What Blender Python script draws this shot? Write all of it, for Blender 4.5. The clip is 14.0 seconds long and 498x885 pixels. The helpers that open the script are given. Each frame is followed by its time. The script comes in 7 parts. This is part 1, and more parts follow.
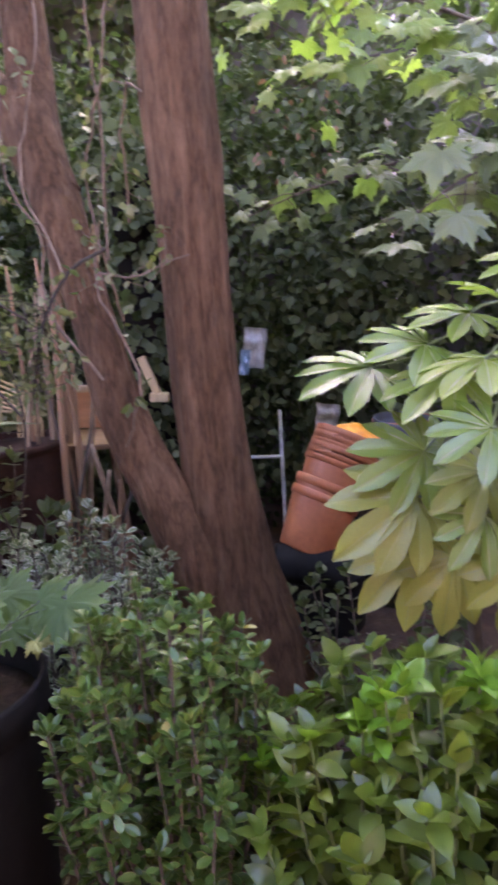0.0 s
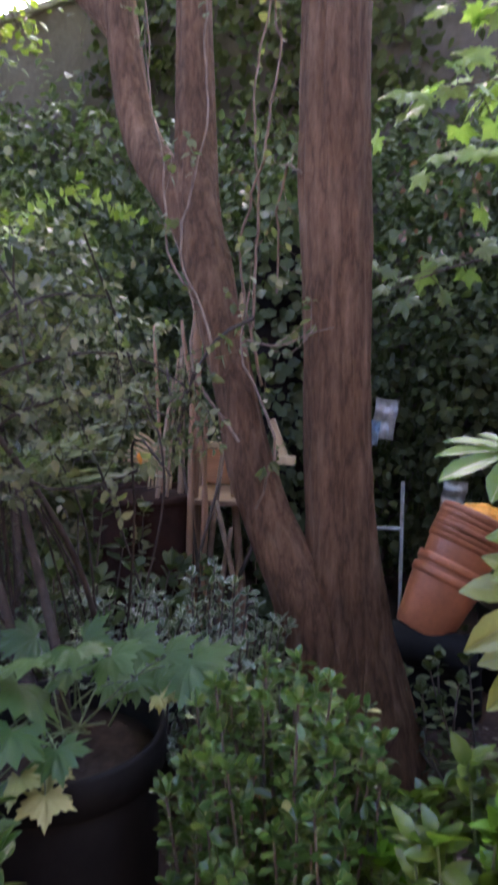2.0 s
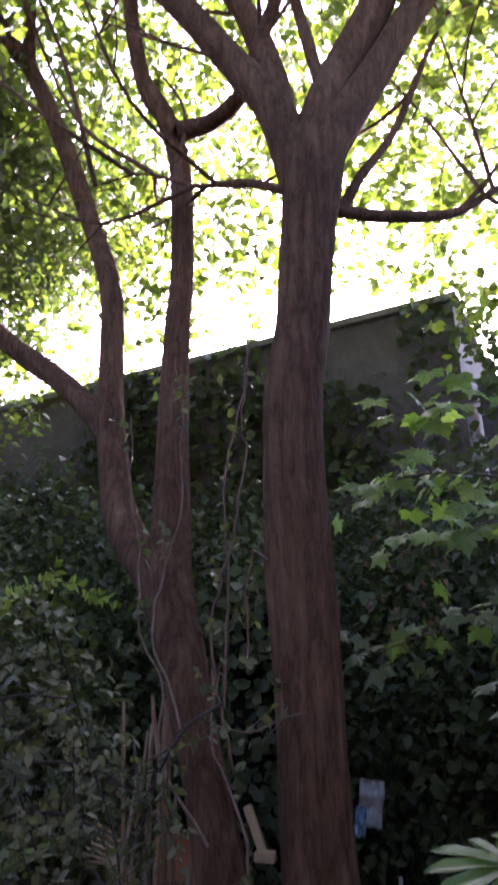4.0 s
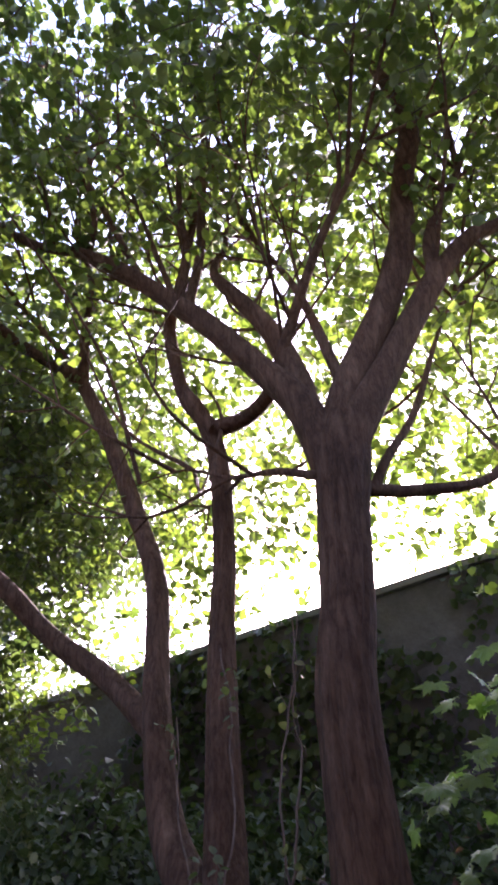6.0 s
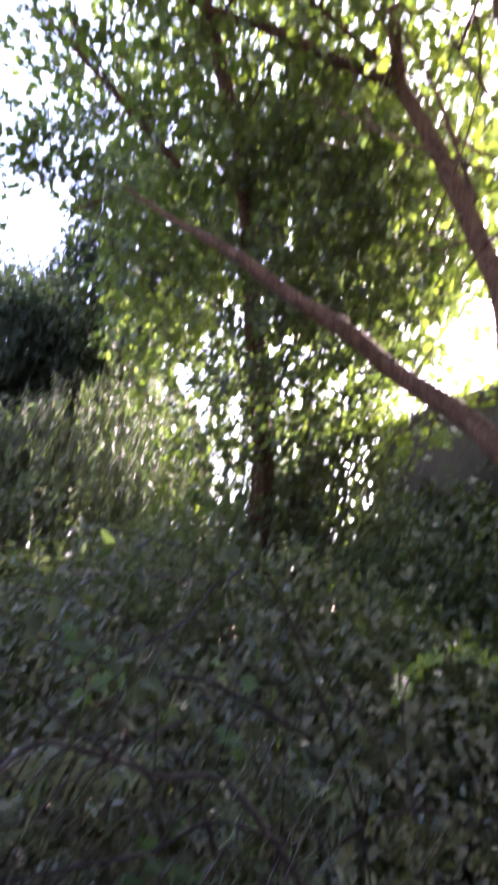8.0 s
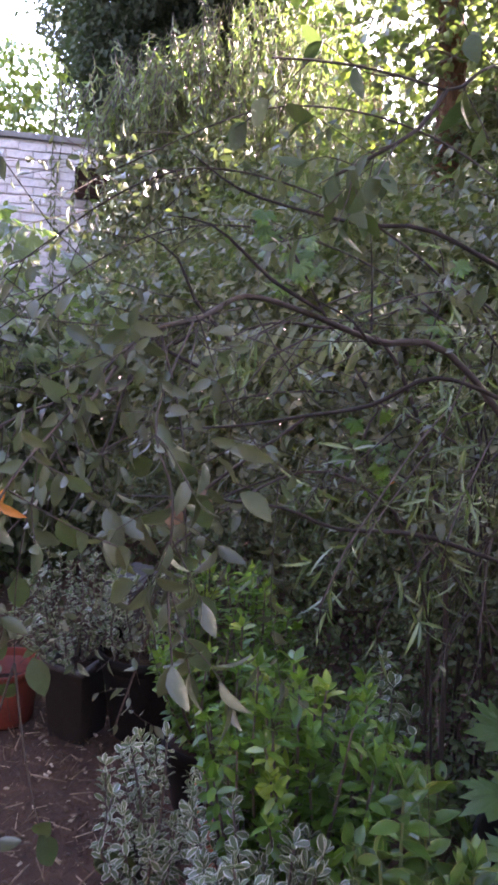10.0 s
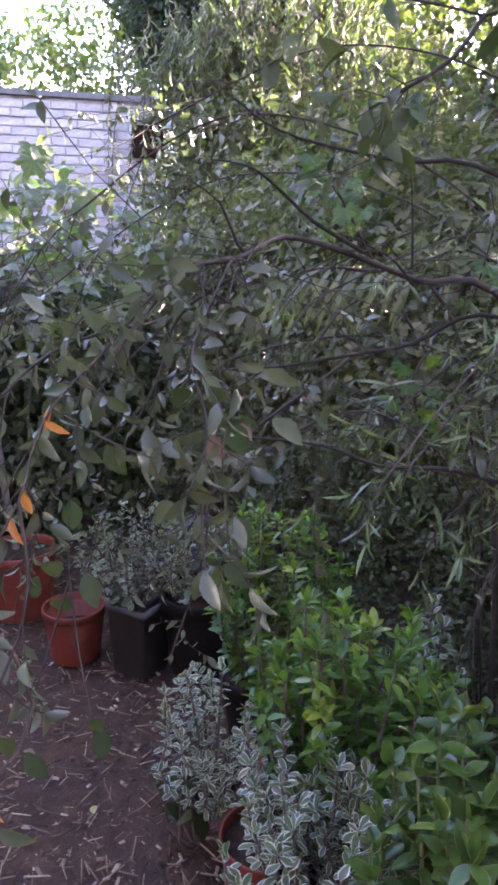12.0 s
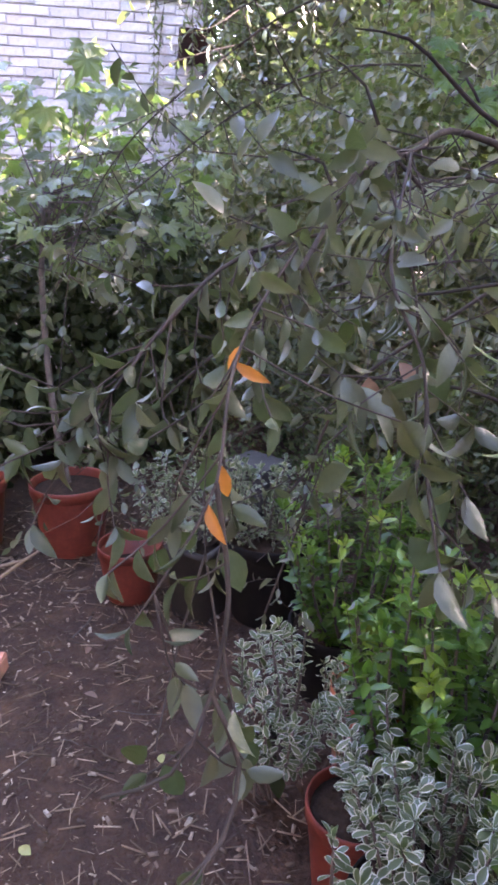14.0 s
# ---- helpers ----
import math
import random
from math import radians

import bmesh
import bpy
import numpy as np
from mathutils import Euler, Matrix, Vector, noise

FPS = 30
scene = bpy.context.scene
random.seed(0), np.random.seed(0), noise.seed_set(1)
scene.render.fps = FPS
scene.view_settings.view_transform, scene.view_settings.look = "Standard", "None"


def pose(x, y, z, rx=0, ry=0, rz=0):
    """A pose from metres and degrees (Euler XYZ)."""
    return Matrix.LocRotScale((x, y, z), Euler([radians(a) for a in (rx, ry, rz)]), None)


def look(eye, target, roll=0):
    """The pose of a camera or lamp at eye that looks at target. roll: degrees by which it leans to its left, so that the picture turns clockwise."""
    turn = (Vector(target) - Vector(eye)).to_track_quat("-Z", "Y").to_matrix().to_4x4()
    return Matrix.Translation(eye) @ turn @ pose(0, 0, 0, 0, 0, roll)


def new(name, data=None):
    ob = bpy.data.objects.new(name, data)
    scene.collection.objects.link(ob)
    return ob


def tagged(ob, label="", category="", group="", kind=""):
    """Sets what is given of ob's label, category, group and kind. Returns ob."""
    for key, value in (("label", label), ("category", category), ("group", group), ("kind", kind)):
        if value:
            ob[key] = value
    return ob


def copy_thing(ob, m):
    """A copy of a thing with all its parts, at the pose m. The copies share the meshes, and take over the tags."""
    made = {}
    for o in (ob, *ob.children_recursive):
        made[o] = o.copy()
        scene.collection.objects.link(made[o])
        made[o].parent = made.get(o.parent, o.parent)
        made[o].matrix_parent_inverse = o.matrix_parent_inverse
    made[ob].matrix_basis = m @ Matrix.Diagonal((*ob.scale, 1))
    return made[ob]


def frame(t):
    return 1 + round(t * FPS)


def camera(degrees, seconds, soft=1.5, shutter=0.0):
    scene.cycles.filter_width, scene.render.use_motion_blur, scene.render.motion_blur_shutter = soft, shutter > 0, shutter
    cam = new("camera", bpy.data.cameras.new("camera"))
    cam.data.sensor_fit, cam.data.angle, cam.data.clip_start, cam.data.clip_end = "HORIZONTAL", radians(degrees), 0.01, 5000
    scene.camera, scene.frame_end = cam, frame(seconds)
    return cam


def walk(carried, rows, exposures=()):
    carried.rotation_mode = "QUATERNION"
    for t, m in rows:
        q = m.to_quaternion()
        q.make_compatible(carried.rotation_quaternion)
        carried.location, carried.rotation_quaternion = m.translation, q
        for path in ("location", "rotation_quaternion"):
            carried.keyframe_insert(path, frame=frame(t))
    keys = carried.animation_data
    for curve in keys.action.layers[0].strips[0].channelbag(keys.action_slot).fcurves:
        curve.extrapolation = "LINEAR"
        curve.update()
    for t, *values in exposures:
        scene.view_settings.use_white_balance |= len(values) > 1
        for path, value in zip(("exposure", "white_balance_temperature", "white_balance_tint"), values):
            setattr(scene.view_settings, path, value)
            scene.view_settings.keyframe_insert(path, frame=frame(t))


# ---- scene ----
cam = camera(38.89, 14.0, soft=3.0, shutter=0.5)
PATH = [
    (0.0, pose(-0.001, 0.001, 1.408, 0, 0, 2.32) @ pose(0, 0, 0, 77.17) @ pose(0, 0, 0, 0, 0, -3.54)),
    (0.5, pose(-0.016, 0.002, 1.413, 0, 0, 7.85) @ pose(0, 0, 0, 78.69) @ pose(0, 0, 0, 0, 0, -2.30)),
    (1.0, pose(-0.037, -0.008, 1.413, 0, 0, 10.91) @ pose(0, 0, 0, 79.41) @ pose(0, 0, 0, 0, 0, -0.90)),
    (1.5, pose(-0.059, -0.011, 1.425, 0, 0, 11.19) @ pose(0, 0, 0, 80.14) @ pose(0, 0, 0, 0, 0, -0.37)),
    (2.0, pose(-0.069, -0.018, 1.443, 0, 0, 10.99) @ pose(0, 0, 0, 82.13) @ pose(0, 0, 0, 0, 0, -0.22)),
    (2.5, pose(-0.068, -0.022, 1.495, 0, 0, 10.31) @ pose(0, 0, 0, 92.57) @ pose(0, 0, 0, 0, 0, -0.19)),
    (2.7, pose(-0.060, -0.034, 1.515, 0, 0, 10.13) @ pose(0, 0, 0, 96.43) @ pose(0, 0, 0, 0, 0, -0.29)),
    (4.8, pose(0.015, -0.064, 1.610, 0, 0, 10.19) @ pose(0, 0, 0, 118.62) @ pose(0, 0, 0, 0, 0, -2.52)),
    (5.0, pose(0.023, -0.063, 1.625, 0, 0, 10.70) @ pose(0, 0, 0, 122.40) @ pose(0, 0, 0, 0, 0, -2.93)),
    (5.5, pose(0.020, -0.079, 1.641, 0, 0, 11.97) @ pose(0, 0, 0, 127.10) @ pose(0, 0, 0, 0, 0, -3.91)),
    (6.0, pose(0.025, -0.091, 1.658, 0, 0, 12.82) @ pose(0, 0, 0, 129.96) @ pose(0, 0, 0, 0, 0, -3.99)),
    (6.5, pose(0.017, -0.083, 1.679, 0, 0, 16.70) @ pose(0, 0, 0, 131.27) @ pose(0, 0, 0, 0, 0, -2.17)),
    (7.0, pose(-0.011, -0.068, 1.707, 0, 0, 25.71) @ pose(0, 0, 0, 131.56) @ pose(0, 0, 0, 0, 0, 1.30)),
    (7.5, pose(-0.014, 0.018, 1.789, 0, 0, 38.81) @ pose(0, 0, 0, 122.77) @ pose(0, 0, 0, 0, 0, 4.18)),
    (8.0, pose(0.044, -0.002, 1.869, 0, 0, 44.28) @ pose(0, 0, 0, 106.13) @ pose(0, 0, 0, 0, 0, 3.85)),
    (8.5, pose(-0.060, 0.030, 1.769, 0, 0, 49.07) @ pose(0, 0, 0, 97.23) @ pose(0, 0, 0, 0, 0, 0.93)),
    (9.0, pose(-0.152, 0.058, 1.691, 0, 0, 53.46) @ pose(0, 0, 0, 86.20) @ pose(0, 0, 0, 0, 0, 2.39)),
    (9.2, pose(-0.159, 0.070, 1.668, 0, 0, 53.86) @ pose(0, 0, 0, 84.14) @ pose(0, 0, 0, 0, 0, 2.51)),
    (11.3, pose(-0.077, 0.061, 1.633, 0, 0, 58.88) @ pose(0, 0, 0, 77.64) @ pose(0, 0, 0, 0, 0, 1.48)),
    (11.5, pose(-0.072, 0.060, 1.630, 0, 0, 59.22) @ pose(0, 0, 0, 77.58) @ pose(0, 0, 0, 0, 0, 1.22)),
    (12.0, pose(-0.078, 0.073, 1.614, 0, 0, 61.19) @ pose(0, 0, 0, 76.76) @ pose(0, 0, 0, 0, 0, 0.55)),
    (12.5, pose(-0.087, 0.089, 1.607, 0, 0, 62.81) @ pose(0, 0, 0, 75.29) @ pose(0, 0, 0, 0, 0, 0.10)),
    (13.0, pose(-0.129, 0.084, 1.590, 0, 0, 65.30) @ pose(0, 0, 0, 72.16) @ pose(0, 0, 0, 0, 0, 0.38)),
    (13.5, pose(-0.256, 0.047, 1.584, 0, 0, 65.45) @ pose(0, 0, 0, 71.84) @ pose(0, 0, 0, 0, 0, 0.64)),
    (14.0, pose(-0.325, 0.018, 1.583, 0, 0, 63.32) @ pose(0, 0, 0, 71.08) @ pose(0, 0, 0, 0, 0, 1.40)),
]
EXPOSURES = [
    (0.0, 5.6, 6550, 46), (0.5, 5.35, 6400, 43), (1.5, 5.25, 6150, 38), (2.2, 4.85, 6000, 36), (3.6, 3.65, 5800, 37), (5.0, 3.3, 5650, 38), (6.8, 3.0, 5750, 38),
    (7.6, 3.5, 5850, 40), (8.2, 4.1, 6150, 41), (9.0, 4.7, 6650, 40), (11.4, 5.0, 6050, 44), (12.5, 5.1, 6150, 43), (14.0, 5.3, 6350, 40),
]
walk(cam, PATH, EXPOSURES)

# ---- light ----
SUN_UP, SUN_TURN = 27.2, -2
sky_world = bpy.data.worlds.new("sky")
scene.world = sky_world
sky_world.use_nodes = True
sky = sky_world.node_tree.nodes.new("ShaderNodeTexSky")
sky.sky_type, sky.sun_disc = "NISHITA", False
sky.sun_elevation, sky.sun_rotation = radians(SUN_UP), radians(SUN_TURN)
sky.air_density, sky.dust_density = 1.2, 2.5
back = sky_world.node_tree.nodes["Background"]
back.inputs["Strength"].default_value = 0.13
sky_world.node_tree.links.new(sky.outputs[0], back.inputs[0])
sun = new("sun", bpy.data.lights.new("sun", "SUN"))
sun.data.energy, sun.data.angle, sun.data.color = 4.5, radians(0.6), (1.0, 0.93, 0.82)
sun.matrix_world = look((0, 0, 0), (-math.sin(radians(SUN_TURN)) * -1, -math.cos(radians(SUN_TURN)), -math.tan(radians(SUN_UP))))


# ---- materials ----
def material(name):
    m = bpy.data.materials.new(name)
    m.use_nodes = True
    nt = m.node_tree
    return m, nt, nt.nodes["Principled BSDF"], nt.nodes["Material Output"]


def ramp(nt, fac, stops):
    r = nt.nodes.new("ShaderNodeValToRGB")
    while len(r.color_ramp.elements) < len(stops):
        r.color_ramp.elements.new(0.5)
    for e, (p, c) in zip(r.color_ramp.elements, stops):
        e.position, e.color = p, (*c, 1)
    nt.links.new(fac, r.inputs[0])
    return r.outputs[0]


def noise_tex(nt, scale, detail=5, rough=0.6, stretch=(1, 1, 1), coords="Object"):
    tc, mp, n = (nt.nodes.new("ShaderNode" + k) for k in ("TexCoord", "Mapping", "TexNoise"))
    mp.inputs["Scale"].default_value = stretch
    nt.links.new(tc.outputs[coords], mp.inputs[0])
    nt.links.new(mp.outputs[0], n.inputs["Vector"])
    n.inputs["Scale"].default_value, n.inputs["Detail"].default_value, n.inputs["Roughness"].default_value = scale, detail, rough
    return n.outputs["Fac"]


def mixed(nt, a, b, fac, mode="MIX"):
    mx = nt.nodes.new("ShaderNodeMix")
    mx.data_type, mx.blend_type = "RGBA", mode
    for sock, v in ((mx.inputs[6], a), (mx.inputs[7], b), (mx.inputs[0], fac)):
        if isinstance(v, (int, float)):
            sock.default_value = v
        elif isinstance(v, tuple):
            sock.default_value = (*v, 1)
        else:
            nt.links.new(v, sock)
    return mx.outputs[2]


def bump(nt, bsdf, height, strength, distance):
    b = nt.nodes.new("ShaderNodeBump")
    b.inputs["Strength"].default_value, b.inputs["Distance"].default_value = strength, distance
    nt.links.new(height, b.inputs["Height"])
    nt.links.new(b.outputs[0], bsdf.inputs["Normal"])


def dull(m, level):
    """Less gloss for a worn surface."""
    m.node_tree.nodes["Principled BSDF"].inputs["Specular IOR Level"].default_value = level
    return m


def leaf_material(name, colours, glow, through_share=0.35, rough=0.42, per_object=False, blotch=None):
    """colours: stops over the leaves' random numbers; glow: the colour of light that comes through."""
    m, nt, p, out = material(name)
    if per_object:
        rnd = nt.nodes.new("ShaderNodeObjectInfo").outputs["Random"]
    else:
        rnd = nt.nodes.new("ShaderNodeNewGeometry").outputs["Random Per Island"]
    colours = [(r * 1.55 + 0.003, g, b * 1.2 + 0.001) if g > r * 1.2 else (r, g, b) for r, g, b in colours]
    n = len(colours)
    col = ramp(nt, rnd, [(i / max(1, n - 1), c) for i, c in enumerate(colours)])
    grain = noise_tex(nt, 60, 4)
    col = mixed(nt, col, ramp(nt, grain, [(0.3, (0.62, 0.62, 0.6)), (0.7, (1.25, 1.25, 1.15))]), 0.6, "MULTIPLY")
    if blotch:
        col = mixed(nt, col, blotch, ramp(nt, noise_tex(nt, 22, 3), [(0.58, (0, 0, 0)), (0.7, (0.8, 0.8, 0.8))]))
    nt.links.new(col, p.inputs["Base Color"])
    p.inputs["Roughness"].default_value = rough
    p.inputs["Specular IOR Level"].default_value = 0.45
    bump(nt, p, noise_tex(nt, 90, 3), 0.25, 0.004)
    tr, mx = nt.nodes.new("ShaderNodeBsdfTranslucent"), nt.nodes.new("ShaderNodeMixShader")
    nt.links.new(mixed(nt, glow, ramp(nt, rnd, [(0, (0.6, 0.7, 0.5)), (1, (1.2, 1.15, 1.0))]), 1.0, "MULTIPLY"), tr.inputs[0])
    mx.inputs[0].default_value = through_share
    nt.links.new(p.outputs[0], mx.inputs[1])
    nt.links.new(tr.outputs[0], mx.inputs[2])
    nt.links.new(mx.outputs[0], out.inputs[0])
    return m


def solid(name, stops, scale=8, rough=0.7, bump_scale=40, bump_strength=0.3, bump_depth=0.01, stretch=(1, 1, 1), metal=0.0, vary=0.0, coords="Object"):
    """A rough solid: colour stops over a noise, finer noise for relief."""
    m, nt, p, out = material(name)
    col = ramp(nt, noise_tex(nt, scale, 6, 0.65, stretch, coords), stops)
    fine = noise_tex(nt, scale * 7, 3, 0.6, stretch, coords)
    col = mixed(nt, col, ramp(nt, fine, [(0.25, (0.7, 0.7, 0.7)), (0.75, (1.25, 1.25, 1.25))]), 0.5, "MULTIPLY")
    if vary:
        rnd = nt.nodes.new("ShaderNodeObjectInfo").outputs["Random"]
        col = mixed(nt, col, ramp(nt, rnd, [(0, (1 - vary,) * 3), (1, (1 + vary,) * 3)]), 1.0, "MULTIPLY")
    nt.links.new(col, p.inputs["Base Color"])
    p.inputs["Roughness"].default_value, p.inputs["Metallic"].default_value = rough, metal
    bump(nt, p, noise_tex(nt, bump_scale, 6, 0.6, stretch, coords), bump_strength, bump_depth)
    return m




def bark_material():
    """Flaking fibrous bark: long furrows broken into plates, lichen-grey crowns and red-brown hollows."""
    m, nt, p, out = material("bark")
    furrow = noise_tex(nt, 17, 7, 0.62, (1, 1, 0.17))
    plate = noise_tex(nt, 55, 7, 0.75, (1, 1, 0.35))
    broad = noise_tex(nt, 2.8, 5, 0.65)
    off, ridge, half, both = (nt.nodes.new("ShaderNodeMath") for _ in range(4))
    off.operation, ridge.operation, half.operation, both.operation = "SUBTRACT", "ABSOLUTE", "MULTIPLY", "ADD"
    off.inputs[1].default_value, half.inputs[1].default_value = 0.5, 0.35
    nt.links.new(furrow, off.inputs[0])
    nt.links.new(off.outputs[0], ridge.inputs[0])
    nt.links.new(plate, half.inputs[0])
    nt.links.new(ridge.outputs[0], both.inputs[0])
    nt.links.new(half.outputs[0], both.inputs[1])
    col = ramp(nt, ridge.outputs[0], [(0.0, (0.078, 0.04, 0.021)), (0.025, (0.112, 0.059, 0.031)), (0.09, (0.142, 0.077, 0.042)), (0.22, (0.2, 0.118, 0.07))])
    col = mixed(nt, col, ramp(nt, plate, [(0.3, (0.6, 0.56, 0.53)), (0.55, (1, 1, 1)), (0.75, (1.3, 1.25, 1.2))]), 0.85, "MULTIPLY")
    col = mixed(nt, col, ramp(nt, broad, [(0.32, (0.62, 0.58, 0.55)), (0.55, (1, 0.98, 0.96)), (0.7, (1.2, 1.16, 1.1))]), 0.9, "MULTIPLY")
    nt.links.new(col, p.inputs["Base Color"])
    p.inputs["Roughness"].default_value = 0.9
    p.inputs["Specular IOR Level"].default_value = 0.2
    bump(nt, p, both.outputs[0], 1.0, 0.05)
    return m


BARK = bark_material()
TWIG = solid("twig_bark", [(0.3, (0.04, 0.03, 0.022)), (0.7, (0.11, 0.082, 0.06))], 20, 0.8, 60, 0.4, 0.005)
PALE_TWIG = solid("pale_twig_bark", [(0.3, (0.15, 0.095, 0.055)), (0.7, (0.28, 0.19, 0.115))], 20, 0.75, 60, 0.4, 0.005)
SHOOT = solid("brown_shoot_bark", [(0.3, (0.07, 0.04, 0.025)), (0.7, (0.2, 0.13, 0.08))], 20, 0.85, 60, 0.4, 0.005)
GREEN_STEM = solid("green_stem", [(0.3, (0.07, 0.1, 0.03)), (0.7, (0.13, 0.16, 0.06))], 20, 0.6)
# Darker, dimmer copy of the canopy leaf: crown shade put into its colour.
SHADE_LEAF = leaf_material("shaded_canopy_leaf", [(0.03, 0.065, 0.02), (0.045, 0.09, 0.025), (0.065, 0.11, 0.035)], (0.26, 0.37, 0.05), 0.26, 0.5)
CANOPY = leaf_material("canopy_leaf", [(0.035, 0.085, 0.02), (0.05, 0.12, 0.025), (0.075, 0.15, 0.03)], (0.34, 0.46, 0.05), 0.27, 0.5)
CONIFER = dull(leaf_material("conifer_leaf", [(0.012, 0.027, 0.013), (0.02, 0.04, 0.018)], (0.07, 0.11, 0.04), 0.18, 0.75), 0.12)
VEIN = leaf_material("leaf_vein", [(0.11, 0.19, 0.05), (0.15, 0.21, 0.06)], (0.4, 0.5, 0.15), 0.2, 0.3)
# Darkened leaf colour that carries the shadow inside the dense crowns.
FAR_SHADE_LEAF = leaf_material("far_shade_leaf", [(0.022, 0.045, 0.02), (0.04, 0.07, 0.026)], (0.2, 0.29, 0.06), 0.27, 0.5)
WILLOW = leaf_material("willow_leaf", [(0.05, 0.08, 0.03), (0.075, 0.095, 0.038), (0.11, 0.13, 0.05), (0.1, 0.13, 0.045)], (0.17, 0.27, 0.05), 0.32, 0.5)
IVY = dull(leaf_material("ivy_leaf", [(0.015, 0.033, 0.013), (0.027, 0.056, 0.021), (0.046, 0.085, 0.033)], (0.14, 0.21, 0.05), 0.22, 0.5), 0.15)
HEDGE = dull(leaf_material("hedge_leaf", [(0.035, 0.06, 0.025), (0.06, 0.095, 0.04), (0.1, 0.13, 0.06)], (0.2, 0.28, 0.06), 0.25, 0.46), 0.2)
BAMBOO = leaf_material("bamboo_leaf", [(0.028, 0.068, 0.022), (0.045, 0.1, 0.034), (0.07, 0.14, 0.045)], (0.2, 0.3, 0.05), 0.24, 0.4)
ARCHING = dull(leaf_material("arching_shrub_leaf", [(0.018, 0.036, 0.015), (0.029, 0.055, 0.024), (0.038, 0.062, 0.028), (0.032, 0.068, 0.029), (0.06, 0.1, 0.053), (0.021, 0.046, 0.019)], (0.14, 0.19, 0.06), 0.16, 0.42), 0.3)
DARK_TWIG = dull(solid("dark_twig_bark", [(0.3, (0.022, 0.016, 0.012)), (0.7, (0.06, 0.046, 0.035))], 20, 0.85, 60, 0.4, 0.005), 0.15)
BARE_TWIG = dull(solid("bare_twig_bark", [(0.3, (0.012, 0.009, 0.007)), (0.7, (0.034, 0.026, 0.02))], 20, 0.85, 60, 0.4, 0.005), 0.15)
EUONYMUS = dull(leaf_material("euonymus_leaf", [(0.011, 0.042, 0.007), (0.019, 0.07, 0.011), (0.031, 0.1, 0.016), (0.05, 0.13, 0.023)], (0.2, 0.32, 0.05), 0.2, 0.28), 0.3)
EUO_EDGE = leaf_material("euonymus_margin", [(0.06, 0.12, 0.024), (0.045, 0.1, 0.02), (0.13, 0.17, 0.05)], (0.35, 0.45, 0.09), 0.25, 0.35)
OVERHEAD = dull(leaf_material("broad_branch_leaf", [(0.016, 0.038, 0.015), (0.025, 0.054, 0.021), (0.036, 0.066, 0.028)], (0.1, 0.15, 0.04), 0.18, 0.6), 0.14)
BRIGHT = dull(leaf_material("bright_leaf", [(0.016, 0.045, 0.006), (0.027, 0.07, 0.009), (0.042, 0.1, 0.012), (0.066, 0.135, 0.016)], (0.3, 0.5, 0.04), 0.24, 0.3), 0.34)
FRESH_TIP = dull(leaf_material("fresh_leaf", [(0.035, 0.14, 0.008), (0.05, 0.18, 0.012)], (0.3, 0.5, 0.04), 0.28, 0.25), 0.4)
LIME_TIP = leaf_material("young_lime_leaf", [(0.055, 0.17, 0.02), (0.12, 0.25, 0.03)], (0.38, 0.5, 0.05), 0.3, 0.35)
LIME = dull(leaf_material("lime_leaf", [(0.013, 0.058, 0.008), (0.021, 0.085, 0.012), (0.03, 0.11, 0.016), (0.045, 0.14, 0.022)], (0.3, 0.5, 0.05), 0.28, 0.3), 0.3)
SILVER = leaf_material("variegated_centre", [(0.022, 0.055, 0.022), (0.038, 0.078, 0.032)], (0.25, 0.35, 0.12), 0.25, 0.35)
CREAM = leaf_material("variegated_margin", [(0.44, 0.45, 0.36), (0.34, 0.37, 0.28), (0.54, 0.53, 0.44)], (0.6, 0.62, 0.4), 0.25, 0.4)
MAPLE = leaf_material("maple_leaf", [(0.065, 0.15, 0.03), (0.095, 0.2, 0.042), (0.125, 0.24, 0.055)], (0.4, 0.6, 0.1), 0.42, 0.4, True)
# Maple leaf again, with shade mixed into darker colours.
SHADED_MAPLE = leaf_material("shaded_maple_leaf", [(0.05, 0.1, 0.035), (0.08, 0.14, 0.05)], (0.25, 0.4, 0.08), 0.35, 0.35, True)
FATSIA = dull(leaf_material("fatsia_leaf", [(0.045, 0.12, 0.02), (0.062, 0.15, 0.026), (0.085, 0.165, 0.032)], (0.4, 0.55, 0.07), 0.25, 0.2, True), 0.55)
FATSIA_OLD = leaf_material("yellowing_fatsia_leaf", [(0.085, 0.155, 0.025), (0.135, 0.185, 0.032), (0.105, 0.17, 0.028)], (0.45, 0.48, 0.07), 0.28, 0.32, True, (0.16, 0.2, 0.045))
LOBED = leaf_material("lobed_leaf", [(0.013, 0.052, 0.009), (0.02, 0.072, 0.013), (0.03, 0.088, 0.018)], (0.26, 0.45, 0.05), 0.3, 0.5, True)
YELLOWED = leaf_material("yellowed_leaf", [(0.22, 0.28, 0.075), (0.18, 0.27, 0.07), (0.23, 0.25, 0.085)], (0.45, 0.36, 0.1), 0.3, 0.5, True, (0.25, 0.16, 0.06))
ORANGE_LEAF = leaf_material("orange_leaf", [(0.4, 0.15, 0.035), (0.5, 0.2, 0.04)], (0.6, 0.22, 0.03), 0.35, 0.45)
DRY_LEAF = leaf_material("dry_leaf", [(0.17, 0.09, 0.065), (0.13, 0.08, 0.06), (0.22, 0.14, 0.1)], (0.25, 0.13, 0.07), 0.3, 0.6)
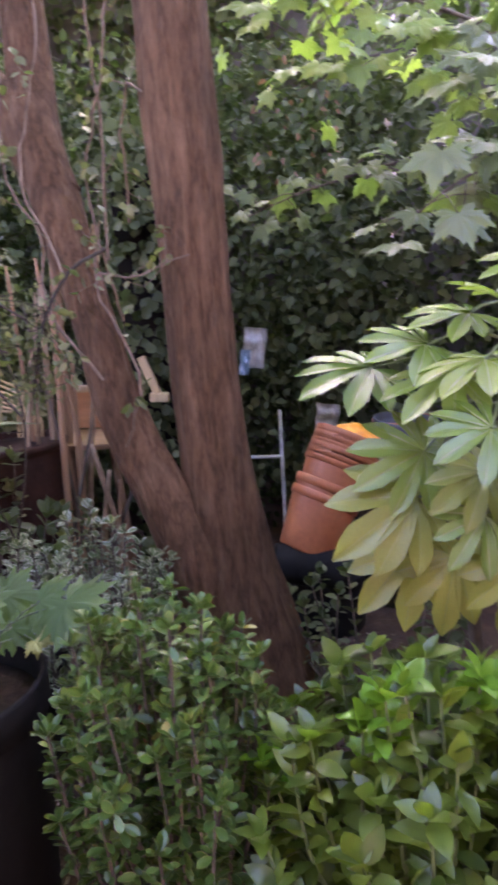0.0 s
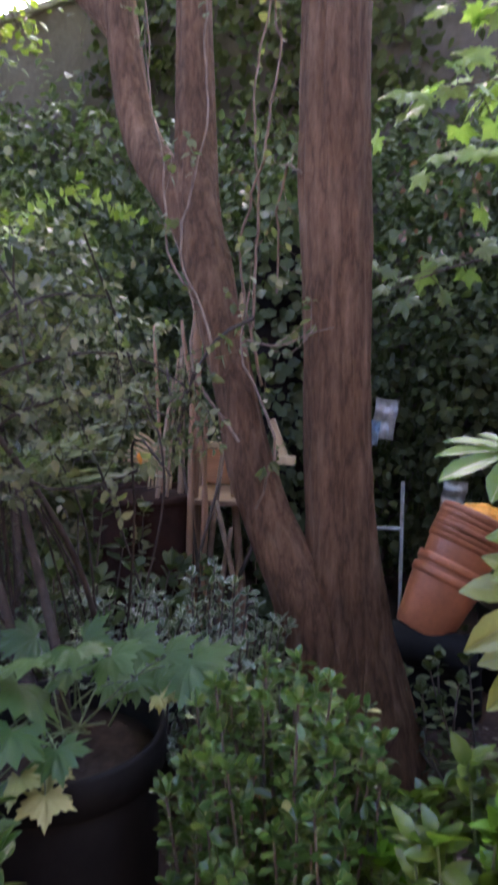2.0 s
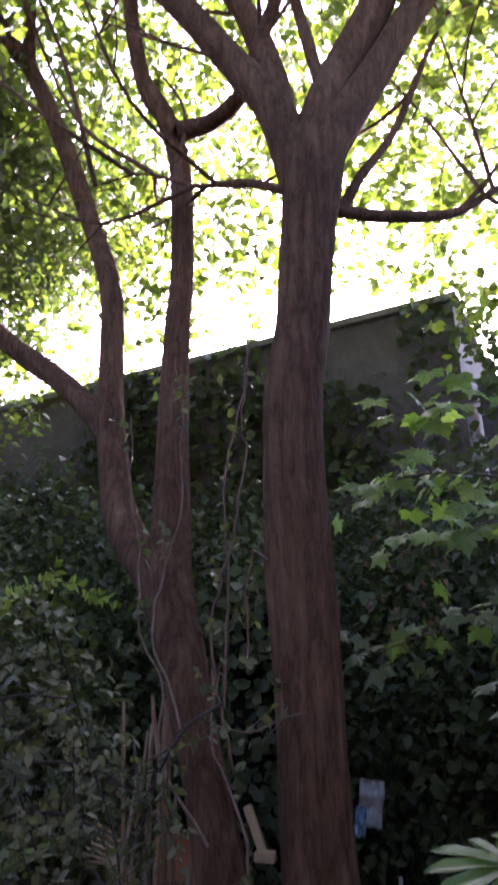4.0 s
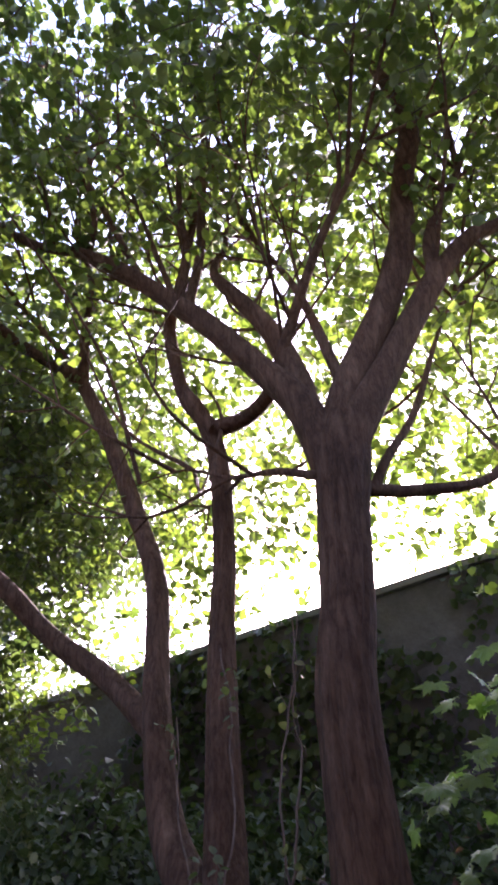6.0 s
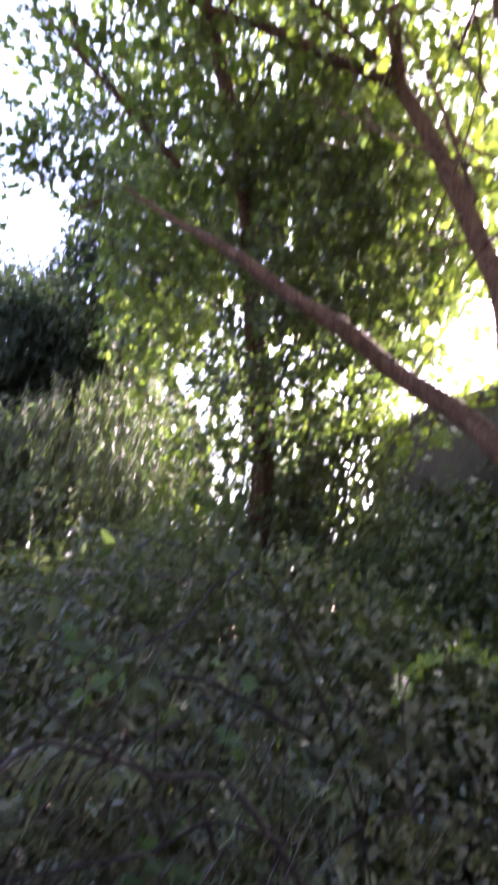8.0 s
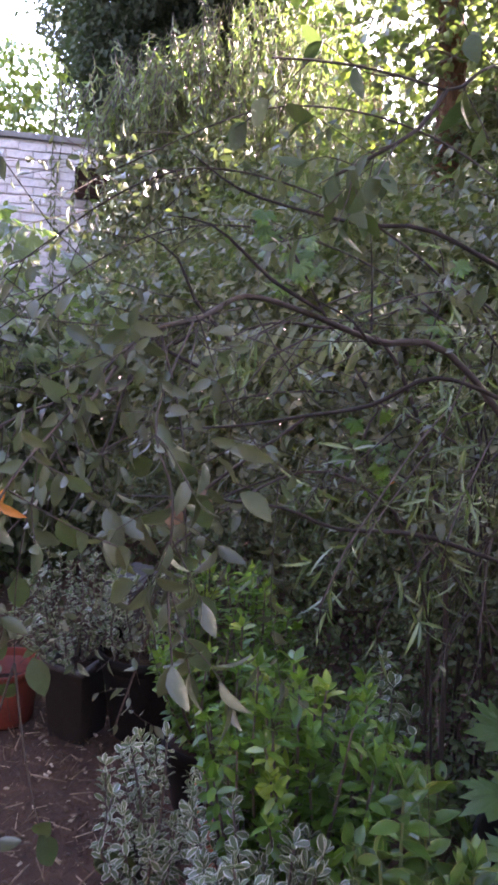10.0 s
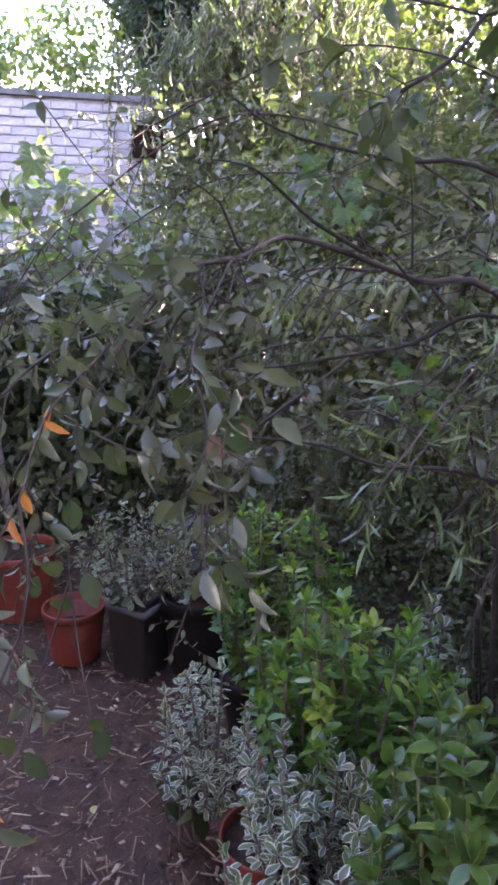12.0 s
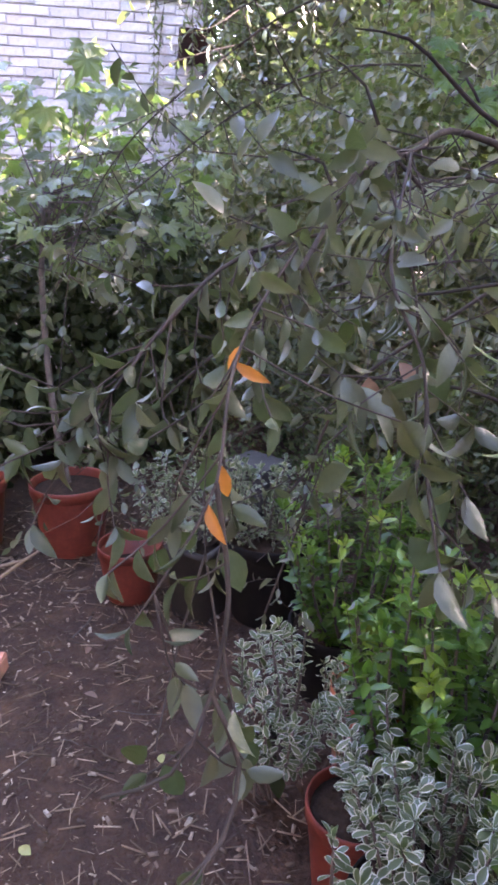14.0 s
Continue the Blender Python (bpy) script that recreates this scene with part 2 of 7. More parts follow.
MULCH = solid("mulch", [(0.25, (0.02, 0.0085, 0.004)), (0.5, (0.045, 0.02, 0.0088)), (0.75, (0.088, 0.043, 0.02))], 9, 0.95, 55, 1.0, 0.03)
CHIP = leaf_material("bark_chip", [(0.038, 0.022, 0.013), (0.066, 0.04, 0.024), (0.1, 0.062, 0.038), (0.15, 0.1, 0.066), (0.24, 0.18, 0.13), (0.36, 0.3, 0.23)], (0.1, 0.08, 0.06), 0.0, 0.9)
STRAW = leaf_material("straw", [(0.035, 0.02, 0.01), (0.06, 0.035, 0.018), (0.1, 0.065, 0.038), (0.18, 0.12, 0.075), (0.36, 0.27, 0.19)], (0.1, 0.08, 0.06), 0.0, 0.85)
TERRACOTTA = solid("terracotta_plastic", [(0.3, (0.24, 0.068, 0.024)), (0.7, (0.36, 0.11, 0.04))], 7, 0.5, 50, 0.12, 0.004, vary=0.2)
RED_POT = dull(solid("red_plastic", [(0.3, (0.1, 0.02, 0.012)), (0.7, (0.16, 0.036, 0.021))], 7, 0.55, 50, 0.12, 0.004, vary=0.12), 0.25)
BLACK_POT = dull(solid("black_plastic", [(0.3, (0.006, 0.0055, 0.005)), (0.7, (0.012, 0.011, 0.01))], 7, 0.75, 50, 0.12, 0.004), 0.1)
GREY_POT = solid("grey_plastic", [(0.3, (0.05, 0.055, 0.06)), (0.7, (0.085, 0.09, 0.095))], 7, 0.45, 50, 0.12, 0.004)
SOIL = dull(solid("soil", [(0.3, (0.014, 0.009, 0.006)), (0.7, (0.04, 0.026, 0.018))], 25, 0.95, 60, 0.8, 0.01), 0.08)
ORANGE = solid("orange_plastic", [(0.3, (0.7, 0.24, 0.02)), (0.7, (0.85, 0.33, 0.04))], 8, 0.5, 40, 0.2, 0.005)
WHITE = solid("weathered_white_paint", [(0.3, (0.3, 0.29, 0.27)), (0.7, (0.62, 0.61, 0.58))], 14, 0.6, 50, 0.3, 0.004)
BLUE = solid("blue_plastic", [(0.3, (0.2, 0.34, 0.5)), (0.7, (0.42, 0.52, 0.62))], 14, 0.5)
WOOD = solid("rough_timber", [(0.3, (0.17, 0.085, 0.042)), (0.7, (0.29, 0.165, 0.09))], 6, 0.75, 30, 0.5, 0.006, (1, 1, 0.15))
PALE_WOOD = solid("pale_timber", [(0.3, (0.3, 0.2, 0.1)), (0.7, (0.46, 0.33, 0.18))], 6, 0.7, 30, 0.4, 0.006, (1, 1, 0.15))
ORANGE_WOOD = solid("stained_board", [(0.3, (0.36, 0.15, 0.06)), (0.7, (0.5, 0.23, 0.1))], 6, 0.65, 30, 0.3, 0.006, (0.2, 1, 1))
RENDER_WALL = solid("dark_render", [(0.3, (0.07, 0.06, 0.055)), (0.7, (0.13, 0.115, 0.105))], 3, 0.9, 30, 0.5, 0.02)
COPING = solid("coping_stone", [(0.3, (0.12, 0.11, 0.1)), (0.7, (0.2, 0.19, 0.17))], 6, 0.85)
BRICK = solid("pale_brick", [(0.3, (0.38, 0.33, 0.31)), (0.5, (0.52, 0.47, 0.44)), (0.75, (0.64, 0.6, 0.57))], 5, 0.9, 40, 0.6, 0.014, vary=0.12)
MORTAR = solid("mortar", [(0.3, (0.33, 0.3, 0.28)), (0.7, (0.5, 0.46, 0.43))], 14, 0.95, 40, 0.5, 0.01)
RED_BRICK = solid("red_brick", [(0.3, (0.3, 0.13, 0.08)), (0.7, (0.42, 0.2, 0.13))], 14, 0.9, 40, 0.5, 0.01)
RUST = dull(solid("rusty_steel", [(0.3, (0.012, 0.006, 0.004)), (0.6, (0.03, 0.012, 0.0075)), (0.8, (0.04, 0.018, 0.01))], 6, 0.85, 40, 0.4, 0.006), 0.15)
STRAP = leaf_material("strap_leaf", [(0.06, 0.1, 0.035), (0.09, 0.14, 0.05)], (0.2, 0.3, 0.08), 0.25, 0.4, True)
# Near-black colour standing in for deep shade between the trunks.
GAP_SHADE = dull(solid("gap_shade", [(0.3, (0.007, 0.006, 0.005)), (0.7, (0.014, 0.012, 0.01))], 6, 0.9), 0.06)
SLATE = solid("slate_grey", [(0.3, (0.026, 0.024, 0.022)), (0.7, (0.05, 0.046, 0.042))], 9, 0.8)
CLOTH = solid("weathered_sheet", [(0.3, (0.34, 0.34, 0.33)), (0.7, (0.52, 0.52, 0.5))], 9, 0.8)


# ---- builders ----
rng = np.random.default_rng(7)


def link(name, mesh, parent=None, label=""):
    ob = new(name, mesh)
    if parent:
        ob.parent = parent
    return tagged(ob, label)


def part(name, bm, mat, parent=None, label="", smooth=True):
    me = bpy.data.meshes.new(name)
    bm.to_mesh(me)
    bm.free()
    me.materials.append(mat)
    if smooth:
        me.shade_smooth()
    return link(name, me, parent, label)


def mesh_of(name, verts, faces, mats, ids=None, smooth=True):
    """A mesh out of arrays; faces are triangles or quads in one array."""
    me = bpy.data.meshes.new(name)
    n, k = faces.shape
    me.vertices.add(len(verts))
    me.vertices.foreach_set("co", np.ascontiguousarray(verts, np.float32).ravel())
    me.loops.add(n * k)
    me.loops.foreach_set("vertex_index", np.ascontiguousarray(faces, np.int32).ravel())
    me.polygons.add(n)
    me.polygons.foreach_set("loop_start", np.arange(0, n * k, k, dtype=np.int32))
    me.polygons.foreach_set("loop_total", np.full(n, k, np.int32))
    for m in mats:
        me.materials.append(m)
    if ids is not None:
        me.polygons.foreach_set("material_index", np.ascontiguousarray(ids, np.int32))
    me.update(calc_edges=True)
    me.validate()
    if smooth:
        me.shade_smooth()
    return me


def thing(name, at, label, category, group="", kind="", turn=0.0):
    ob = new(name)
    ob.matrix_basis = pose(*at, 0, 0, turn)
    ob.empty_display_size = 0.1
    return tagged(ob, label, category, group, kind)


def unit(v):
    return v / np.maximum(np.linalg.norm(v, axis=-1, keepdims=True), 1e-9)


# leaf shapes: verts (x across, y along, z up), quads, material index per quad
def plain_leaf(wide=0.36, fold=0.08, droop=0.12):
    """Two folded halves, each a quad: base, tip and two points of the margin."""
    v = np.array([(0, 0, 0), (-wide, 0.32, fold), (-wide * 0.85, 0.68, fold * 0.5), (0, 1, -droop), (wide * 0.85, 0.68, fold * 0.5), (wide, 0.32, fold)])
    return v, np.array([(0, 3, 2, 1), (0, 5, 4, 3)]), np.zeros(2, int)


def full_leaf(wide=0.3, fold=0.07, droop=0.15, margin=0.0, blunt=False):
    """A curved blade in rows, folded at the midrib; a margin of that share gets the second material."""
    ys = np.array([0.0, 0.16, 0.38, 0.62, 0.84, 1.0])
    ws = wide * np.array([0.05, 0.62, 1.0, 0.92, 0.52, 0.02])
    if blunt:
        ys = np.array([0.0, 0.2, 0.45, 0.7, 0.9, 1.0])
        ws = wide * np.array([0.06, 0.45, 0.86, 1.0, 0.68, 0.12])
    zs = -droop * ys ** 2
    rows = []
    for y, w, z in zip(ys, ws, zs):
        i = w * (1 - margin)
        if margin:
            rows.append([(-w, y, z + fold * w / wide), (-i, y, z + fold * 0.8 * w / wide), (0, y, z), (i, y, z + fold * 0.8 * w / wide), (w, y, z + fold * w / wide)])
        else:
            rows.append([(-w, y, z + fold * w / wide), (0, y, z), (w, y, z + fold * w / wide)])
    c = len(rows[0])
    q, ids = [], []
    for r in range(len(ys) - 1):
        for k in range(c - 1):
            a = r * c + k
            q.append((a, a + 1, a + c + 1, a + c))
            ids.append(1 if margin and k in (0, c - 2) else 0)
    return np.array(rows).reshape(-1, 3), np.array(q), np.array(ids)


def frames(along, up):
    """Rotation matrices whose y runs along and whose z is near up."""
    y = unit(along)
    x = unit(np.cross(y, up))
    z = np.cross(x, y)
    return np.stack([x, y, z], -1)


def leaves(name, shape, at, along, up, size, mats, parent=None, label=""):
    """Many leaves of one shape in one mesh."""
    v, q, ids = shape
    R = frames(np.asarray(along, float), np.asarray(up, float))
    V = np.einsum("kij,nj->kni", R, v) * np.asarray(size)[:, None, None] + np.asarray(at)[:, None, :]
    k, n = len(V), len(v)
    Q = (q[None] + (np.arange(k) * n)[:, None, None]).reshape(-1, 4)
    return link(name, mesh_of(name, V.reshape(-1, 3), Q, mats, np.tile(ids, k)), parent, label)


def spread(n, up=0.0, rise=0.0):
    """n random directions, pushed upwards."""
    d = rng.normal(size=(n, 3))
    d = unit(d)
    d[:, 2] = d[:, 2] * (1 - up) + rise
    return unit(d)


def smooth_path(points, step=0.06):
    """A Catmull-Rom curve through points (x, y, z, radius)."""
    p = np.array(points, float)
    p = np.vstack([2 * p[0] - p[1], p, 2 * p[-1] - p[-2]])
    out = []
    for i in range(1, len(p) - 2):
        n = max(2, int(np.linalg.norm(p[i + 1, :3] - p[i, :3]) / step))
        for t in np.arange(n) / n:
            a, b, c, d = p[i - 1 : i + 3]
            out.append(0.5 * (2 * b + (c - a) * t + (2 * a - 5 * b + 4 * c - d) * t * t + (3 * b - a - 3 * c + d) * t ** 3))
    out.append(p[-2])
    out = np.array(out)
    out[:, 3] = np.maximum(out[:, 3], 0.0007)
    return out


def tube_arrays(path, sides=8, rough=0.0, seed=0):
    """Rings along a path of (x, y, z, radius), with furrows of that share of the radius."""
    c, r = path[:, :3], path[:, 3]
    t = unit(np.gradient(c, axis=0))
    ref = np.where(np.abs(t[:, 2:]) > 0.95, np.array([[0, 1.0, 0]]), np.array([[0, 0, 1.0]]))
    if abs(t[:, 2].mean()) > 0.6:
        ref = np.tile(np.array([[0, 1.0, 0]]), (len(t), 1))
    u = unit(np.cross(ref, t))
    w = np.cross(t, u)
    a = np.linspace(0, 2 * np.pi, sides, endpoint=False)
    rr = np.tile(r[:, None], (1, sides))
    if rough:
        g = np.random.default_rng(seed + 3)
        ridge = g.normal(size=(len(c) // 5 + 3, sides))
        x = np.linspace(0, len(ridge) - 1.001, len(c))
        i = x.astype(int)
        f = (x - i)[:, None]
        lump = 0.25 * np.sin(2 * a[None] + c[:, 2:] * 2.3 + seed) + 0.2 * np.sin(3 * a[None] - c[:, 2:] * 3.1 + seed)
        rr = rr * (1 + rough * ((ridge[i] * (1 - f) + ridge[i + 1] * f) * 0.6 + lump))
    V = c[:, None] + rr[..., None] * (u[:, None] * np.cos(a)[None, :, None] + w[:, None] * np.sin(a)[None, :, None])
    n = len(c)
    i, j = np.meshgrid(np.arange(n - 1), np.arange(sides), indexing="ij")
    k = (j + 1) % sides
    Q = np.stack([i * sides + j, i * sides + k, (i + 1) * sides + k, (i + 1) * sides + j], -1).reshape(-1, 4)
    return V.reshape(-1, 3), Q


def tubes(name, paths, mat, parent=None, label="", sides=5, rough=0.0):
    """Several stems of one plant in one mesh."""
    vs, qs, n = [], [], 0
    for s, p in enumerate(paths):
        v, q = tube_arrays(p, sides, rough, s)
        vs.append(v)
        qs.append(q + n)
        n += len(v)
    return link(name, mesh_of(name, np.vstack(vs), np.vstack(qs), [mat]), parent, label)


def each_tube(name, paths, mat, parent, label="", sides=8, rough=0.05):
    """Stems that can be told apart, each a part."""
    for s, p in enumerate(paths):
        v, q = tube_arrays(p, sides, rough, s)
        link(name, mesh_of(name, v, q, [mat]), parent, label)


def lathe(profile, sides=36, closed=False, base=True):
    """A bmesh turned round z out of (radius, height) pairs."""
    bm = bmesh.new()
    rings = []
    for r, z in profile:
        rings.append([bm.verts.new((r * math.cos(2 * math.pi * k / sides), r * math.sin(2 * math.pi * k / sides), z)) for k in range(sides)])
    for a, b in zip(rings, rings[1:]):
        for k in range(sides):
            bm.faces.new((a[k], a[(k + 1) % sides], b[(k + 1) % sides], b[k]))
    if base:
        bm.faces.new(list(reversed(rings[0])))
    if closed:
        bm.faces.new(rings[-1])
    return bm


def board(sx, sy, sz, bevel=0.004, wobble=0.0):
    """A bevelled board round the origin."""
    bm = bmesh.new()
    bmesh.ops.create_cube(bm, size=1, matrix=Matrix.Diagonal((sx, sy, sz, 1)))
    bmesh.ops.bevel(bm, geom=bm.edges[:], offset=min(bevel, 0.3 * min(sx, sy, sz)), segments=2, affect="EDGES")
    for v in bm.verts:
        v.co += Vector(rng.normal(size=3)) * wobble
    return bm


def pot(name, at, rim, high, mat, label, group="", soil=0.85, tilt=(0, 0), category="plant pot", taper=0.76):
    """A thin-walled plant pot with a rolled rim and soil; rim is its radius at the top."""
    b = rim * taper
    base = thing(name, at, label, category, group)
    base.matrix_basis = pose(*at, *tilt, 0)
    bm = lathe([(b * 0.96, 0), (b, 0.01), (rim * 0.95, high * 0.86), (rim * 0.95, high * 0.862), (rim * 0.92, high * 0.86), (b * 0.95, 0.012)])
    body = part("body", bm, mat, base)
    bm = lathe([(rim * 0.951, high * 0.855), (rim, high * 0.86), (rim * 1.0, high * 0.985), (rim * 0.985, high), (rim * 0.955, high), (rim * 0.94, high * 0.985), (rim * 0.925, high * 0.86)], base=False)
    part("rim", bm, mat, body)
    if soil:
        s = b + (rim * 0.93 - b) * soil
        bm = lathe([(s * 0.97, high * soil - 0.03), (s * 0.985, high * soil), (s * 0.6, high * soil + 0.012), (0.01, high * soil + 0.018)], 24, True)
        part("soil", bm, SOIL, base, "dark potting soil")
    return base


def stems_of(base, n, wide, high, lean=0.3, r0=0.006, low=0.0):
    """Upright stems that leave a base and spread."""
    out = []
    for _ in range(n):
        a, rad = rng.uniform(0, 2 * np.pi), wide * math.sqrt(rng.uniform(0.02, 1))
        h = high * (1 - 0.35 * (rad / wide) ** 2) * rng.uniform(0.72, 1.03)
        foot = np.array(base) + np.array([math.cos(a), math.sin(a), 0]) * rad * 0.25
        tip = np.array(base) + np.array([math.cos(a) * rad, math.sin(a) * rad, h])
        mid = foot + (tip - foot) * 0.5 + np.array([math.cos(a), math.sin(a), 0]) * rad * lean * 0.5 + rng.normal(size=3) * 0.015
        out.append(smooth_path([(*foot, r0), (*mid, r0 * 0.75), (*tip, r0 * 0.4)], 0.05))
    return out


def clothed(paths, gap, start=0.2, pairs=2, tilt=0.75, jitter=0.36, rosette=4):
    """Places and ways for leaves in pairs along stems, with a tuft at the tip."""
    at, al, up = [], [], []
    for p in paths:
        c = p[:, :3]
        d = np.r_[0, np.cumsum(np.linalg.norm(np.diff(c, axis=0), axis=1))]
        s, turn = d[-1] * start + rng.uniform(0, gap), rng.uniform(0, 6.28)
        while s < d[-1]:
            pos = np.array([np.interp(s, d, c[:, k]) for k in range(3)])
            i = min(np.searchsorted(d, s), len(c) - 1)
            t = unit(c[i] - c[i - 1]) if i else np.array([0, 0, 1.0])
            u = unit(np.cross(t, [0.3, 0.9, 0.1]))
            w = np.cross(t, u)
            for k in range(pairs):
                a = turn + 2 * np.pi * k / pairs + rng.normal() * 0.2
                o = u * math.cos(a) + w * math.sin(a)
                at.append(pos)
                al.append(o * tilt + t * (1 - tilt) * 1.3 + rng.normal(size=3) * jitter)
                up.append(t + 0.3 * np.array([0, 0, 1]) + rng.normal(size=3) * jitter)
            turn += 1.57 + rng.normal() * 0.15
            s += gap * rng.uniform(0.7, 1.3)
        t = unit(c[-1] - c[-2])
        u = unit(np.cross(t, [0.3, 0.9, 0.1]))
        w = np.cross(t, u)
        for k in range(rosette):
            a = turn + 2 * np.pi * k / rosette
            o = u * math.cos(a) + w * math.sin(a)
            at.append(c[-1])
            al.append(o * rng.uniform(0.25, 0.8) + t * 0.8 + rng.normal(size=3) * jitter)
            up.append(t * 0.6 - o * 0.6 + rng.normal(size=3) * jitter)
    return np.array(at), np.array(al), np.array(up)


def bush(name, base, wide, high, n, leaf, size, gap, mats, label, stem=TWIG, margin=0.0, wid=0.3, group="", category="shrub", extra=None, droop=0.12, start=0.2, tilt=0.75, rosette=5, blunt=True, tips=None):
    """A leafy shrub: stems and a foliage of paired leaves, rising from base."""
    top = thing(name, (0, 0, 0), label, category, group)
    paths = stems_of(base, n, wide, high)
    tagged(tubes("stem_growth", paths, stem, top), "", "", "", "stuff")
    at, al, up = clothed(paths, gap, start, 2, tilt, rosette=rosette)
    s = size * rng.uniform(0.65, 1.15, len(at))
    if extra is not None:
        pick = rng.random(len(at)) < extra[1]
        leaves("odd_leaves", full_leaf(wid, 0.07, droop, 0, blunt), at[pick], al[pick], up[pick], s[pick], [extra[0]], top, extra[2])
        at, al, up, s = at[~pick], al[~pick], up[~pick], s[~pick]
    if tips is not None:
        ends = np.array([p[-1, :3] for p in paths[::tips[1]]])
        near = np.min(np.linalg.norm(at[:, None] - ends[None], axis=-1), axis=1) < tips[2]
        leaves("young_leaves", full_leaf(wid, 0.07, droop, 0, blunt), at[near], al[near], up[near], s[near], [tips[0]], top, tips[3])
        at, al, up, s = at[~near], al[~near], up[~near], s[~near]
    leaves("foliage", full_leaf(wid, 0.07, droop, margin, blunt), at, al, up, s, mats, top)
    return top


def lumpy_cloud(n, centre, radii, shell=0.35, lumps=0.25, freq=1.6, seed=0):
    """n points near the lumpy skin of an ellipsoid, and the ways out of it."""
    d = spread(n)
    off = Vector((seed * 3.7, seed * 1.3, 0))
    bumpy = np.array([noise.noise(Vector(x) * freq * 2 + off) + 0.5 * noise.noise(Vector(x) * freq * 5 + off) for x in d])
    depth = 1 - shell * rng.random(n) ** 1.5 + lumps * bumpy
    return np.array(centre) + d * np.array(radii) * depth[:, None], unit(d / np.array(radii))


def leafy_mass(name, blobs, per, shape, size, mats, label, category, kind="", hang=0.3, parent=None, low=0.0, inner=True, shell=0.35):
    """Foliage without countable parts: leaves on lumpy blobs (centre, radii)."""
    P_, A_, U_ = [], [], []
    for s, (c, r) in enumerate(blobs):
        area = (r[0] * r[1] + r[0] * r[2] + r[1] * r[2]) * 4.2
        n = int(per * area)
        p, o = lumpy_cloud(n, c, r, shell, 0.22, 1.6, s)
        keep = p[:, 2] > low
        p, o = p[keep], o[keep]
        P_.append(p)
        A_.append(o * 0.5 + spread(len(p)) * 0.8 - np.array([0, 0, hang]))
        U_.append(o * 0.8 + np.array([0, 0, 0.6]) + spread(len(p)) * 0.5)
    at, al, up = np.vstack(P_), np.vstack(A_), np.vstack(U_)
    ob = leaves(name, shape, at, al, up, size * rng.uniform(0.55, 1.2, len(at)), mats, parent)
    if parent is None:
        tagged(ob, label, category, "", kind)
    return ob


# ---- ground and walls ----
def ground_sheet():
    near_x, near_y = np.arange(-5.0, 1.6, 0.05), np.arange(-1.6, 3.6, 0.05)
    xs = np.r_[-1500, -400, -100, -40, -20, -12, -8, -6, near_x, 2, 3, 5, 9, 20, 60, 200, 700, 1500]
    ys = np.r_[-1500, -400, -100, -30, -10, -5, -3, -2, near_y, 4, 4.6, 5.4, 7, 10, 20, 60, 200, 700, 1500]
    X, Y = np.meshgrid(xs, ys, indexing="ij")
    Z = np.zeros_like(X)
    for i in range(len(xs)):
        for j in range(len(ys)):
            if abs(X[i, j]) < 6 and abs(Y[i, j]) < 6:
                Z[i, j] = 0.012 * noise.noise(Vector((X[i, j] * 3, Y[i, j] * 3, 0))) + 0.008 * noise.noise(Vector((X[i, j] * 11, Y[i, j] * 11, 3))) - 0.004
    n, m = X.shape
    i, j = np.meshgrid(np.arange(n - 1), np.arange(m - 1), indexing="ij")
    Q = np.stack([i * m + j, (i + 1) * m + j, (i + 1) * m + j + 1, i * m + j + 1], -1).reshape(-1, 4)
    return tagged(link("ground", mesh_of("ground", np.stack([X, Y, Z], -1).reshape(-1, 3), Q, [MULCH])), "dark brown bark mulch ground with twigs and chips", "ground", "", "structure")


ground_sheet()


def chips():
    n = 15000
    at = np.c_[rng.uniform(-4.6, 0.6, n), rng.uniform(-0.9, 2.6, n), rng.uniform(0.0, 0.014, n)]
    box = np.array([(x, y, z) for z in (-0.05, 0.05) for x, y in ((-0.22, -0.5), (0.22, -0.45), (0.16, 0.5), (-0.2, 0.44))])
    q = np.array([(3, 2, 1, 0), (4, 5, 6, 7), (0, 1, 5, 4), (1, 2, 6, 5), (2, 3, 7, 6), (3, 0, 4, 7)])
    d = spread(n)
    d[:, 2] *= 0.25
    ob = leaves("mulch_chips", (box, q, np.zeros(6, int)), at, d, np.array([0, 0, 1.0]) + spread(n) * 0.5, 0.004 + 0.026 * rng.random(n) ** 2.6, [CHIP])
    tagged(ob, "loose brown bark chips and bits scattered on the ground", "mulch", "", "stuff")
    n = 6500
    at = np.c_[rng.uniform(-4.0, -0.4, n), rng.uniform(-0.7, 1.0, n), rng.uniform(0.008, 0.02, n)]
    d = spread(n)
    d[:, 2] *= 0.12
    ob = leaves("straw_bits", (box * np.array([0.1, 1, 0.5]), q, np.zeros(6, int)), at, d, np.array([0, 0, 1.0]) + spread(n) * 0.4, 0.012 + 0.07 * rng.random(n) ** 2.4, [STRAW])
    tagged(ob, "pale straw-like splinters strewn over the mulch", "mulch", "", "stuff")


chips()


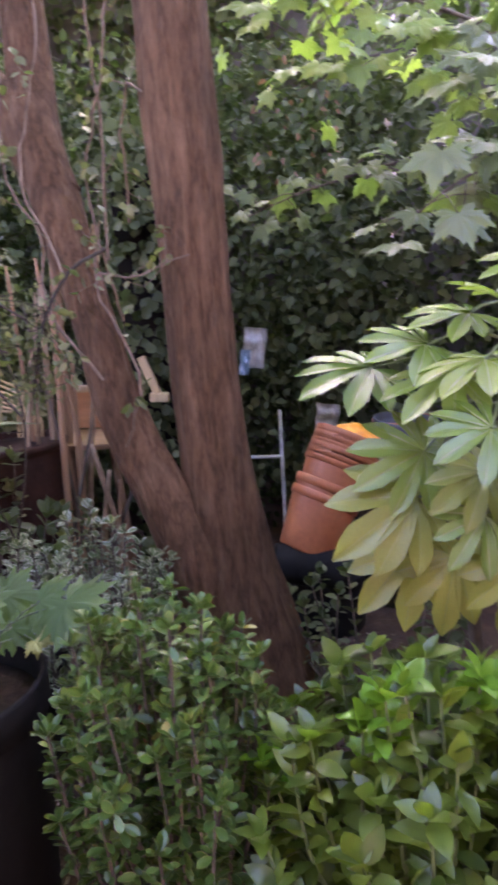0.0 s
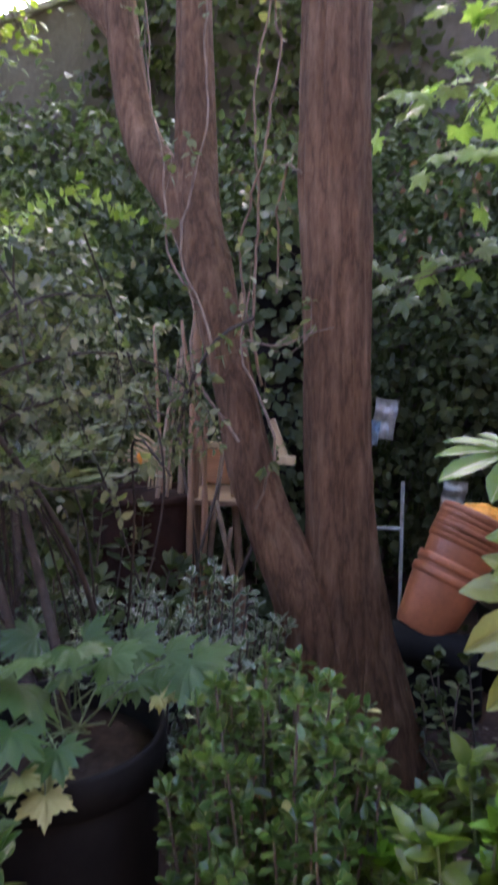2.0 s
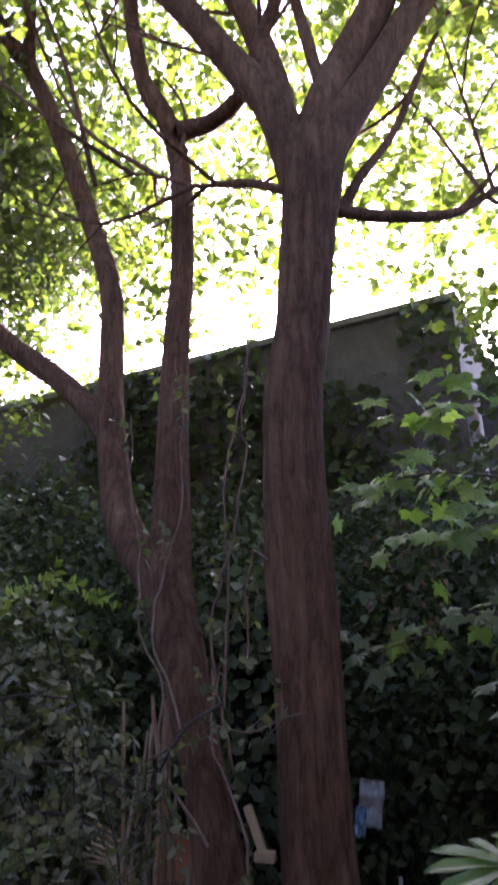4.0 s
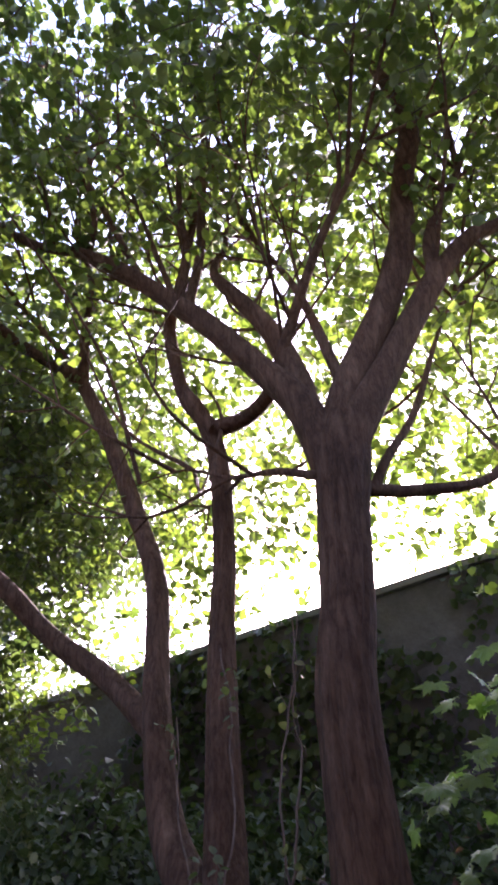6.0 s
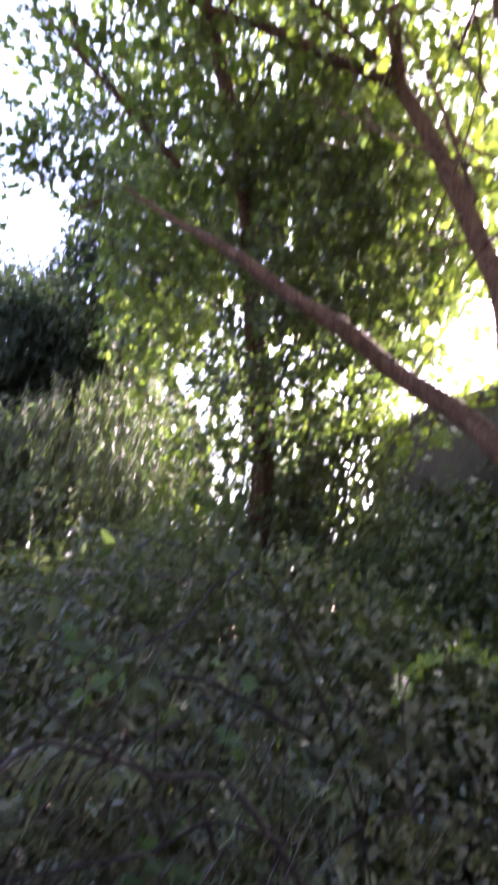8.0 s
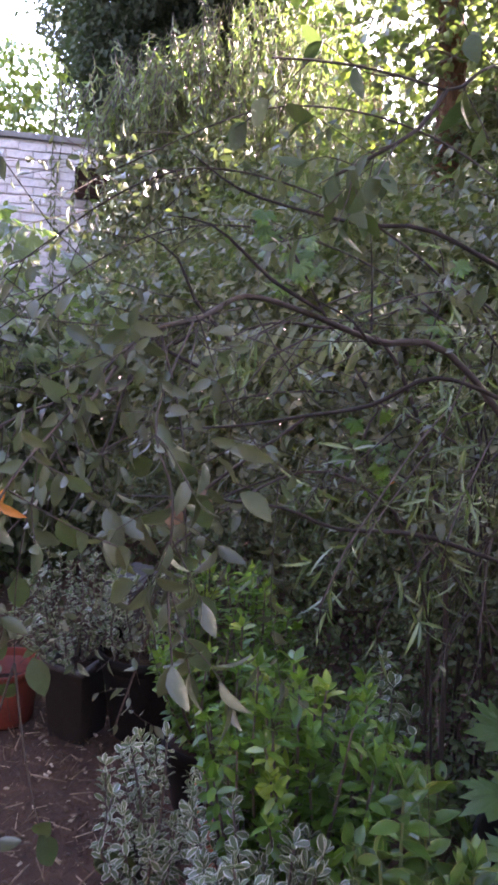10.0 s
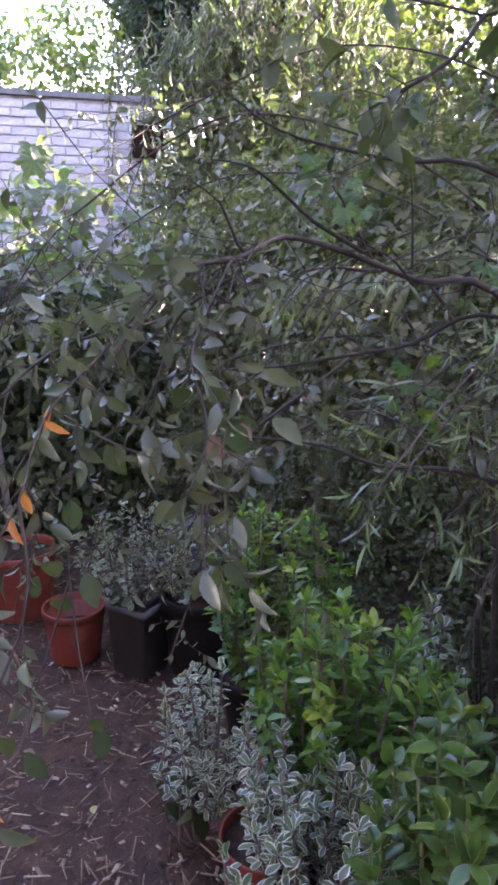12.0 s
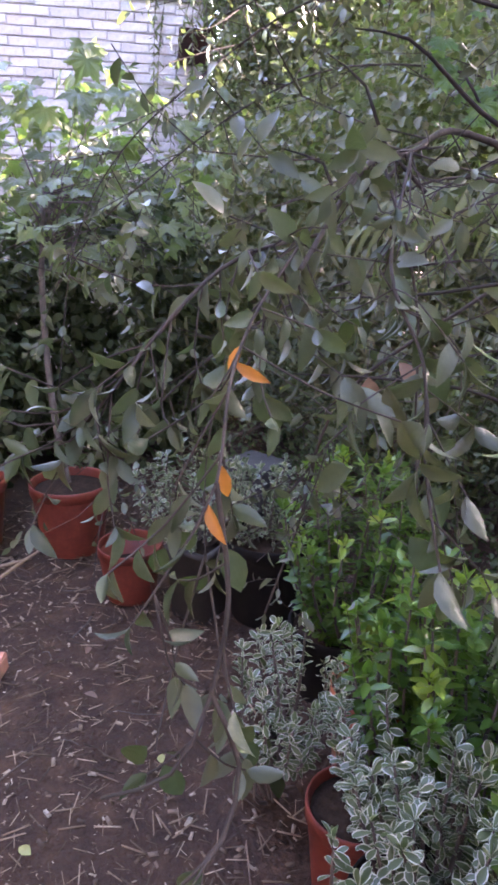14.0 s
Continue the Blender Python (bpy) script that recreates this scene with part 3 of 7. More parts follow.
def wall_block(name, a, b, thick, high, mat, label, low=-0.05):
    """A straight wall from a to b, its thickness behind the line."""
    a, b = Vector((*a, 0)), Vector((*b, 0))
    d = (b - a).normalized()
    n = Vector((-d.y, d.x, 0)) * thick
    bm = bmesh.new()
    lo = [bm.verts.new((p.x, p.y, low)) for p in (a, b, b + n, a + n)]
    hi = [bm.verts.new((p.x, p.y, high)) for p in (a, b, b + n, a + n)]
    bm.faces.new(list(reversed(lo)))
    bm.faces.new(hi)
    for k in range(4):
        bm.faces.new((lo[k], lo[(k + 1) % 4], hi[(k + 1) % 4], hi[k]))
    bmesh.ops.recalc_face_normals(bm, faces=bm.faces[:])
    return tagged(part(name, bm, mat, None, "", False), label, "wall", "", "structure")


ROOF = 4.3
BACK_A, BACK_B = Vector((-4.12, 6.31)), Vector((0.75, 4.79))
wall_block("wall_north", BACK_A, BACK_B, 3.5, ROOF - 0.06, RENDER_WALL, "dark rendered outbuilding wall overgrown with ivy")
way = (BACK_B - BACK_A).normalized()
side = Vector((-way.y, way.x))
cop = wall_block("coping", BACK_A - way * 0.04 - side * 0.05, BACK_B + way * 0.04 - side * 0.05, 3.6, ROOF, COPING, "thin dark flat roof edge on the outbuilding", ROOF - 0.056)
tagged(cop, "", "roof edge")
wall_block("wall_east", BACK_B + way * 0.05 + side * 0.4, BACK_B + way * 3.4 + side * 0.4, 0.3, 3.75, RENDER_WALL, "lower dark garden wall joining the outbuilding")


# Two unseen walls, added to hold back low skylight from behind and the side.
wall_block("blocker_south", (4.0, -2.4), (-9.0, -2.4), 0.3, 5.6, RENDER_WALL, "plain dark unseen wall added to close the garden and cut front light")
wall_block("blocker_side", (3.2, 4.4), (3.2, -2.4), 0.3, 4.2, RENDER_WALL, "plain dark unseen wall added along the side to cut skylight")


# ---- big trees ----
def limb(name, points, parent, sides=14, rough=0.1, seed=1, label=""):
    v, q = tube_arrays(smooth_path(points, 0.05), sides, rough, seed)
    return link(name, mesh_of(name, v, q, [BARK]), parent, label)


def offshoots(path, n, length, r, lift=0.4, start=0.3):
    """Side branches that leave a path and curve upwards."""
    out = []
    for _ in range(n):
        i = int(rng.uniform(start, 1) * (len(path) - 1))
        c, t = path[i, :3], unit(path[min(i + 1, len(path) - 1), :3] - path[i - 1, :3])
        d = unit(t * 0.6 + spread(1)[0] * 0.9 + np.array([0, 0, lift]))
        L = length * rng.uniform(0.6, 1.25)
        m = c + d * L * 0.5 + rng.normal(size=3) * L * 0.07
        e = c + d * L + np.array([0, 0, 0.12 * L]) + rng.normal(size=3) * L * 0.12
        out.append(smooth_path([(*c, r), (*m, r * 0.7), (*e, r * 0.35)], 0.12))
    return out


def joined_growth(name, paths, mat, parent):
    tagged(tubes(name, paths, mat, parent), "", "", "", "stuff")


def crown(tree, blobs, twigs_per, leaf_size, mat, holes=0.0, low=None, per_twig=11, shape=None, name="crown", seed=0):
    """Twigs filling ellipsoids, with leaves along each; a noise leaves gaps."""
    C = []
    for c, r in blobs:
        n = int(twigs_per * r[0] * r[1] * r[2])
        d = spread(n) * rng.random(n)[:, None] ** 0.4
        C.append(np.array(c) + d * np.array(r))
    C = np.vstack(C)
    if low is not None:
        C = C[low(C)]
    g = np.array([noise.noise(Vector(p) * 1.1 + Vector((seed, 0, 0))) for p in C])
    C = C[g > holes - 0.5 * rng.random(len(C)) ** 2]
    n = len(C)
    D = unit(spread(n) * np.array([1, 1, 0.5]) + np.array([0, 0, 0.15]))
    L = rng.uniform(0.18, 0.5, n)
    # twigs: three-sided tapering sticks
    u = unit(np.cross(D, np.array([0.2, 0.3, 0.9])))
    w = np.cross(D, u)
    R = rng.uniform(0.0025, 0.006, n)
    ring = [u * math.cos(a) + w * math.sin(a) for a in (0, 2.094, 4.189)]
    V = np.stack([C + k * R[:, None] for k in ring] + [C + D * L[:, None] + k * R[:, None] * 0.35 for k in ring], 1)
    q = np.array([(0, 1, 4, 3), (1, 2, 5, 4), (2, 0, 3, 5)])
    Q = (q[None] + (np.arange(n) * 6)[:, None, None]).reshape(-1, 4)
    tagged(link("twig_growth", mesh_of("twig_growth", V.reshape(-1, 3), Q, [TWIG]), tree), "", "", "", "stuff")
    k = per_twig
    s = rng.random((n, k))
    at = (C[:, None] + D[:, None] * (L[:, None] * s)[..., None]).reshape(-1, 3)
    al = unit(np.repeat(D, k, 0) * 0.5 + spread(n * k) * 1.0 - np.array([0, 0, 0.2]))
    at = at + al * 0.02
    up = np.array([0, 0, 1.0]) + spread(n * k) * 0.75
    return leaves(name, shape or plain_leaf(0.4, 0.07, 0.12), at, al, up, leaf_size * rng.uniform(0.6, 1.25, n * k), [mat], tree)


tree = thing("multi_stemmed_tree", (-0.2, 2.2, 0), "large multi-stemmed tree with reddish-brown furrowed bark and bright green crown", "tree")
tree.matrix_basis = Matrix()
limb("trunk", [(-0.12, 2.22, -0.08, 0.24), (-0.14, 2.2, 0.2, 0.19), (-0.175, 2.2, 0.5, 0.145), (-0.195, 2.2, 0.8, 0.115), (-0.215, 2.2, 1.2, 0.104), (-0.228, 2.2, 1.7, 0.106), (-0.235, 2.2, 1.95, 0.108), (-0.228, 2.2, 2.48, 0.099), (-0.18, 2.25, 2.85, 0.098), (-0.15, 2.28, 3.2, 0.103), (-0.12, 2.3, 3.45, 0.115), (-0.03, 2.36, 3.94, 0.1), (0.15, 2.38, 4.33, 0.07), (0.29, 2.37, 4.66, 0.05)], tree, 54, 0.075, 1)
limb("trunk", [(-0.17, 2.2, 0.15, 0.13), (-0.29, 2.15, 0.56, 0.1), (-0.48, 2.2, 1.0, 0.076), (-0.562, 2.25, 1.33, 0.068), (-0.662, 2.35, 1.68, 0.078), (-0.712, 2.4, 1.87, 0.076), (-0.745, 2.5, 2.21, 0.068), (-0.765, 2.6, 2.94, 0.055), (-0.755, 2.66, 3.4, 0.052), (-0.78, 2.68, 3.99, 0.052), (-0.85, 2.61, 4.25, 0.046), (-0.94, 2.60, 4.45, 0.03)], tree, 46, 0.08, 2)
limb("trunk", [(-0.66, 2.36, 1.7, 0.075), (-0.8, 2.45, 1.95, 0.07), (-0.99, 2.6, 2.25, 0.066), (-1.09, 2.7, 2.77, 0.062), (-1.15, 2.8, 3.4, 0.054), (-1.31, 2.89, 3.87, 0.05), (-1.48, 2.9, 4.35, 0.048), (-1.74, 2.88, 5.0, 0.044), (-1.85, 2.84, 5.12, 0.03)], tree, 16, 0.1, 3)
# leaning stem
limb("limb", [(-1.08, 2.7, 2.62, 0.056), (-1.38, 2.82, 2.94, 0.056), (-1.7, 2.79, 3.2, 0.052), (-1.89, 2.62, 3.42, 0.048), (-2.13, 2.46, 3.62, 0.042), (-2.40, 2.28, 3.88, 0.036), (-2.76, 2.14, 4.16, 0.02), (-3.07, 2.00, 4.43, 0.01)], tree, 14, 0.1, 4)
MAIN_LIMBS = [
    [(-0.155, 2.275, 3.12, 0.05), (-0.15, 2.28, 3.41, 0.085), (-0.27, 2.36, 3.92, 0.085), (-0.45, 2.37, 4.24, 0.07), (-0.71, 2.37, 4.65, 0.062), (-0.89, 2.35, 4.88, 0.058), (-1.21, 2.30, 5.25, 0.048), (-1.53, 2.25, 5.53, 0.038), (-1.89, 2.23, 5.76, 0.03)],
    [(-0.155, 2.275, 3.12, 0.05), (-0.24, 2.37, 3.84, 0.07), (-0.29, 2.42, 4.21, 0.07), (-0.39, 2.44, 4.59, 0.058), (-0.58, 2.42, 4.95, 0.046), (-0.69, 2.41, 5.19, 0.03), (-0.63, 2.48, 5.52, 0.02)],
    [(-0.155, 2.275, 3.12, 0.05), (-0.11, 2.29, 3.56, 0.095), (0.00, 2.37, 4.00, 0.095), (0.22, 2.38, 4.47, 0.082), (0.40, 2.35, 4.92, 0.074), (0.49, 2.27, 5.32, 0.066), (0.62, 2.10, 5.76, 0.058), (0.52, 1.91, 6.24, 0.05), (0.58, 1.79, 6.82, 0.04)],
    [(-0.155, 2.275, 3.12, 0.05), (-0.07, 2.28, 3.57, 0.085), (0.16, 2.35, 4.02, 0.075), (0.34, 2.40, 4.37, 0.068), (0.57, 2.42, 4.71, 0.058), (0.78, 2.42, 4.93, 0.045), (0.99, 2.49, 5.08, 0.035)],
    [(0.31, 2.40, 4.30, 0.05), (0.50, 2.39, 4.62, 0.045), (0.57, 2.38, 4.99, 0.035), (0.82, 2.36, 5.45, 0.02)],
    [(-0.77, 2.62, 4.12, 0.052), (-0.92, 2.62, 4.36, 0.05), (-0.98, 2.56, 4.62, 0.046), (-1.00, 2.50, 4.93, 0.042), (-0.95, 2.48, 5.08, 0.04)],
    [(-0.76, 2.62, 4.13, 0.05), (-0.60, 2.59, 4.13, 0.042), (-0.47, 2.52, 4.16, 0.04), (-0.40, 2.46, 4.23, 0.035)],
    [(-0.89, 2.35, 4.88, 0.05), (-0.84, 2.34, 5.33, 0.042), (-0.87, 2.28, 5.83, 0.032), (-0.84, 2.17, 6.36, 0.022)],
    [(-0.84, 2.37, 4.87, 0.05), (-0.76, 2.35, 5.28, 0.045), (-0.72, 2.30, 5.85, 0.042), (-0.60, 2.03, 6.47, 0.034), (-0.62, 2.12, 6.68, 0.028)],
    [(-1.10, 2.35, 5.13, 0.036), (-1.32, 2.23, 5.74, 0.03), (-1.54, 2.07, 6.33, 0.022), (-1.70, 1.76, 6.98, 0.014)],
    [(-1.46, 2.26, 5.49, 0.032), (-1.44, 2.22, 5.83, 0.03), (-1.51, 2.12, 6.20, 0.02)],
    [(-0.91, 2.36, 4.93, 0.03), (-1.04, 2.28, 5.44, 0.024), (-1.19, 2.21, 6.03, 0.018), (-1.35, 2.11, 6.60, 0.012)],
    [(-1.76, 2.87, 5.05, 0.055), (-1.91, 2.81, 5.16, 0.05), (-2.06, 2.72, 5.26, 0.044), (-2.28, 2.52, 5.42, 0.04), (-2.59, 2.35, 5.66, 0.03), (-2.84, 2.07, 5.78, 0.022)],
    [(-1.75, 2.88, 5.05, 0.05), (-1.72, 2.77, 5.36, 0.042), (-1.66, 2.70, 5.70, 0.036), (-1.70, 2.66, 5.96, 0.025)],
    [(-1.77, 2.87, 5.05, 0.03), (-1.88, 2.79, 5.26, 0.026), (-2.04, 2.72, 5.50, 0.02), (-2.26, 2.51, 5.83, 0.012)],
    [(-0.07, 2.37, 4.07, 0.03), (-0.15, 2.38, 4.53, 0.026), (-0.24, 2.39, 4.90, 0.022), (-0.47, 2.33, 5.52, 0.016), (-0.54, 2.27, 6.24, 0.01)],
    [(-0.04, 2.33, 3.35, 0.028), (0.17, 2.48, 3.40, 0.026), (0.45, 2.63, 3.48, 0.022), (0.70, 2.71, 3.65, 0.014)],
    [(-0.02, 2.34, 3.34, 0.024), (0.07, 2.38, 3.53, 0.022), (0.24, 2.50, 3.85, 0.018), (0.46, 2.62, 4.42, 0.012)],
    [(-0.23, 2.26, 3.42, 0.02), (-0.41, 2.29, 3.51, 0.016), (-0.63, 2.37, 3.59, 0.01)],
]
limb_paths = []
def with_tip(pts, length):
    """A limb drawn out to a thin tip."""
    a, b = np.array(pts[-2]), np.array(pts[-1])
    d = unit(b[:3] - a[:3]) + np.array([0, 0, 0.25])
    e = b[:3] + d * length + rng.normal(size=3) * 0.06
    return pts + [(*((b[:3] + e) / 2 + rng.normal(size=3) * 0.04), b[3] * 0.6), (*e, b[3] * 0.2)]


MAIN_LIMBS = [[(x, y, z, r * (0.66 if 7 <= k <= 11 else 0.85 if k in (5, 12, 13) else 1)) for x, y, z, r in pts] for k, pts in enumerate(MAIN_LIMBS)]
MAIN_LIMBS = [with_tip(pts, 0.3 + 28 * pts[-1][3]) for pts in MAIN_LIMBS]
for k, pts in enumerate(MAIN_LIMBS):
    limb("limb", pts, tree, 12, 0.08, 10 + k)
    limb_paths.append(smooth_path(pts, 0.05))
second = [p for path in limb_paths for p in offshoots(path, 5, 1.0, 0.012)]
third = [p for path in second for p in offshoots(path, 3, 0.6, 0.006)]
whips = [p for path in limb_paths for p in offshoots(path, 4, 1.9, 0.013, 0.9, 0.35)]
joined_growth("branchlet_growth", second + third + whips, BARK, tree)


def above_gap(P3):
    """Foliage starts above the strip of open sky over the outbuilding."""
    up = (P3[:, 2] - 1.65) / np.maximum(np.hypot(P3[:, 0], P3[:, 1]), 0.3)
    turn = np.degrees(np.arctan2(-P3[:, 0], P3[:, 1]))
    limit = np.interp(turn, [-40, -6, 4, 20, 30, 45, 60], [0.5, 0.62, 0.74, 0.72, 0.66, 0.6, 0.6])
    return (up > limit + 0.05 * rng.normal(size=len(P3))) & (P3[:, 2] > 3.4)


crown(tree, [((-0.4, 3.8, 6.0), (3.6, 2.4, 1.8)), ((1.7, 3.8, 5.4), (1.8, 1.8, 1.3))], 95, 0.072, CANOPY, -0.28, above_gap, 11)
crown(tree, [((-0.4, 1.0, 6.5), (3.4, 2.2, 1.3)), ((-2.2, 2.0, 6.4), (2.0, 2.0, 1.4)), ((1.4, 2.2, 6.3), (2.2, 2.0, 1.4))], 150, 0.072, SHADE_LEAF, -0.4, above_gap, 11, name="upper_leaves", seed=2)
# lower sprays that hang before the open strip
crown(tree, [((-0.66, 3.39, 3.92), (0.4, 0.3, 0.3)), ((-1.29, 3.70, 3.71), (0.4, 0.3, 0.28)), ((0.19, 3.28, 3.81), (0.45, 0.3, 0.22)), ((0.69, 3.60, 3.77), (0.4, 0.3, 0.4)), ((-1.98, 3.81, 3.63), (0.35, 0.3, 0.3)), ((0.08, 2.93, 3.96), (0.4, 0.3, 0.3)), ((-0.53, 3.00, 4.14), (0.5, 0.3, 0.2)), ((-1.39, 3.19, 4.26), (0.4, 0.3, 0.35)), ((-0.73, 3.78, 4.06), (0.3, 0.3, 0.25)), ((-1.45, 3.6, 4.1), (0.4, 0.3, 0.4)), ((-1.0, 3.5, 4.15), (0.35, 0.3, 0.3)), ((-1.1, 3.9, 3.95), (0.3, 0.3, 0.3)), ((-2.5, 4.3, 3.6), (0.5, 0.3, 0.35)), ((-3.1, 4.6, 3.6), (0.6, 0.4, 0.45))], 720, 0.06, CANOPY, -0.6, None, 7, name="lower_leaves")
# thin pale shoots and ivy stems round the leaning trunk
SHOOTS = [
    [(-0.5, 2.08, 1.15, 0.0045), (-0.66, 2.12, 1.38, 0.0045), (-0.68, 2.16, 1.58, 0.004), (-0.74, 2.2, 1.75, 0.0038), (-0.8, 2.25, 2.1, 0.0035), (-0.84, 2.3, 2.5, 0.0028)],
    [(-0.62, 2.1, 1.45, 0.0049), (-0.7, 2.2, 1.8, 0.0042), (-0.68, 2.25, 2.2, 0.0035), (-0.72, 2.3, 2.75, 0.0028)],
    [(-0.48, 2.3, 1.3, 0.0056), (-0.5, 2.3, 1.7, 0.0049), (-0.43, 2.3, 2.1, 0.0042), (-0.36, 2.35, 2.6, 0.0035), (-0.33, 2.35, 2.9, 0.0021)],
    [(-0.5, 2.28, 1.5, 0.0049), (-0.53, 2.3, 1.95, 0.0042), (-0.47, 2.3, 2.4, 0.0035), (-0.43, 2.3, 2.8, 0.0021)],
    [(-0.46, 2.05, 0.95, 0.0042), (-0.42, 2.03, 1.15, 0.0042), (-0.5, 2.1, 1.45, 0.0035), (-0.52, 2.15, 1.62, 0.0028)],
    [(-0.22, 2.05, 1.5, 0.0035), (-0.35, 2.06, 1.46, 0.0028), (-0.52, 2.1, 1.48, 0.0021)],
    [(-0.3, 2.1, 1.93, 0.0036), (-0.34, 2.15, 1.97, 0.0042), (-0.38, 2.2, 1.85, 0.0040), (-0.42, 2.25, 1.6, 0.0036)],
]
shoot_paths = [smooth_path([(x + 0.018 * math.sin(9 * z + k), y, z, r) for x, y, z, r in p], 0.05) for k, p in enumerate(SHOOTS)]
shoots = thing("ivy_shoots", (0, 0, 0), "thin pale woody shoots with a few ivy leaves climbing the trunk", "climber")
for p in shoot_paths:
    p[:, :3] += np.cumsum(rng.normal(size=(len(p), 3)) * 0.007, axis=0)
each_tube("stem", shoot_paths, SHOOT, shoots, "", 6, 0.2)
tufts = [p for b in shoot_paths for p in offshoots(b, 7, 0.12, 0.0016, 0.2, 0.1)]
joined_growth("side_growth", tufts, SHOOT, shoots)
at, al, up = clothed(tufts, 0.035, 0.25, 1, 0.9, 0.4, 2)
leaves("foliage", full_leaf(0.36, 0.06, 0.2), at, al - np.array([0, 0, 0.4]), up, rng.uniform(0.018, 0.042, len(at)), [HEDGE], shoots)
# broken stub on the tree
limb("broken_stub", [(-0.6, 2.36, 1.4, 0.02), (-0.565, 2.38, 1.52, 0.017), (-0.557, 2.38, 1.62, 0.009)], tree, 9, 0.2, 44, "pale broken stub").data.materials[0] = PALE_WOOD

# second tree further along
tree_b = thing("slender_tree", (0, 0, 0), "slender dark-stemmed tree with dense dark green crown", "tree")
B_LIMBS = [
    [(-3.66, 3.98, 3.34, 0.09), (-3.31, 3.40, 4.19, 0.07), (-2.98, 2.86, 4.97, 0.055), (-2.86, 2.39, 5.72, 0.05), (-2.82, 1.95, 6.23, 0.042), (-2.98, 1.61, 6.63, 0.03), (-3.14, 1.14, 7.26, 0.016)],
    [(-2.91, 2.24, 5.90, 0.035), (-2.78, 1.75, 6.71, 0.026), (-2.73, 1.42, 7.41, 0.014)],
    [(-3.45, 2.67, 5.16, 0.035), (-3.57, 2.40, 5.41, 0.03), (-3.82, 1.93, 5.87, 0.022), (-4.04, 1.67, 6.21, 0.015)],
]
bp = []
for k, pts in enumerate(B_LIMBS):
    limb("trunk" if k == 0 else "limb", pts, tree_b, 12, 0.08, 40 + k)
    bp.append(smooth_path(pts, 0.05))
foot = np.array(B_LIMBS[0][0])
limb("trunk", [(foot[0] - 0.1, foot[1] + 0.2, -0.05, 0.13), (foot[0], foot[1], foot[2] * 0.5, 0.1), tuple(foot)], tree_b, 12, 0.08, 50)
joined_growth("branchlet_growth", [p for path in bp for p in offshoots(path, 9, 1.0, 0.012)], BARK, tree_b)


def left_gap(P3):
    up = (P3[:, 2] - 1.65) / np.maximum(np.hypot(P3[:, 0], P3[:, 1]), 0.3)
    turn = np.degrees(np.arctan2(-P3[:, 0], P3[:, 1]))
    return (up > np.interp(turn, [20, 27, 33, 38, 45, 52, 57, 62], [0.66, 0.55, 0.4, 0.2, 0.12, 0.16, 0.5, 0.8])) & (turn > 22) & (P3[:, 2] > 2.0)


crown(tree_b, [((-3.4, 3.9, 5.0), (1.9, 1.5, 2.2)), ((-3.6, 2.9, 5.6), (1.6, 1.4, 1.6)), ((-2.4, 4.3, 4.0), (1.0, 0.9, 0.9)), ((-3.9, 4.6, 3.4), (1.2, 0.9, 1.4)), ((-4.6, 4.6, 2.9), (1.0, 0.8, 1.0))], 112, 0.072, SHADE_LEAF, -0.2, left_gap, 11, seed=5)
# Shadowed inner patches, their shade held in the leaf colour.
crown(tree_b, [((-2.6, 3.6, 4.4), (1.0, 0.8, 0.9)), ((-3.2, 3.8, 3.8), (1.0, 0.8, 0.8)), ((-3.9, 3.9, 2.9), (1.0, 0.7, 0.9)), ((-3.0, 4.4, 3.0), (0.7, 0.5, 0.7)), ((-3.0, 3.3, 3.7), (0.8, 0.6, 0.8)), ((-4.39, 2.71, 5.61), (0.7, 0.7, 0.8)), ((-2.70, 2.96, 4.82), (0.7, 0.5, 0.6)), ((-4.08, 3.31, 5.10), (0.7, 0.6, 0.5))], 230, 0.06, FAR_SHADE_LEAF, -0.3, left_gap, 11, name="inner_leaves", seed=9)

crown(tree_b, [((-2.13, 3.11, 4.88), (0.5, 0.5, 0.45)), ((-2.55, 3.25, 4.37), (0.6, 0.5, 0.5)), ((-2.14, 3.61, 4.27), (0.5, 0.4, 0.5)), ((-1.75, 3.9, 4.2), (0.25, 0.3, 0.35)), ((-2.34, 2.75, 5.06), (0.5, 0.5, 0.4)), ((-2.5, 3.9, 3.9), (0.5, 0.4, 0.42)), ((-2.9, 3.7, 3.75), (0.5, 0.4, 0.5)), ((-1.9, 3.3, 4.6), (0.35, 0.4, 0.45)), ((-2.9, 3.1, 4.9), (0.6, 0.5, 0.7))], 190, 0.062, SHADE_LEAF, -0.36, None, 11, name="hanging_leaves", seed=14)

crown(tree_b, [((-4.22, 2.97, 4.85), (0.4, 0.4, 0.4)), ((-4.15, 3.38, 4.5), (0.45, 0.4, 0.4)), ((-4.86, 3.25, 4.55), (0.4, 0.4, 0.4)), ((-3.45, 1.5, 5.15), (0.3, 0.25, 0.3)), ((-3.5, 1.9, 5.0), (0.35, 0.3, 0.3)), ((-3.35, 1.6, 5.4), (0.35, 0.4, 0.3)), ((-3.7, 2.5, 5.15), (0.4, 0.4, 0.4))], 260, 0.065, SHADE_LEAF, -0.35, None, 11, name="low_leaves", seed=21)

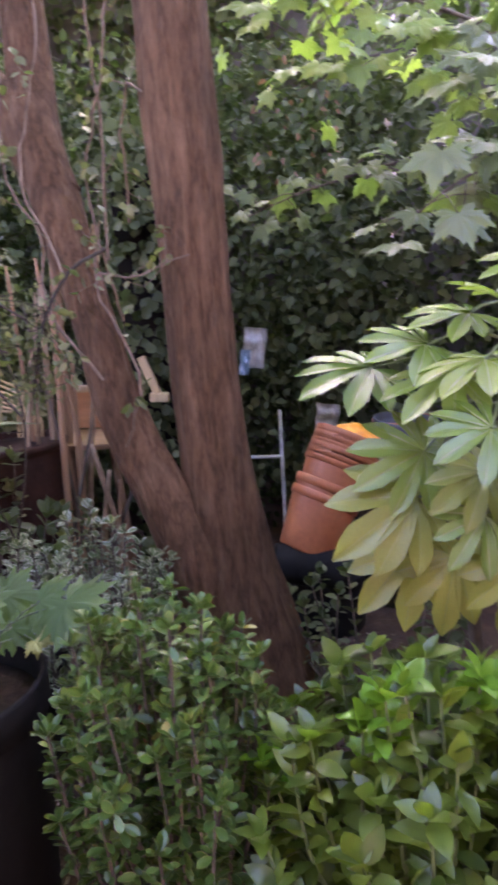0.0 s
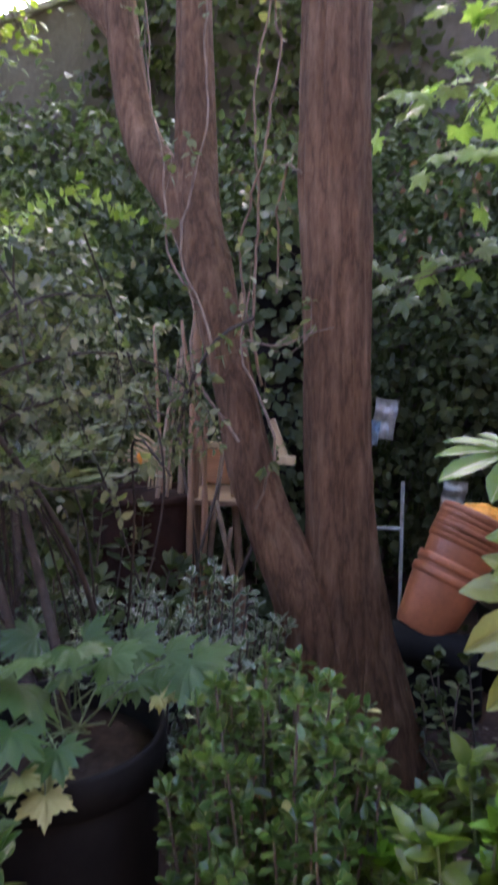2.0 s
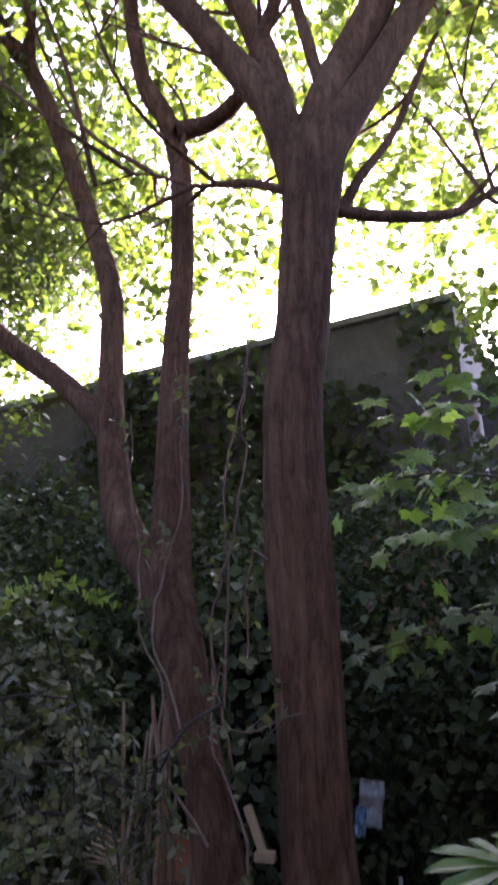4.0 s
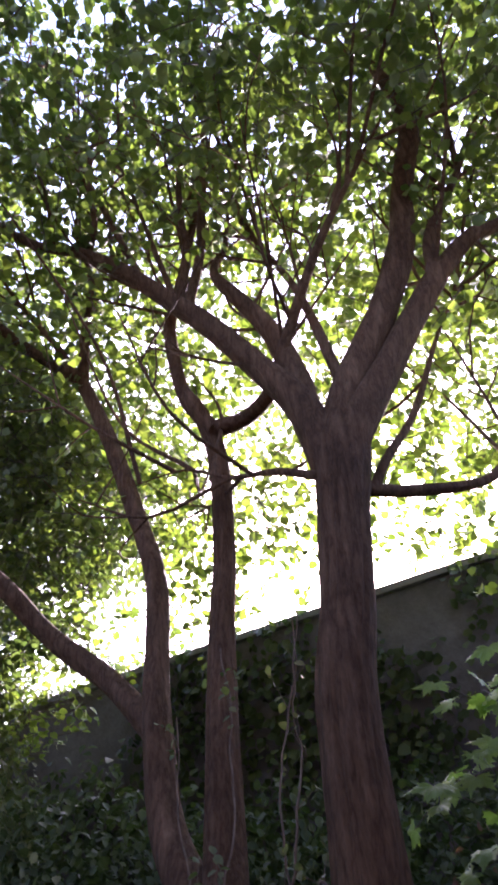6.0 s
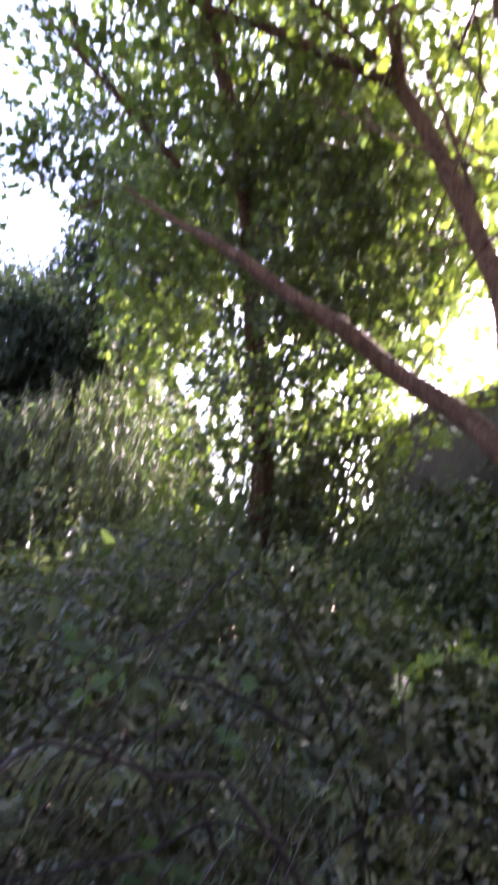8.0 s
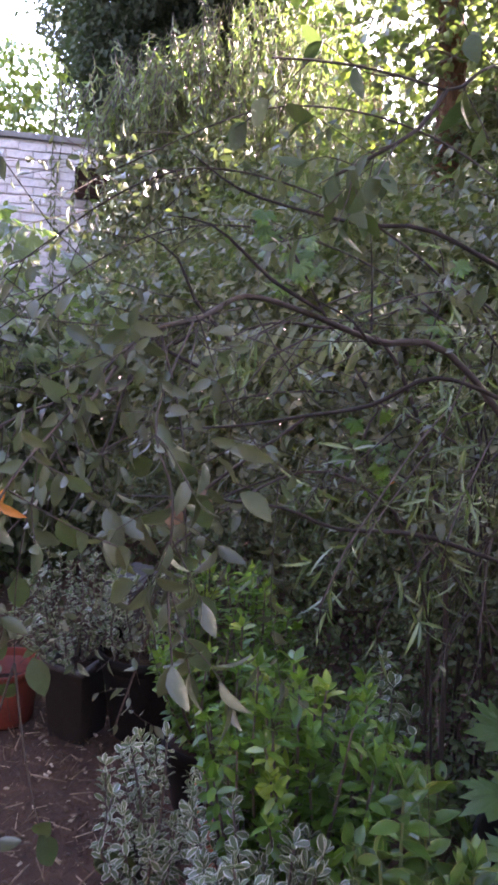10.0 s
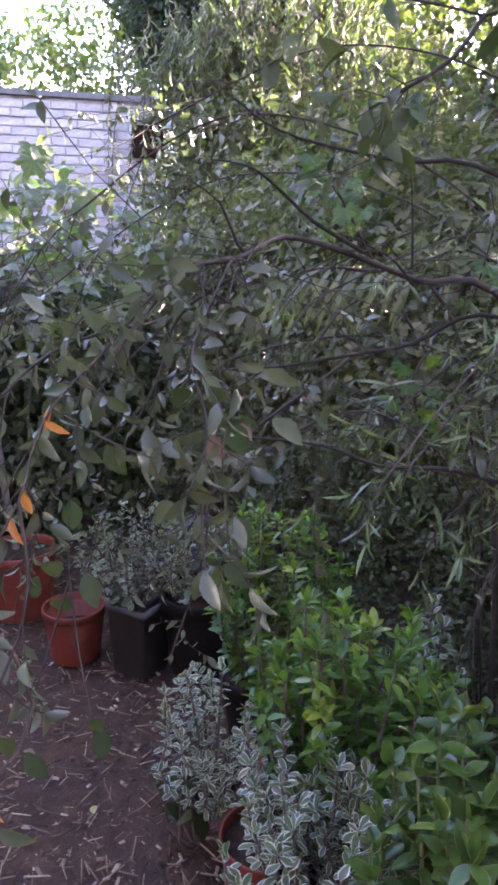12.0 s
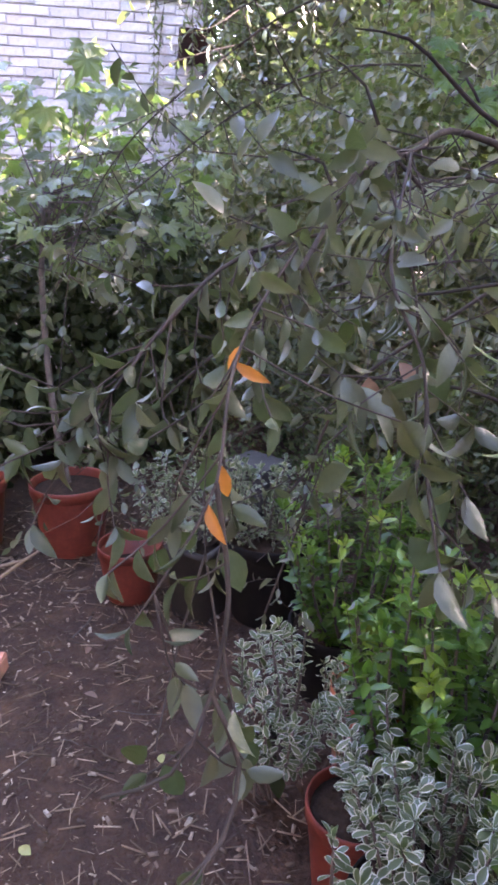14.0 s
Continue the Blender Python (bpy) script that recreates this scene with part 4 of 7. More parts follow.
crown(tree_b, [((-3.55, 1.66, 4.66), (0.2, 0.24, 0.16)), ((-3.68, 1.58, 4.53), (0.1, 0.12, 0.1)), ((-3.45, 1.85, 4.72), (0.16, 0.2, 0.16)), ((-3.92, 1.6, 4.16), (0.1, 0.16, 0.1)), ((-3.73, 1.98, 4.18), (0.06, 0.08, 0.1)), ((-3.45, 2.1, 4.55), (0.18, 0.14, 0.18)), ((-3.7, 1.35, 4.66), (0.14, 0.14, 0.08))], 5200, 0.05, SHADE_LEAF, -0.9, None, 8, name="outer_leaves", seed=23)
limb("twig", [(-3.3, 2.05, 4.5, 0.008), (-3.6, 1.85, 4.36, 0.005), (-3.95, 1.55, 4.13, 0.002)], tree_b, 6, 0.1, 61)

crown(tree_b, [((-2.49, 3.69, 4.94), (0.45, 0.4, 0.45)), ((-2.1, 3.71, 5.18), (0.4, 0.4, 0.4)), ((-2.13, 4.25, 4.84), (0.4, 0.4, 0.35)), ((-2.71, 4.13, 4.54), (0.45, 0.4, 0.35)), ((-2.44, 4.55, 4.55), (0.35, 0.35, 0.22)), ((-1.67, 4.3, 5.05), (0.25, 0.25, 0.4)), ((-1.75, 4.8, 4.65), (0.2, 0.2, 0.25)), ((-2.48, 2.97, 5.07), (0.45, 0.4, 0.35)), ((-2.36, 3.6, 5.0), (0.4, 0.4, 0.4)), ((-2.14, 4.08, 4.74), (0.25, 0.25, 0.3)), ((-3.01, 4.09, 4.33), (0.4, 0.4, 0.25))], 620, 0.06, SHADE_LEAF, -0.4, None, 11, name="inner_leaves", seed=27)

# ---- far trees ----
def dark_tree(name, at, blobs, label, per=170, size=0.16, mat=CONIFER, hang=0.5):
    t = thing(name, (0, 0, 0), label, "tree")
    limb("trunk", [(*at, -0.05, 0.25), (at[0], at[1] + 0.1, 1.8, 0.2), (at[0] + 0.1, at[1], 3.6, 0.14), (at[0], at[1], 5.0, 0.06)], t, 12, 0.1, 60)
    leafy_mass("crown", blobs, per, plain_leaf(0.3, 0.07, 0.2), size, [mat], "", "", "", hang, t)
    return t


dark_tree("dense_dark_tree", (-9.6, 5.2), [((-9.8, 4.9, 5.6), (1.7, 1.6, 1.9)), ((-9.4, 6.0, 4.6), (1.8, 1.6, 1.7)), ((-8.9, 6.6, 3.2), (1.6, 1.4, 1.5)), ((-8.3, 3.99, 5.15), (1.4, 1.3, 1.25)), ((-5.7, 3.98, 6.21), (0.8, 0.8, 0.9)), ((-6.51, 4.19, 5.66), (0.9, 0.8, 0.9)), ((-5.84, 4.64, 5.76), (0.6, 0.5, 0.6)), ((-7.7, 5.0, 4.9), (0.8, 0.8, 1.0)), ((-7.4, 3.3, 5.0), (0.65, 0.65, 0.75)), ((-7.25, 3.9, 5.1), (0.65, 0.65, 0.8)), ((-7.0, 4.4, 5.05), (0.65, 0.65, 0.75)), ((-7.6, 3.4, 4.2), (0.65, 0.65, 0.6))], "dense dark evergreen tree rising behind the garden wall", 640, 0.075)


def willow():
    t = thing("weeping_tree", (0, 0, 0), "weeping tree with hanging yellow-green strands of narrow leaves", "tree")
    limb("trunk", [(-6.4, 5.9, -0.05, 0.2), (-6.5, 5.8, 2.0, 0.16), (-6.2, 5.6, 4.0, 0.1), (-6.6, 5.2, 5.2, 0.04)], t, 12, 0.1, 70)
    paths = []
    for k in range(900):
        x, y = rng.normal(-6.4, 0.85), rng.normal(4.6, 0.7)
        if k > 560:
            x, y = rng.normal(-6.7, 0.3), rng.normal(3.45, 0.42)
        top, drop = rng.uniform(3.3, 5.0), rng.uniform(0.9, 2.4)
        s = rng.normal(size=2) * 0.18
        top = min(top, 1.69 + math.hypot(x, y) * np.interp(math.degrees(math.atan2(-x, y)), [50, 61, 69], [0.48, 0.36, 0.26]) + rng.normal() * 0.15)
        drop = min(drop, top - 1.8)
        paths.append(smooth_path([(x, y, top, 0.006), (x + s[0], y + s[1], top - drop * 0.4, 0.004), (x + s[0] * 1.4, y + s[1] * 1.4, top - drop, 0.002)], 0.2))
    tagged(tubes("strand_growth", paths, TWIG, t, "", 3), "", "", "", "stuff")
    at, al, up = clothed(paths, 0.06, 0.0, 2, 0.35, 0.35, 1)
    leaves("crown", plain_leaf(0.11, 0.05, 0.1), at, al, up, rng.uniform(0.06, 0.11, len(at)), [WILLOW], t)


willow()
dark_tree("light_leaved_tree", (-8.2, 4.4), [((-7.7, 1.7, 3.5), (0.5, 0.7, 0.35)), ((-7.5, 2.5, 3.45), (0.4, 0.5, 0.3)), ((-7.9, 2.3, 4.0), (0.5, 0.5, 0.3)), ((-7.8, 1.0, 3.7), (0.6, 0.7, 0.5)), ((-7.4, 3.0, 3.4), (0.3, 0.3, 0.3))], "light-leaved tree showing over the top of the brick wall", 260, 0.085, CANOPY, 0.6)
dark_tree("backdrop_tree", (-3.2, 9.5), [((-3.6, 9.0, 4.6), (2.2, 1.2, 1.3)), ((-6.2, 8.6, 4.2), (1.6, 1.2, 1.7))], "distant tree with small leaves beyond the outbuilding", 120, 0.13, CANOPY)
dark_tree("shady_tree", (-5.4, 6.6), [((-4.20, 3.63, 6.86), (1.3, 1.0, 1.3)), ((-4.21, 4.46, 6.13), (1.2, 1.0, 1.0)), ((-3.93, 4.84, 5.81), (0.9, 0.9, 0.9)), ((-3.18, 4.52, 6.17), (0.9, 0.8, 1.0)), ((-2.67, 5.19, 5.75), (0.8, 0.8, 0.9)), ((-3.47, 5.13, 5.18), (0.9, 0.8, 0.8)), ((-2.13, 4.56, 6.12), (0.6, 0.6, 0.6)), ((-5.7, 4.2, 4.95), (0.5, 0.5, 0.4)), ((-5.38, 4.5, 5.1), (0.5, 0.5, 0.4)), ((-6.2, 4.1, 5.3), (0.5, 0.5, 0.4)), ((-4.87, 4.6, 4.6), (0.4, 0.4, 0.35))], "shady small-leaved tree standing behind the slender one", 170, 0.085, FAR_SHADE_LEAF)

# ---- hedges and ivy ----
SMALL = plain_leaf(0.36, 0.08, 0.14)
leafy_mass("ivy_hedge", [((-2.1, 4.1, 1.4), (1.1, 0.75, 1.5)), ((-1.1, 4.35, 1.3), (1.0, 0.7, 1.5)), ((-0.1, 4.2, 1.2), (1.0, 0.7, 1.5)), ((0.9, 3.9, 1.3), (1.0, 0.8, 1.6)), ((1.9, 3.4, 1.3), (1.0, 0.9, 1.6)), ((-3.1, 4.0, 1.3), (1.0, 0.9, 1.6)), ((-4.6, 5.0, 1.3), (1.2, 0.8, 1.9)), ((-5.8, 4.9, 1.2), (1.0, 0.8, 1.8)), ((-3.9, 5.4, 1.4), (1.0, 0.6, 1.9))], 500, SMALL, 0.062, [IVY], "tall dark green ivy hedge smothering the back of the garden", "hedge", "stuff", 0.5, None, 0.0)


def wall_ivy():
    n = 15000
    s, h = rng.uniform(-0.3, 5.4, n), ROOF * rng.random(n) ** 0.8
    thin = np.array([noise.noise(Vector((a * 0.9, b * 0.9, 2))) for a, b in zip(s, h)])
    keep = thin * 0.7 + 0.62 - 0.6 * np.clip((h - 2.4) / 1.9, 0, 1) > rng.random(n) * 0.6
    s, h = s[keep], h[keep]
    k = len(s)
    d = rng.uniform(0.01, 0.16, k)
    at = np.c_[BACK_A.x + way.x * s - side.x * d, BACK_A.y + way.y * s - side.y * d, h]
    al = np.array([0, 0, -0.8]) + spread(k) * 0.8
    up = -np.array([side.x, side.y, -0.4]) + spread(k) * 0.5
    ob = leaves("wall_ivy", plain_leaf(0.45, 0.05, 0.1), at, al, up, rng.uniform(0.05, 0.1, k), [IVY])
    tagged(ob, "dark ivy creeping over the rendered outbuilding wall", "ivy", "", "stuff")


wall_ivy()
leafy_mass("mixed_hedge", [((-2.5, 3.0, 1.15), (0.9, 0.7, 1.25)), ((-3.3, 2.7, 1.2), (0.9, 0.8, 1.4)), ((-4.2, 2.6, 1.15), (0.9, 0.8, 1.35)), ((-1.75, 2.95, 1.0), (0.7, 0.6, 1.15)), ((-5.0, 2.4, 1.0), (0.9, 0.8, 1.2)), ((-5.6, 3.3, 1.1), (0.9, 0.7, 1.5)), ((-6.4, 3.5, 1.5), (0.7, 0.8, 1.8)), ((-4.4, 3.6, 1.2), (0.9, 0.7, 1.5)), ((-7.0, 3.0, 1.3), (0.5, 0.55, 1.7)), ((-5.75, 2.5, 1.45), (0.35, 0.4, 1.25)), ((-5.74, 3.34, 2.94), (0.45, 0.4, 0.35)), ((-5.98, 2.97, 2.76), (0.45, 0.4, 0.3)), ((-3.1, 4.3, 2.6), (0.6, 0.4, 0.9)), ((-3.6, 4.1, 2.3), (0.6, 0.4, 0.9))], 640, plain_leaf(0.3, 0.08, 0.16), 0.062, [HEDGE], "dense grey-green mixed hedge with glossy leaves", "hedge", "stuff", 0.4, None, 0.15)

# ---- pale brick wall ----
W_A, W_D = Vector((-6.55, 2.62)), Vector((-0.27, -0.963)).normalized()
pale_wall = wall_block("wall_west", W_A + W_D * 5.0, W_A, 0.22, 3.12, MORTAR, "pale weathered brick garden wall")

# ---- canes, stand and scrap behind the tree ----
def stick(name, a, b, r, mat, label, category="stick", group="", bend=0.02, parent=None):
    a, b = np.array(a), np.array(b)
    m = (a + b) / 2 + rng.normal(size=3) * bend
    v, q = tube_arrays(smooth_path([(*a, r), (*m, r * 0.95), (*(b * 0.97 + a * 0.03), r * 0.75), (*b, r * 0.25)], 0.06), 8, 0.16, int(abs(a[0]) * 100))
    ob = link(name, mesh_of(name, v, q, [mat]), parent)
    return tagged(ob, label, category, group) if parent is None else tagged(ob, label)


def placed(ob, m):
    ob.matrix_basis = m
    return ob


stand = thing("wooden_stand", (0, 0, 0), "rough timber potting stand with a stained shelf and uneven legs", "stand")
for a, b, r in (((-0.93, 2.92, 0), (-0.86, 2.92, 1.6), 0.026), ((-0.66, 2.9, 0), (-0.72, 2.96, 0.84), 0.022), ((-0.95, 3.2, 0), (-0.93, 3.18, 0.95), 0.024), ((-0.62, 3.2, 0), (-0.66, 3.18, 0.84), 0.022)):
    stick("leg", a, b, r, WOOD, "", parent=stand, bend=0.008)
placed(part("shelf", board(0.3, 0.36, 0.022, 0.004), WOOD, stand, "worn board shelf", False), pose(-0.8, 3.04, 0.77))
placed(part("back_panel", board(0.26, 0.02, 0.17, 0.003), ORANGE_WOOD, stand, "orange-brown stained board", False), pose(-0.84, 3.2, 0.875, 0, 0, -4))
placed(part("top_rail", board(0.28, 0.03, 0.03, 0.003), PALE_WOOD, stand, "", False), pose(-0.84, 3.19, 0.975))
for a, b, r, m in (
    ((-1.02, 2.75, 0), (-0.87, 2.72, 1.42), 0.014, PALE_TWIG), ((-0.98, 2.7, 0), (-0.9, 2.66, 1.3), 0.011, PALE_TWIG), ((-0.78, 2.72, 0), (-0.7, 2.7, 1.05), 0.013, PALE_TWIG),
    ((-0.62, 2.62, 0), (-0.72, 2.66, 0.82), 0.012, PALE_TWIG), ((-0.7, 2.66, 0), (-0.66, 2.64, 0.72), 0.012, PALE_TWIG), ((-0.95, 2.6, 0.0), (-0.55, 2.75, 0.72), 0.01, TWIG), ((-1.06, 2.6, 0), (-0.95, 2.7, 1.02), 0.012, PALE_TWIG),
    ((-0.83, 2.6, 0), (-0.79, 2.58, 1.3), 0.014, WOOD),
    ((-0.9, 2.62, 0), (-0.98, 2.7, 1.5), 0.009, WOOD), ((-0.72, 2.58, 0), (-0.92, 2.66, 1.36), 0.008, TWIG), ((-0.86, 2.66, 0), (-0.83, 2.6, 1.52), 0.01, WOOD), ((-0.66, 2.6, 0), (-0.86, 2.74, 0.95), 0.008, WOOD),
    ((-1.0, 2.64, 0), (-0.7, 2.6, 0.9), 0.007, TWIG), ((-0.79, 2.62, 0), (-0.76, 2.66, 1.18), 0.011, WOOD), ((-0.93, 2.58, 0), (-0.86, 2.62, 1.4), 0.007, PALE_TWIG), ((-0.58, 2.66, 0), (-0.64, 2.7, 0.66), 0.01, WOOD),
):
    stick("garden_cane", a, b, r, m, "thin wooden cane leaning against the timber stand", "cane", "canes by the stand", 0.035)
placed(tagged(part("timber_offcut", board(0.032, 0.03, 0.17, 0.003), PALE_WOOD, None, "", False), "pale sawn timber offcut leaning behind the trunk", "offcut"), pose(-0.5, 2.83, 1.06, 0, -20, 0))
placed(tagged(part("timber_block", board(0.075, 0.06, 0.035, 0.004), PALE_WOOD, None, "", False), "small pale wooden block wedged behind the trunk", "offcut"), pose(-0.465, 2.82, 0.975, 0, 4, 0))
bundle = thing("brushwood", (0, 0, 0), "bent pale strips of split brushwood beside the canes", "brushwood")
each_tube("strip", [smooth_path([(-1.06 + k * 0.012, 2.8, 0.7, 0.006), (-1.04 + k * 0.015, 2.78, 0.92, 0.006), (-1.0 - 0.012 * k, 2.76, 1.03 - k * 0.012, 0.006), (-1.08 - 0.01 * k, 2.74, 1.09 - 0.02 * k, 0.004)], 0.04) for k in range(7)], PALE_WOOD, bundle, "", 6)

frame_ob = thing("white_metal_frame", (0, 0, 0), "old white-painted metal frame standing against the ivy", "frame")
for a, b in (((0.02, 3.34, 0), (0.02, 3.34, 0.8)), ((-0.26, 3.36, 0), (-0.26, 3.36, 0.7)), ((0.015, 3.34, 0.57), (-0.26, 3.36, 0.57))):
    v, q = tube_arrays(smooth_path([(*a, 0.009), (*b, 0.009)], 0.1), 8)
    link("bar", mesh_of("bar", v, q, [WHITE]), frame_ob)


def crumpled(name, at, w, h, mat, label, category):
    g = 14
    bm = bmesh.new()
    rows = [[bm.verts.new(((i / g - 0.5) * w, 0.04 * noise.noise(Vector((i * 0.23 + j * 0.1, j * 0.27, w * 9))) + 0.012 * noise.noise(Vector((i * 0.6, j * 0.7 + i * 0.2, 4))), (j / g - 0.5) * h)) for i in range(g + 1)] for j in range(g + 1)]
    for j in range(g):
        for i in range(g):
            bm.faces.new((rows[j][i], rows[j][i + 1], rows[j + 1][i + 1], rows[j + 1][i]))
    bmesh.ops.solidify(bm, geom=bm.faces[:], thickness=0.003)
    ob = part(name, bm, mat)
    return placed(tagged(ob, label, category), pose(*at, 0, 8, 6))


crumpled("plastic_sheet", (-0.07, 2.82, 1.15), 0.09, 0.16, CLOTH, "crumpled white plastic sheet caught in the ivy", "sheet")
crumpled("blue_scrap", (-0.11, 2.77, 1.10), 0.04, 0.1, BLUE, "torn scrap of blue plastic in the ivy", "scrap")

barrel = thing("rusty_barrel", (-1.02, 2.63, 0.72), "dark rust-brown barrel standing in the shade by the canes", "barrel")
barrel.location.z = 0
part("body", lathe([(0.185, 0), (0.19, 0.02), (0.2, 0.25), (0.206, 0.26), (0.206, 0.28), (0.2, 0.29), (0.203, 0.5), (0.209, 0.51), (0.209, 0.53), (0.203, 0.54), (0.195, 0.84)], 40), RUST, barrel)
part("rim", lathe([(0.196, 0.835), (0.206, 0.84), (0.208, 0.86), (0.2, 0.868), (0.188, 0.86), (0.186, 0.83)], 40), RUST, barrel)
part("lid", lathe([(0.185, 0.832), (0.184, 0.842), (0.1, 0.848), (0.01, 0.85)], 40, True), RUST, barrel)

# Added dark sheet that plays the shaded gap behind the trunk.
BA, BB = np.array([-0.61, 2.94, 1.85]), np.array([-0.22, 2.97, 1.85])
placed(tagged(part("gap_sheet", board(float(np.hypot(*(BB - BA)[:2])), 0.02, float(BA[2]), 0.003), GAP_SHADE, None, "", False), "large near-black upright sheet standing in for the shade behind the tree trunk", "board"), pose(*((BA + BB) / 2)[:2], BA[2] / 2, 0, 0, math.degrees(math.atan2(*(BB - BA)[[1, 0]]))))

def sheet_ivy():
    """Ivy creeping up the foot of the added shade sheet."""
    n = 900
    s, h = rng.random(n), 2.05 * rng.random(n) ** 0.9
    at = np.c_[BA[0] + (BB - BA)[0] * s, BA[1] + (BB - BA)[1] * s - rng.uniform(0.02, 0.12, n), h]
    ob = leaves("sheet_ivy", plain_leaf(0.42, 0.05, 0.1), at, np.array([0, 0, -0.8]) + spread(n) * 0.8, np.array([0, -1, 0.4]) + spread(n) * 0.5, rng.uniform(0.035, 0.07, n), [IVY])
    tagged(ob, "dark ivy creeping up the foot of the added shade sheet", "ivy", "", "stuff")


sheet_ivy()

# strap-leaved clump and a sunlit sprig in the hedge
strap = thing("strap_leaf_clump", (0, 0, 0), "clump of broad pale green strap-like leaves in front of the hedge", "plant")
SB = np.array([-1.27, 2.09, 0.81])
SB[2] = 0
tubes("stem", [smooth_path([(*SB, 0.02), (SB[0], SB[1], 0.5, 0.018), (SB[0], SB[1], 0.95, 0.012)], 0.1)], TWIG, strap, "", 8)
for k in range(18):
    a = 2.4 * k
    o = np.array([math.cos(a), math.sin(a), 0]) * rng.uniform(0.5, 1.0)
    leaves("leaf", full_leaf(0.085, 0.03, 0.45), [SB + np.array([0, 0, 0.9 + 0.02 * (k % 4)])], [o + np.array([0, 0, rng.uniform(0.5, 1.4)])], [np.array([0, 0, 1.0]) - o], [rng.uniform(0.35, 0.55)], [STRAP], strap)
sprig = thing("sunlit_sprig", (0, 0, 0), "sprig of leaves growing out of the hedge, its sunlit look put in as yellow-green", "branch")
sp = [smooth_path([(-1.45, 2.6, 1.1, 0.005), (-1.3, 2.2, 1.68, 0.004), (-1.13, 2.06, 1.86, 0.003), (-0.96, 2.05, 1.885, 0.002), (-0.8, 2.05, 1.815, 0.001)], 0.04), smooth_path([(-1.0, 2.05, 1.885, 0.002), (-0.995, 2.05, 1.94, 0.001)], 0.03)]
sp += [smooth_path([(-1.3, 2.2, 1.68, 0.002), (-1.24, 2.08, 1.76, 0.002), (-1.22, 2.05, 1.84, 0.001)], 0.03)]
tagged(tubes("twig_growth", sp, TWIG, sprig), "", "", "", "stuff")
at, al, up = clothed(sp, 0.018, 0.1, 2, 0.8, 0.3, 2)
keep = at[:, 2] > 1.74
# The young-leaf colour gives this sprig its sunlit brightness.
leaves("foliage", full_leaf(0.36, 0.06, 0.12), at[keep], al[keep], up[keep], rng.uniform(0.028, 0.042, keep.sum()), [LIME_TIP], sprig)

# ---- stacked pots ----
pot("black_tub", (0.16, 2.72, 0), 0.17, 0.24, BLACK_POT, "upturned black plastic tub under the stacked pots", "", 0, (0, 0), "tub", 1.0)
pot("black_pot", (-0.04, 2.6, 0.33), 0.085, 0.32, BLACK_POT, "dark grey plastic pot lying on its side under the stack", "", 0, (0, 100), taper=0.9)
AX = (Vector((0.285, 2.79, 0.80)) - Vector((0.075, 2.66, 0.37))).normalized()
foot = Vector((0.085, 2.66, 0.345))
lean = AX.to_track_quat("Z", "Y").to_matrix().to_4x4()
first = None
for k, s in enumerate((0.0, 0.05, 0.15, 0.172, 0.194, 0.216, 0.238, 0.26)):
    m = Matrix.Translation(foot + AX * s) @ lean
    if first is None:
        first = pot("terracotta_pot", (0, 0, 0), 0.142, 0.24, TERRACOTTA, "terracotta-coloured plastic pot nested in a leaning stack", "leaning pot stack", 0)
        first.matrix_basis = m
    else:
        copy_thing(first, m)
bag = bmesh.new()
bmesh.ops.create_icosphere(bag, subdivisions=4, radius=1)
for v in bag.verts:
    v.co = Vector((v.co.x * 0.095, v.co.y * 0.075, v.co.z * 0.05)) * (1 + 0.18 * noise.noise(v.co * 2.2) + 0.06 * noise.noise(v.co * 6))
placed(tagged(part("orange_bag", bag, ORANGE), "crumpled orange plastic bag on top of the pots", "bag"), pose(0.325, 2.82, 0.768, 0, 18, 10))
grey = None
for k in range(5):
    m = pose(0.53, 3.0, 0.36 + 0.055 * k, 3, 4, 0)
    if grey is None:
        grey = pot("grey_pot", (0, 0, 0), 0.13, 0.22, GREY_POT, "dark grey plastic pot nested in an upright stack", "grey pot stack", 0)
        grey.matrix_basis = m
    else:
        copy_thing(grey, m)
pot("terracotta_pot", (0.545, 3.0, 0.6), 0.132, 0.2, TERRACOTTA, "terracotta-coloured pot on top of the grey stack", "grey pot stack", 0)
pot("black_tub", (0.53, 3.0, 0), 0.2, 0.37, BLACK_POT, "black plastic tub holding up the grey pots", "", 0.98, (0, 0), "tub", 1.0)


crumpled("plastic_bag", (0.22, 2.98, 0.82), 0.1, 0.12, CLOTH, "crumpled clear plastic bag hanging in the ivy by the pots", "bag")


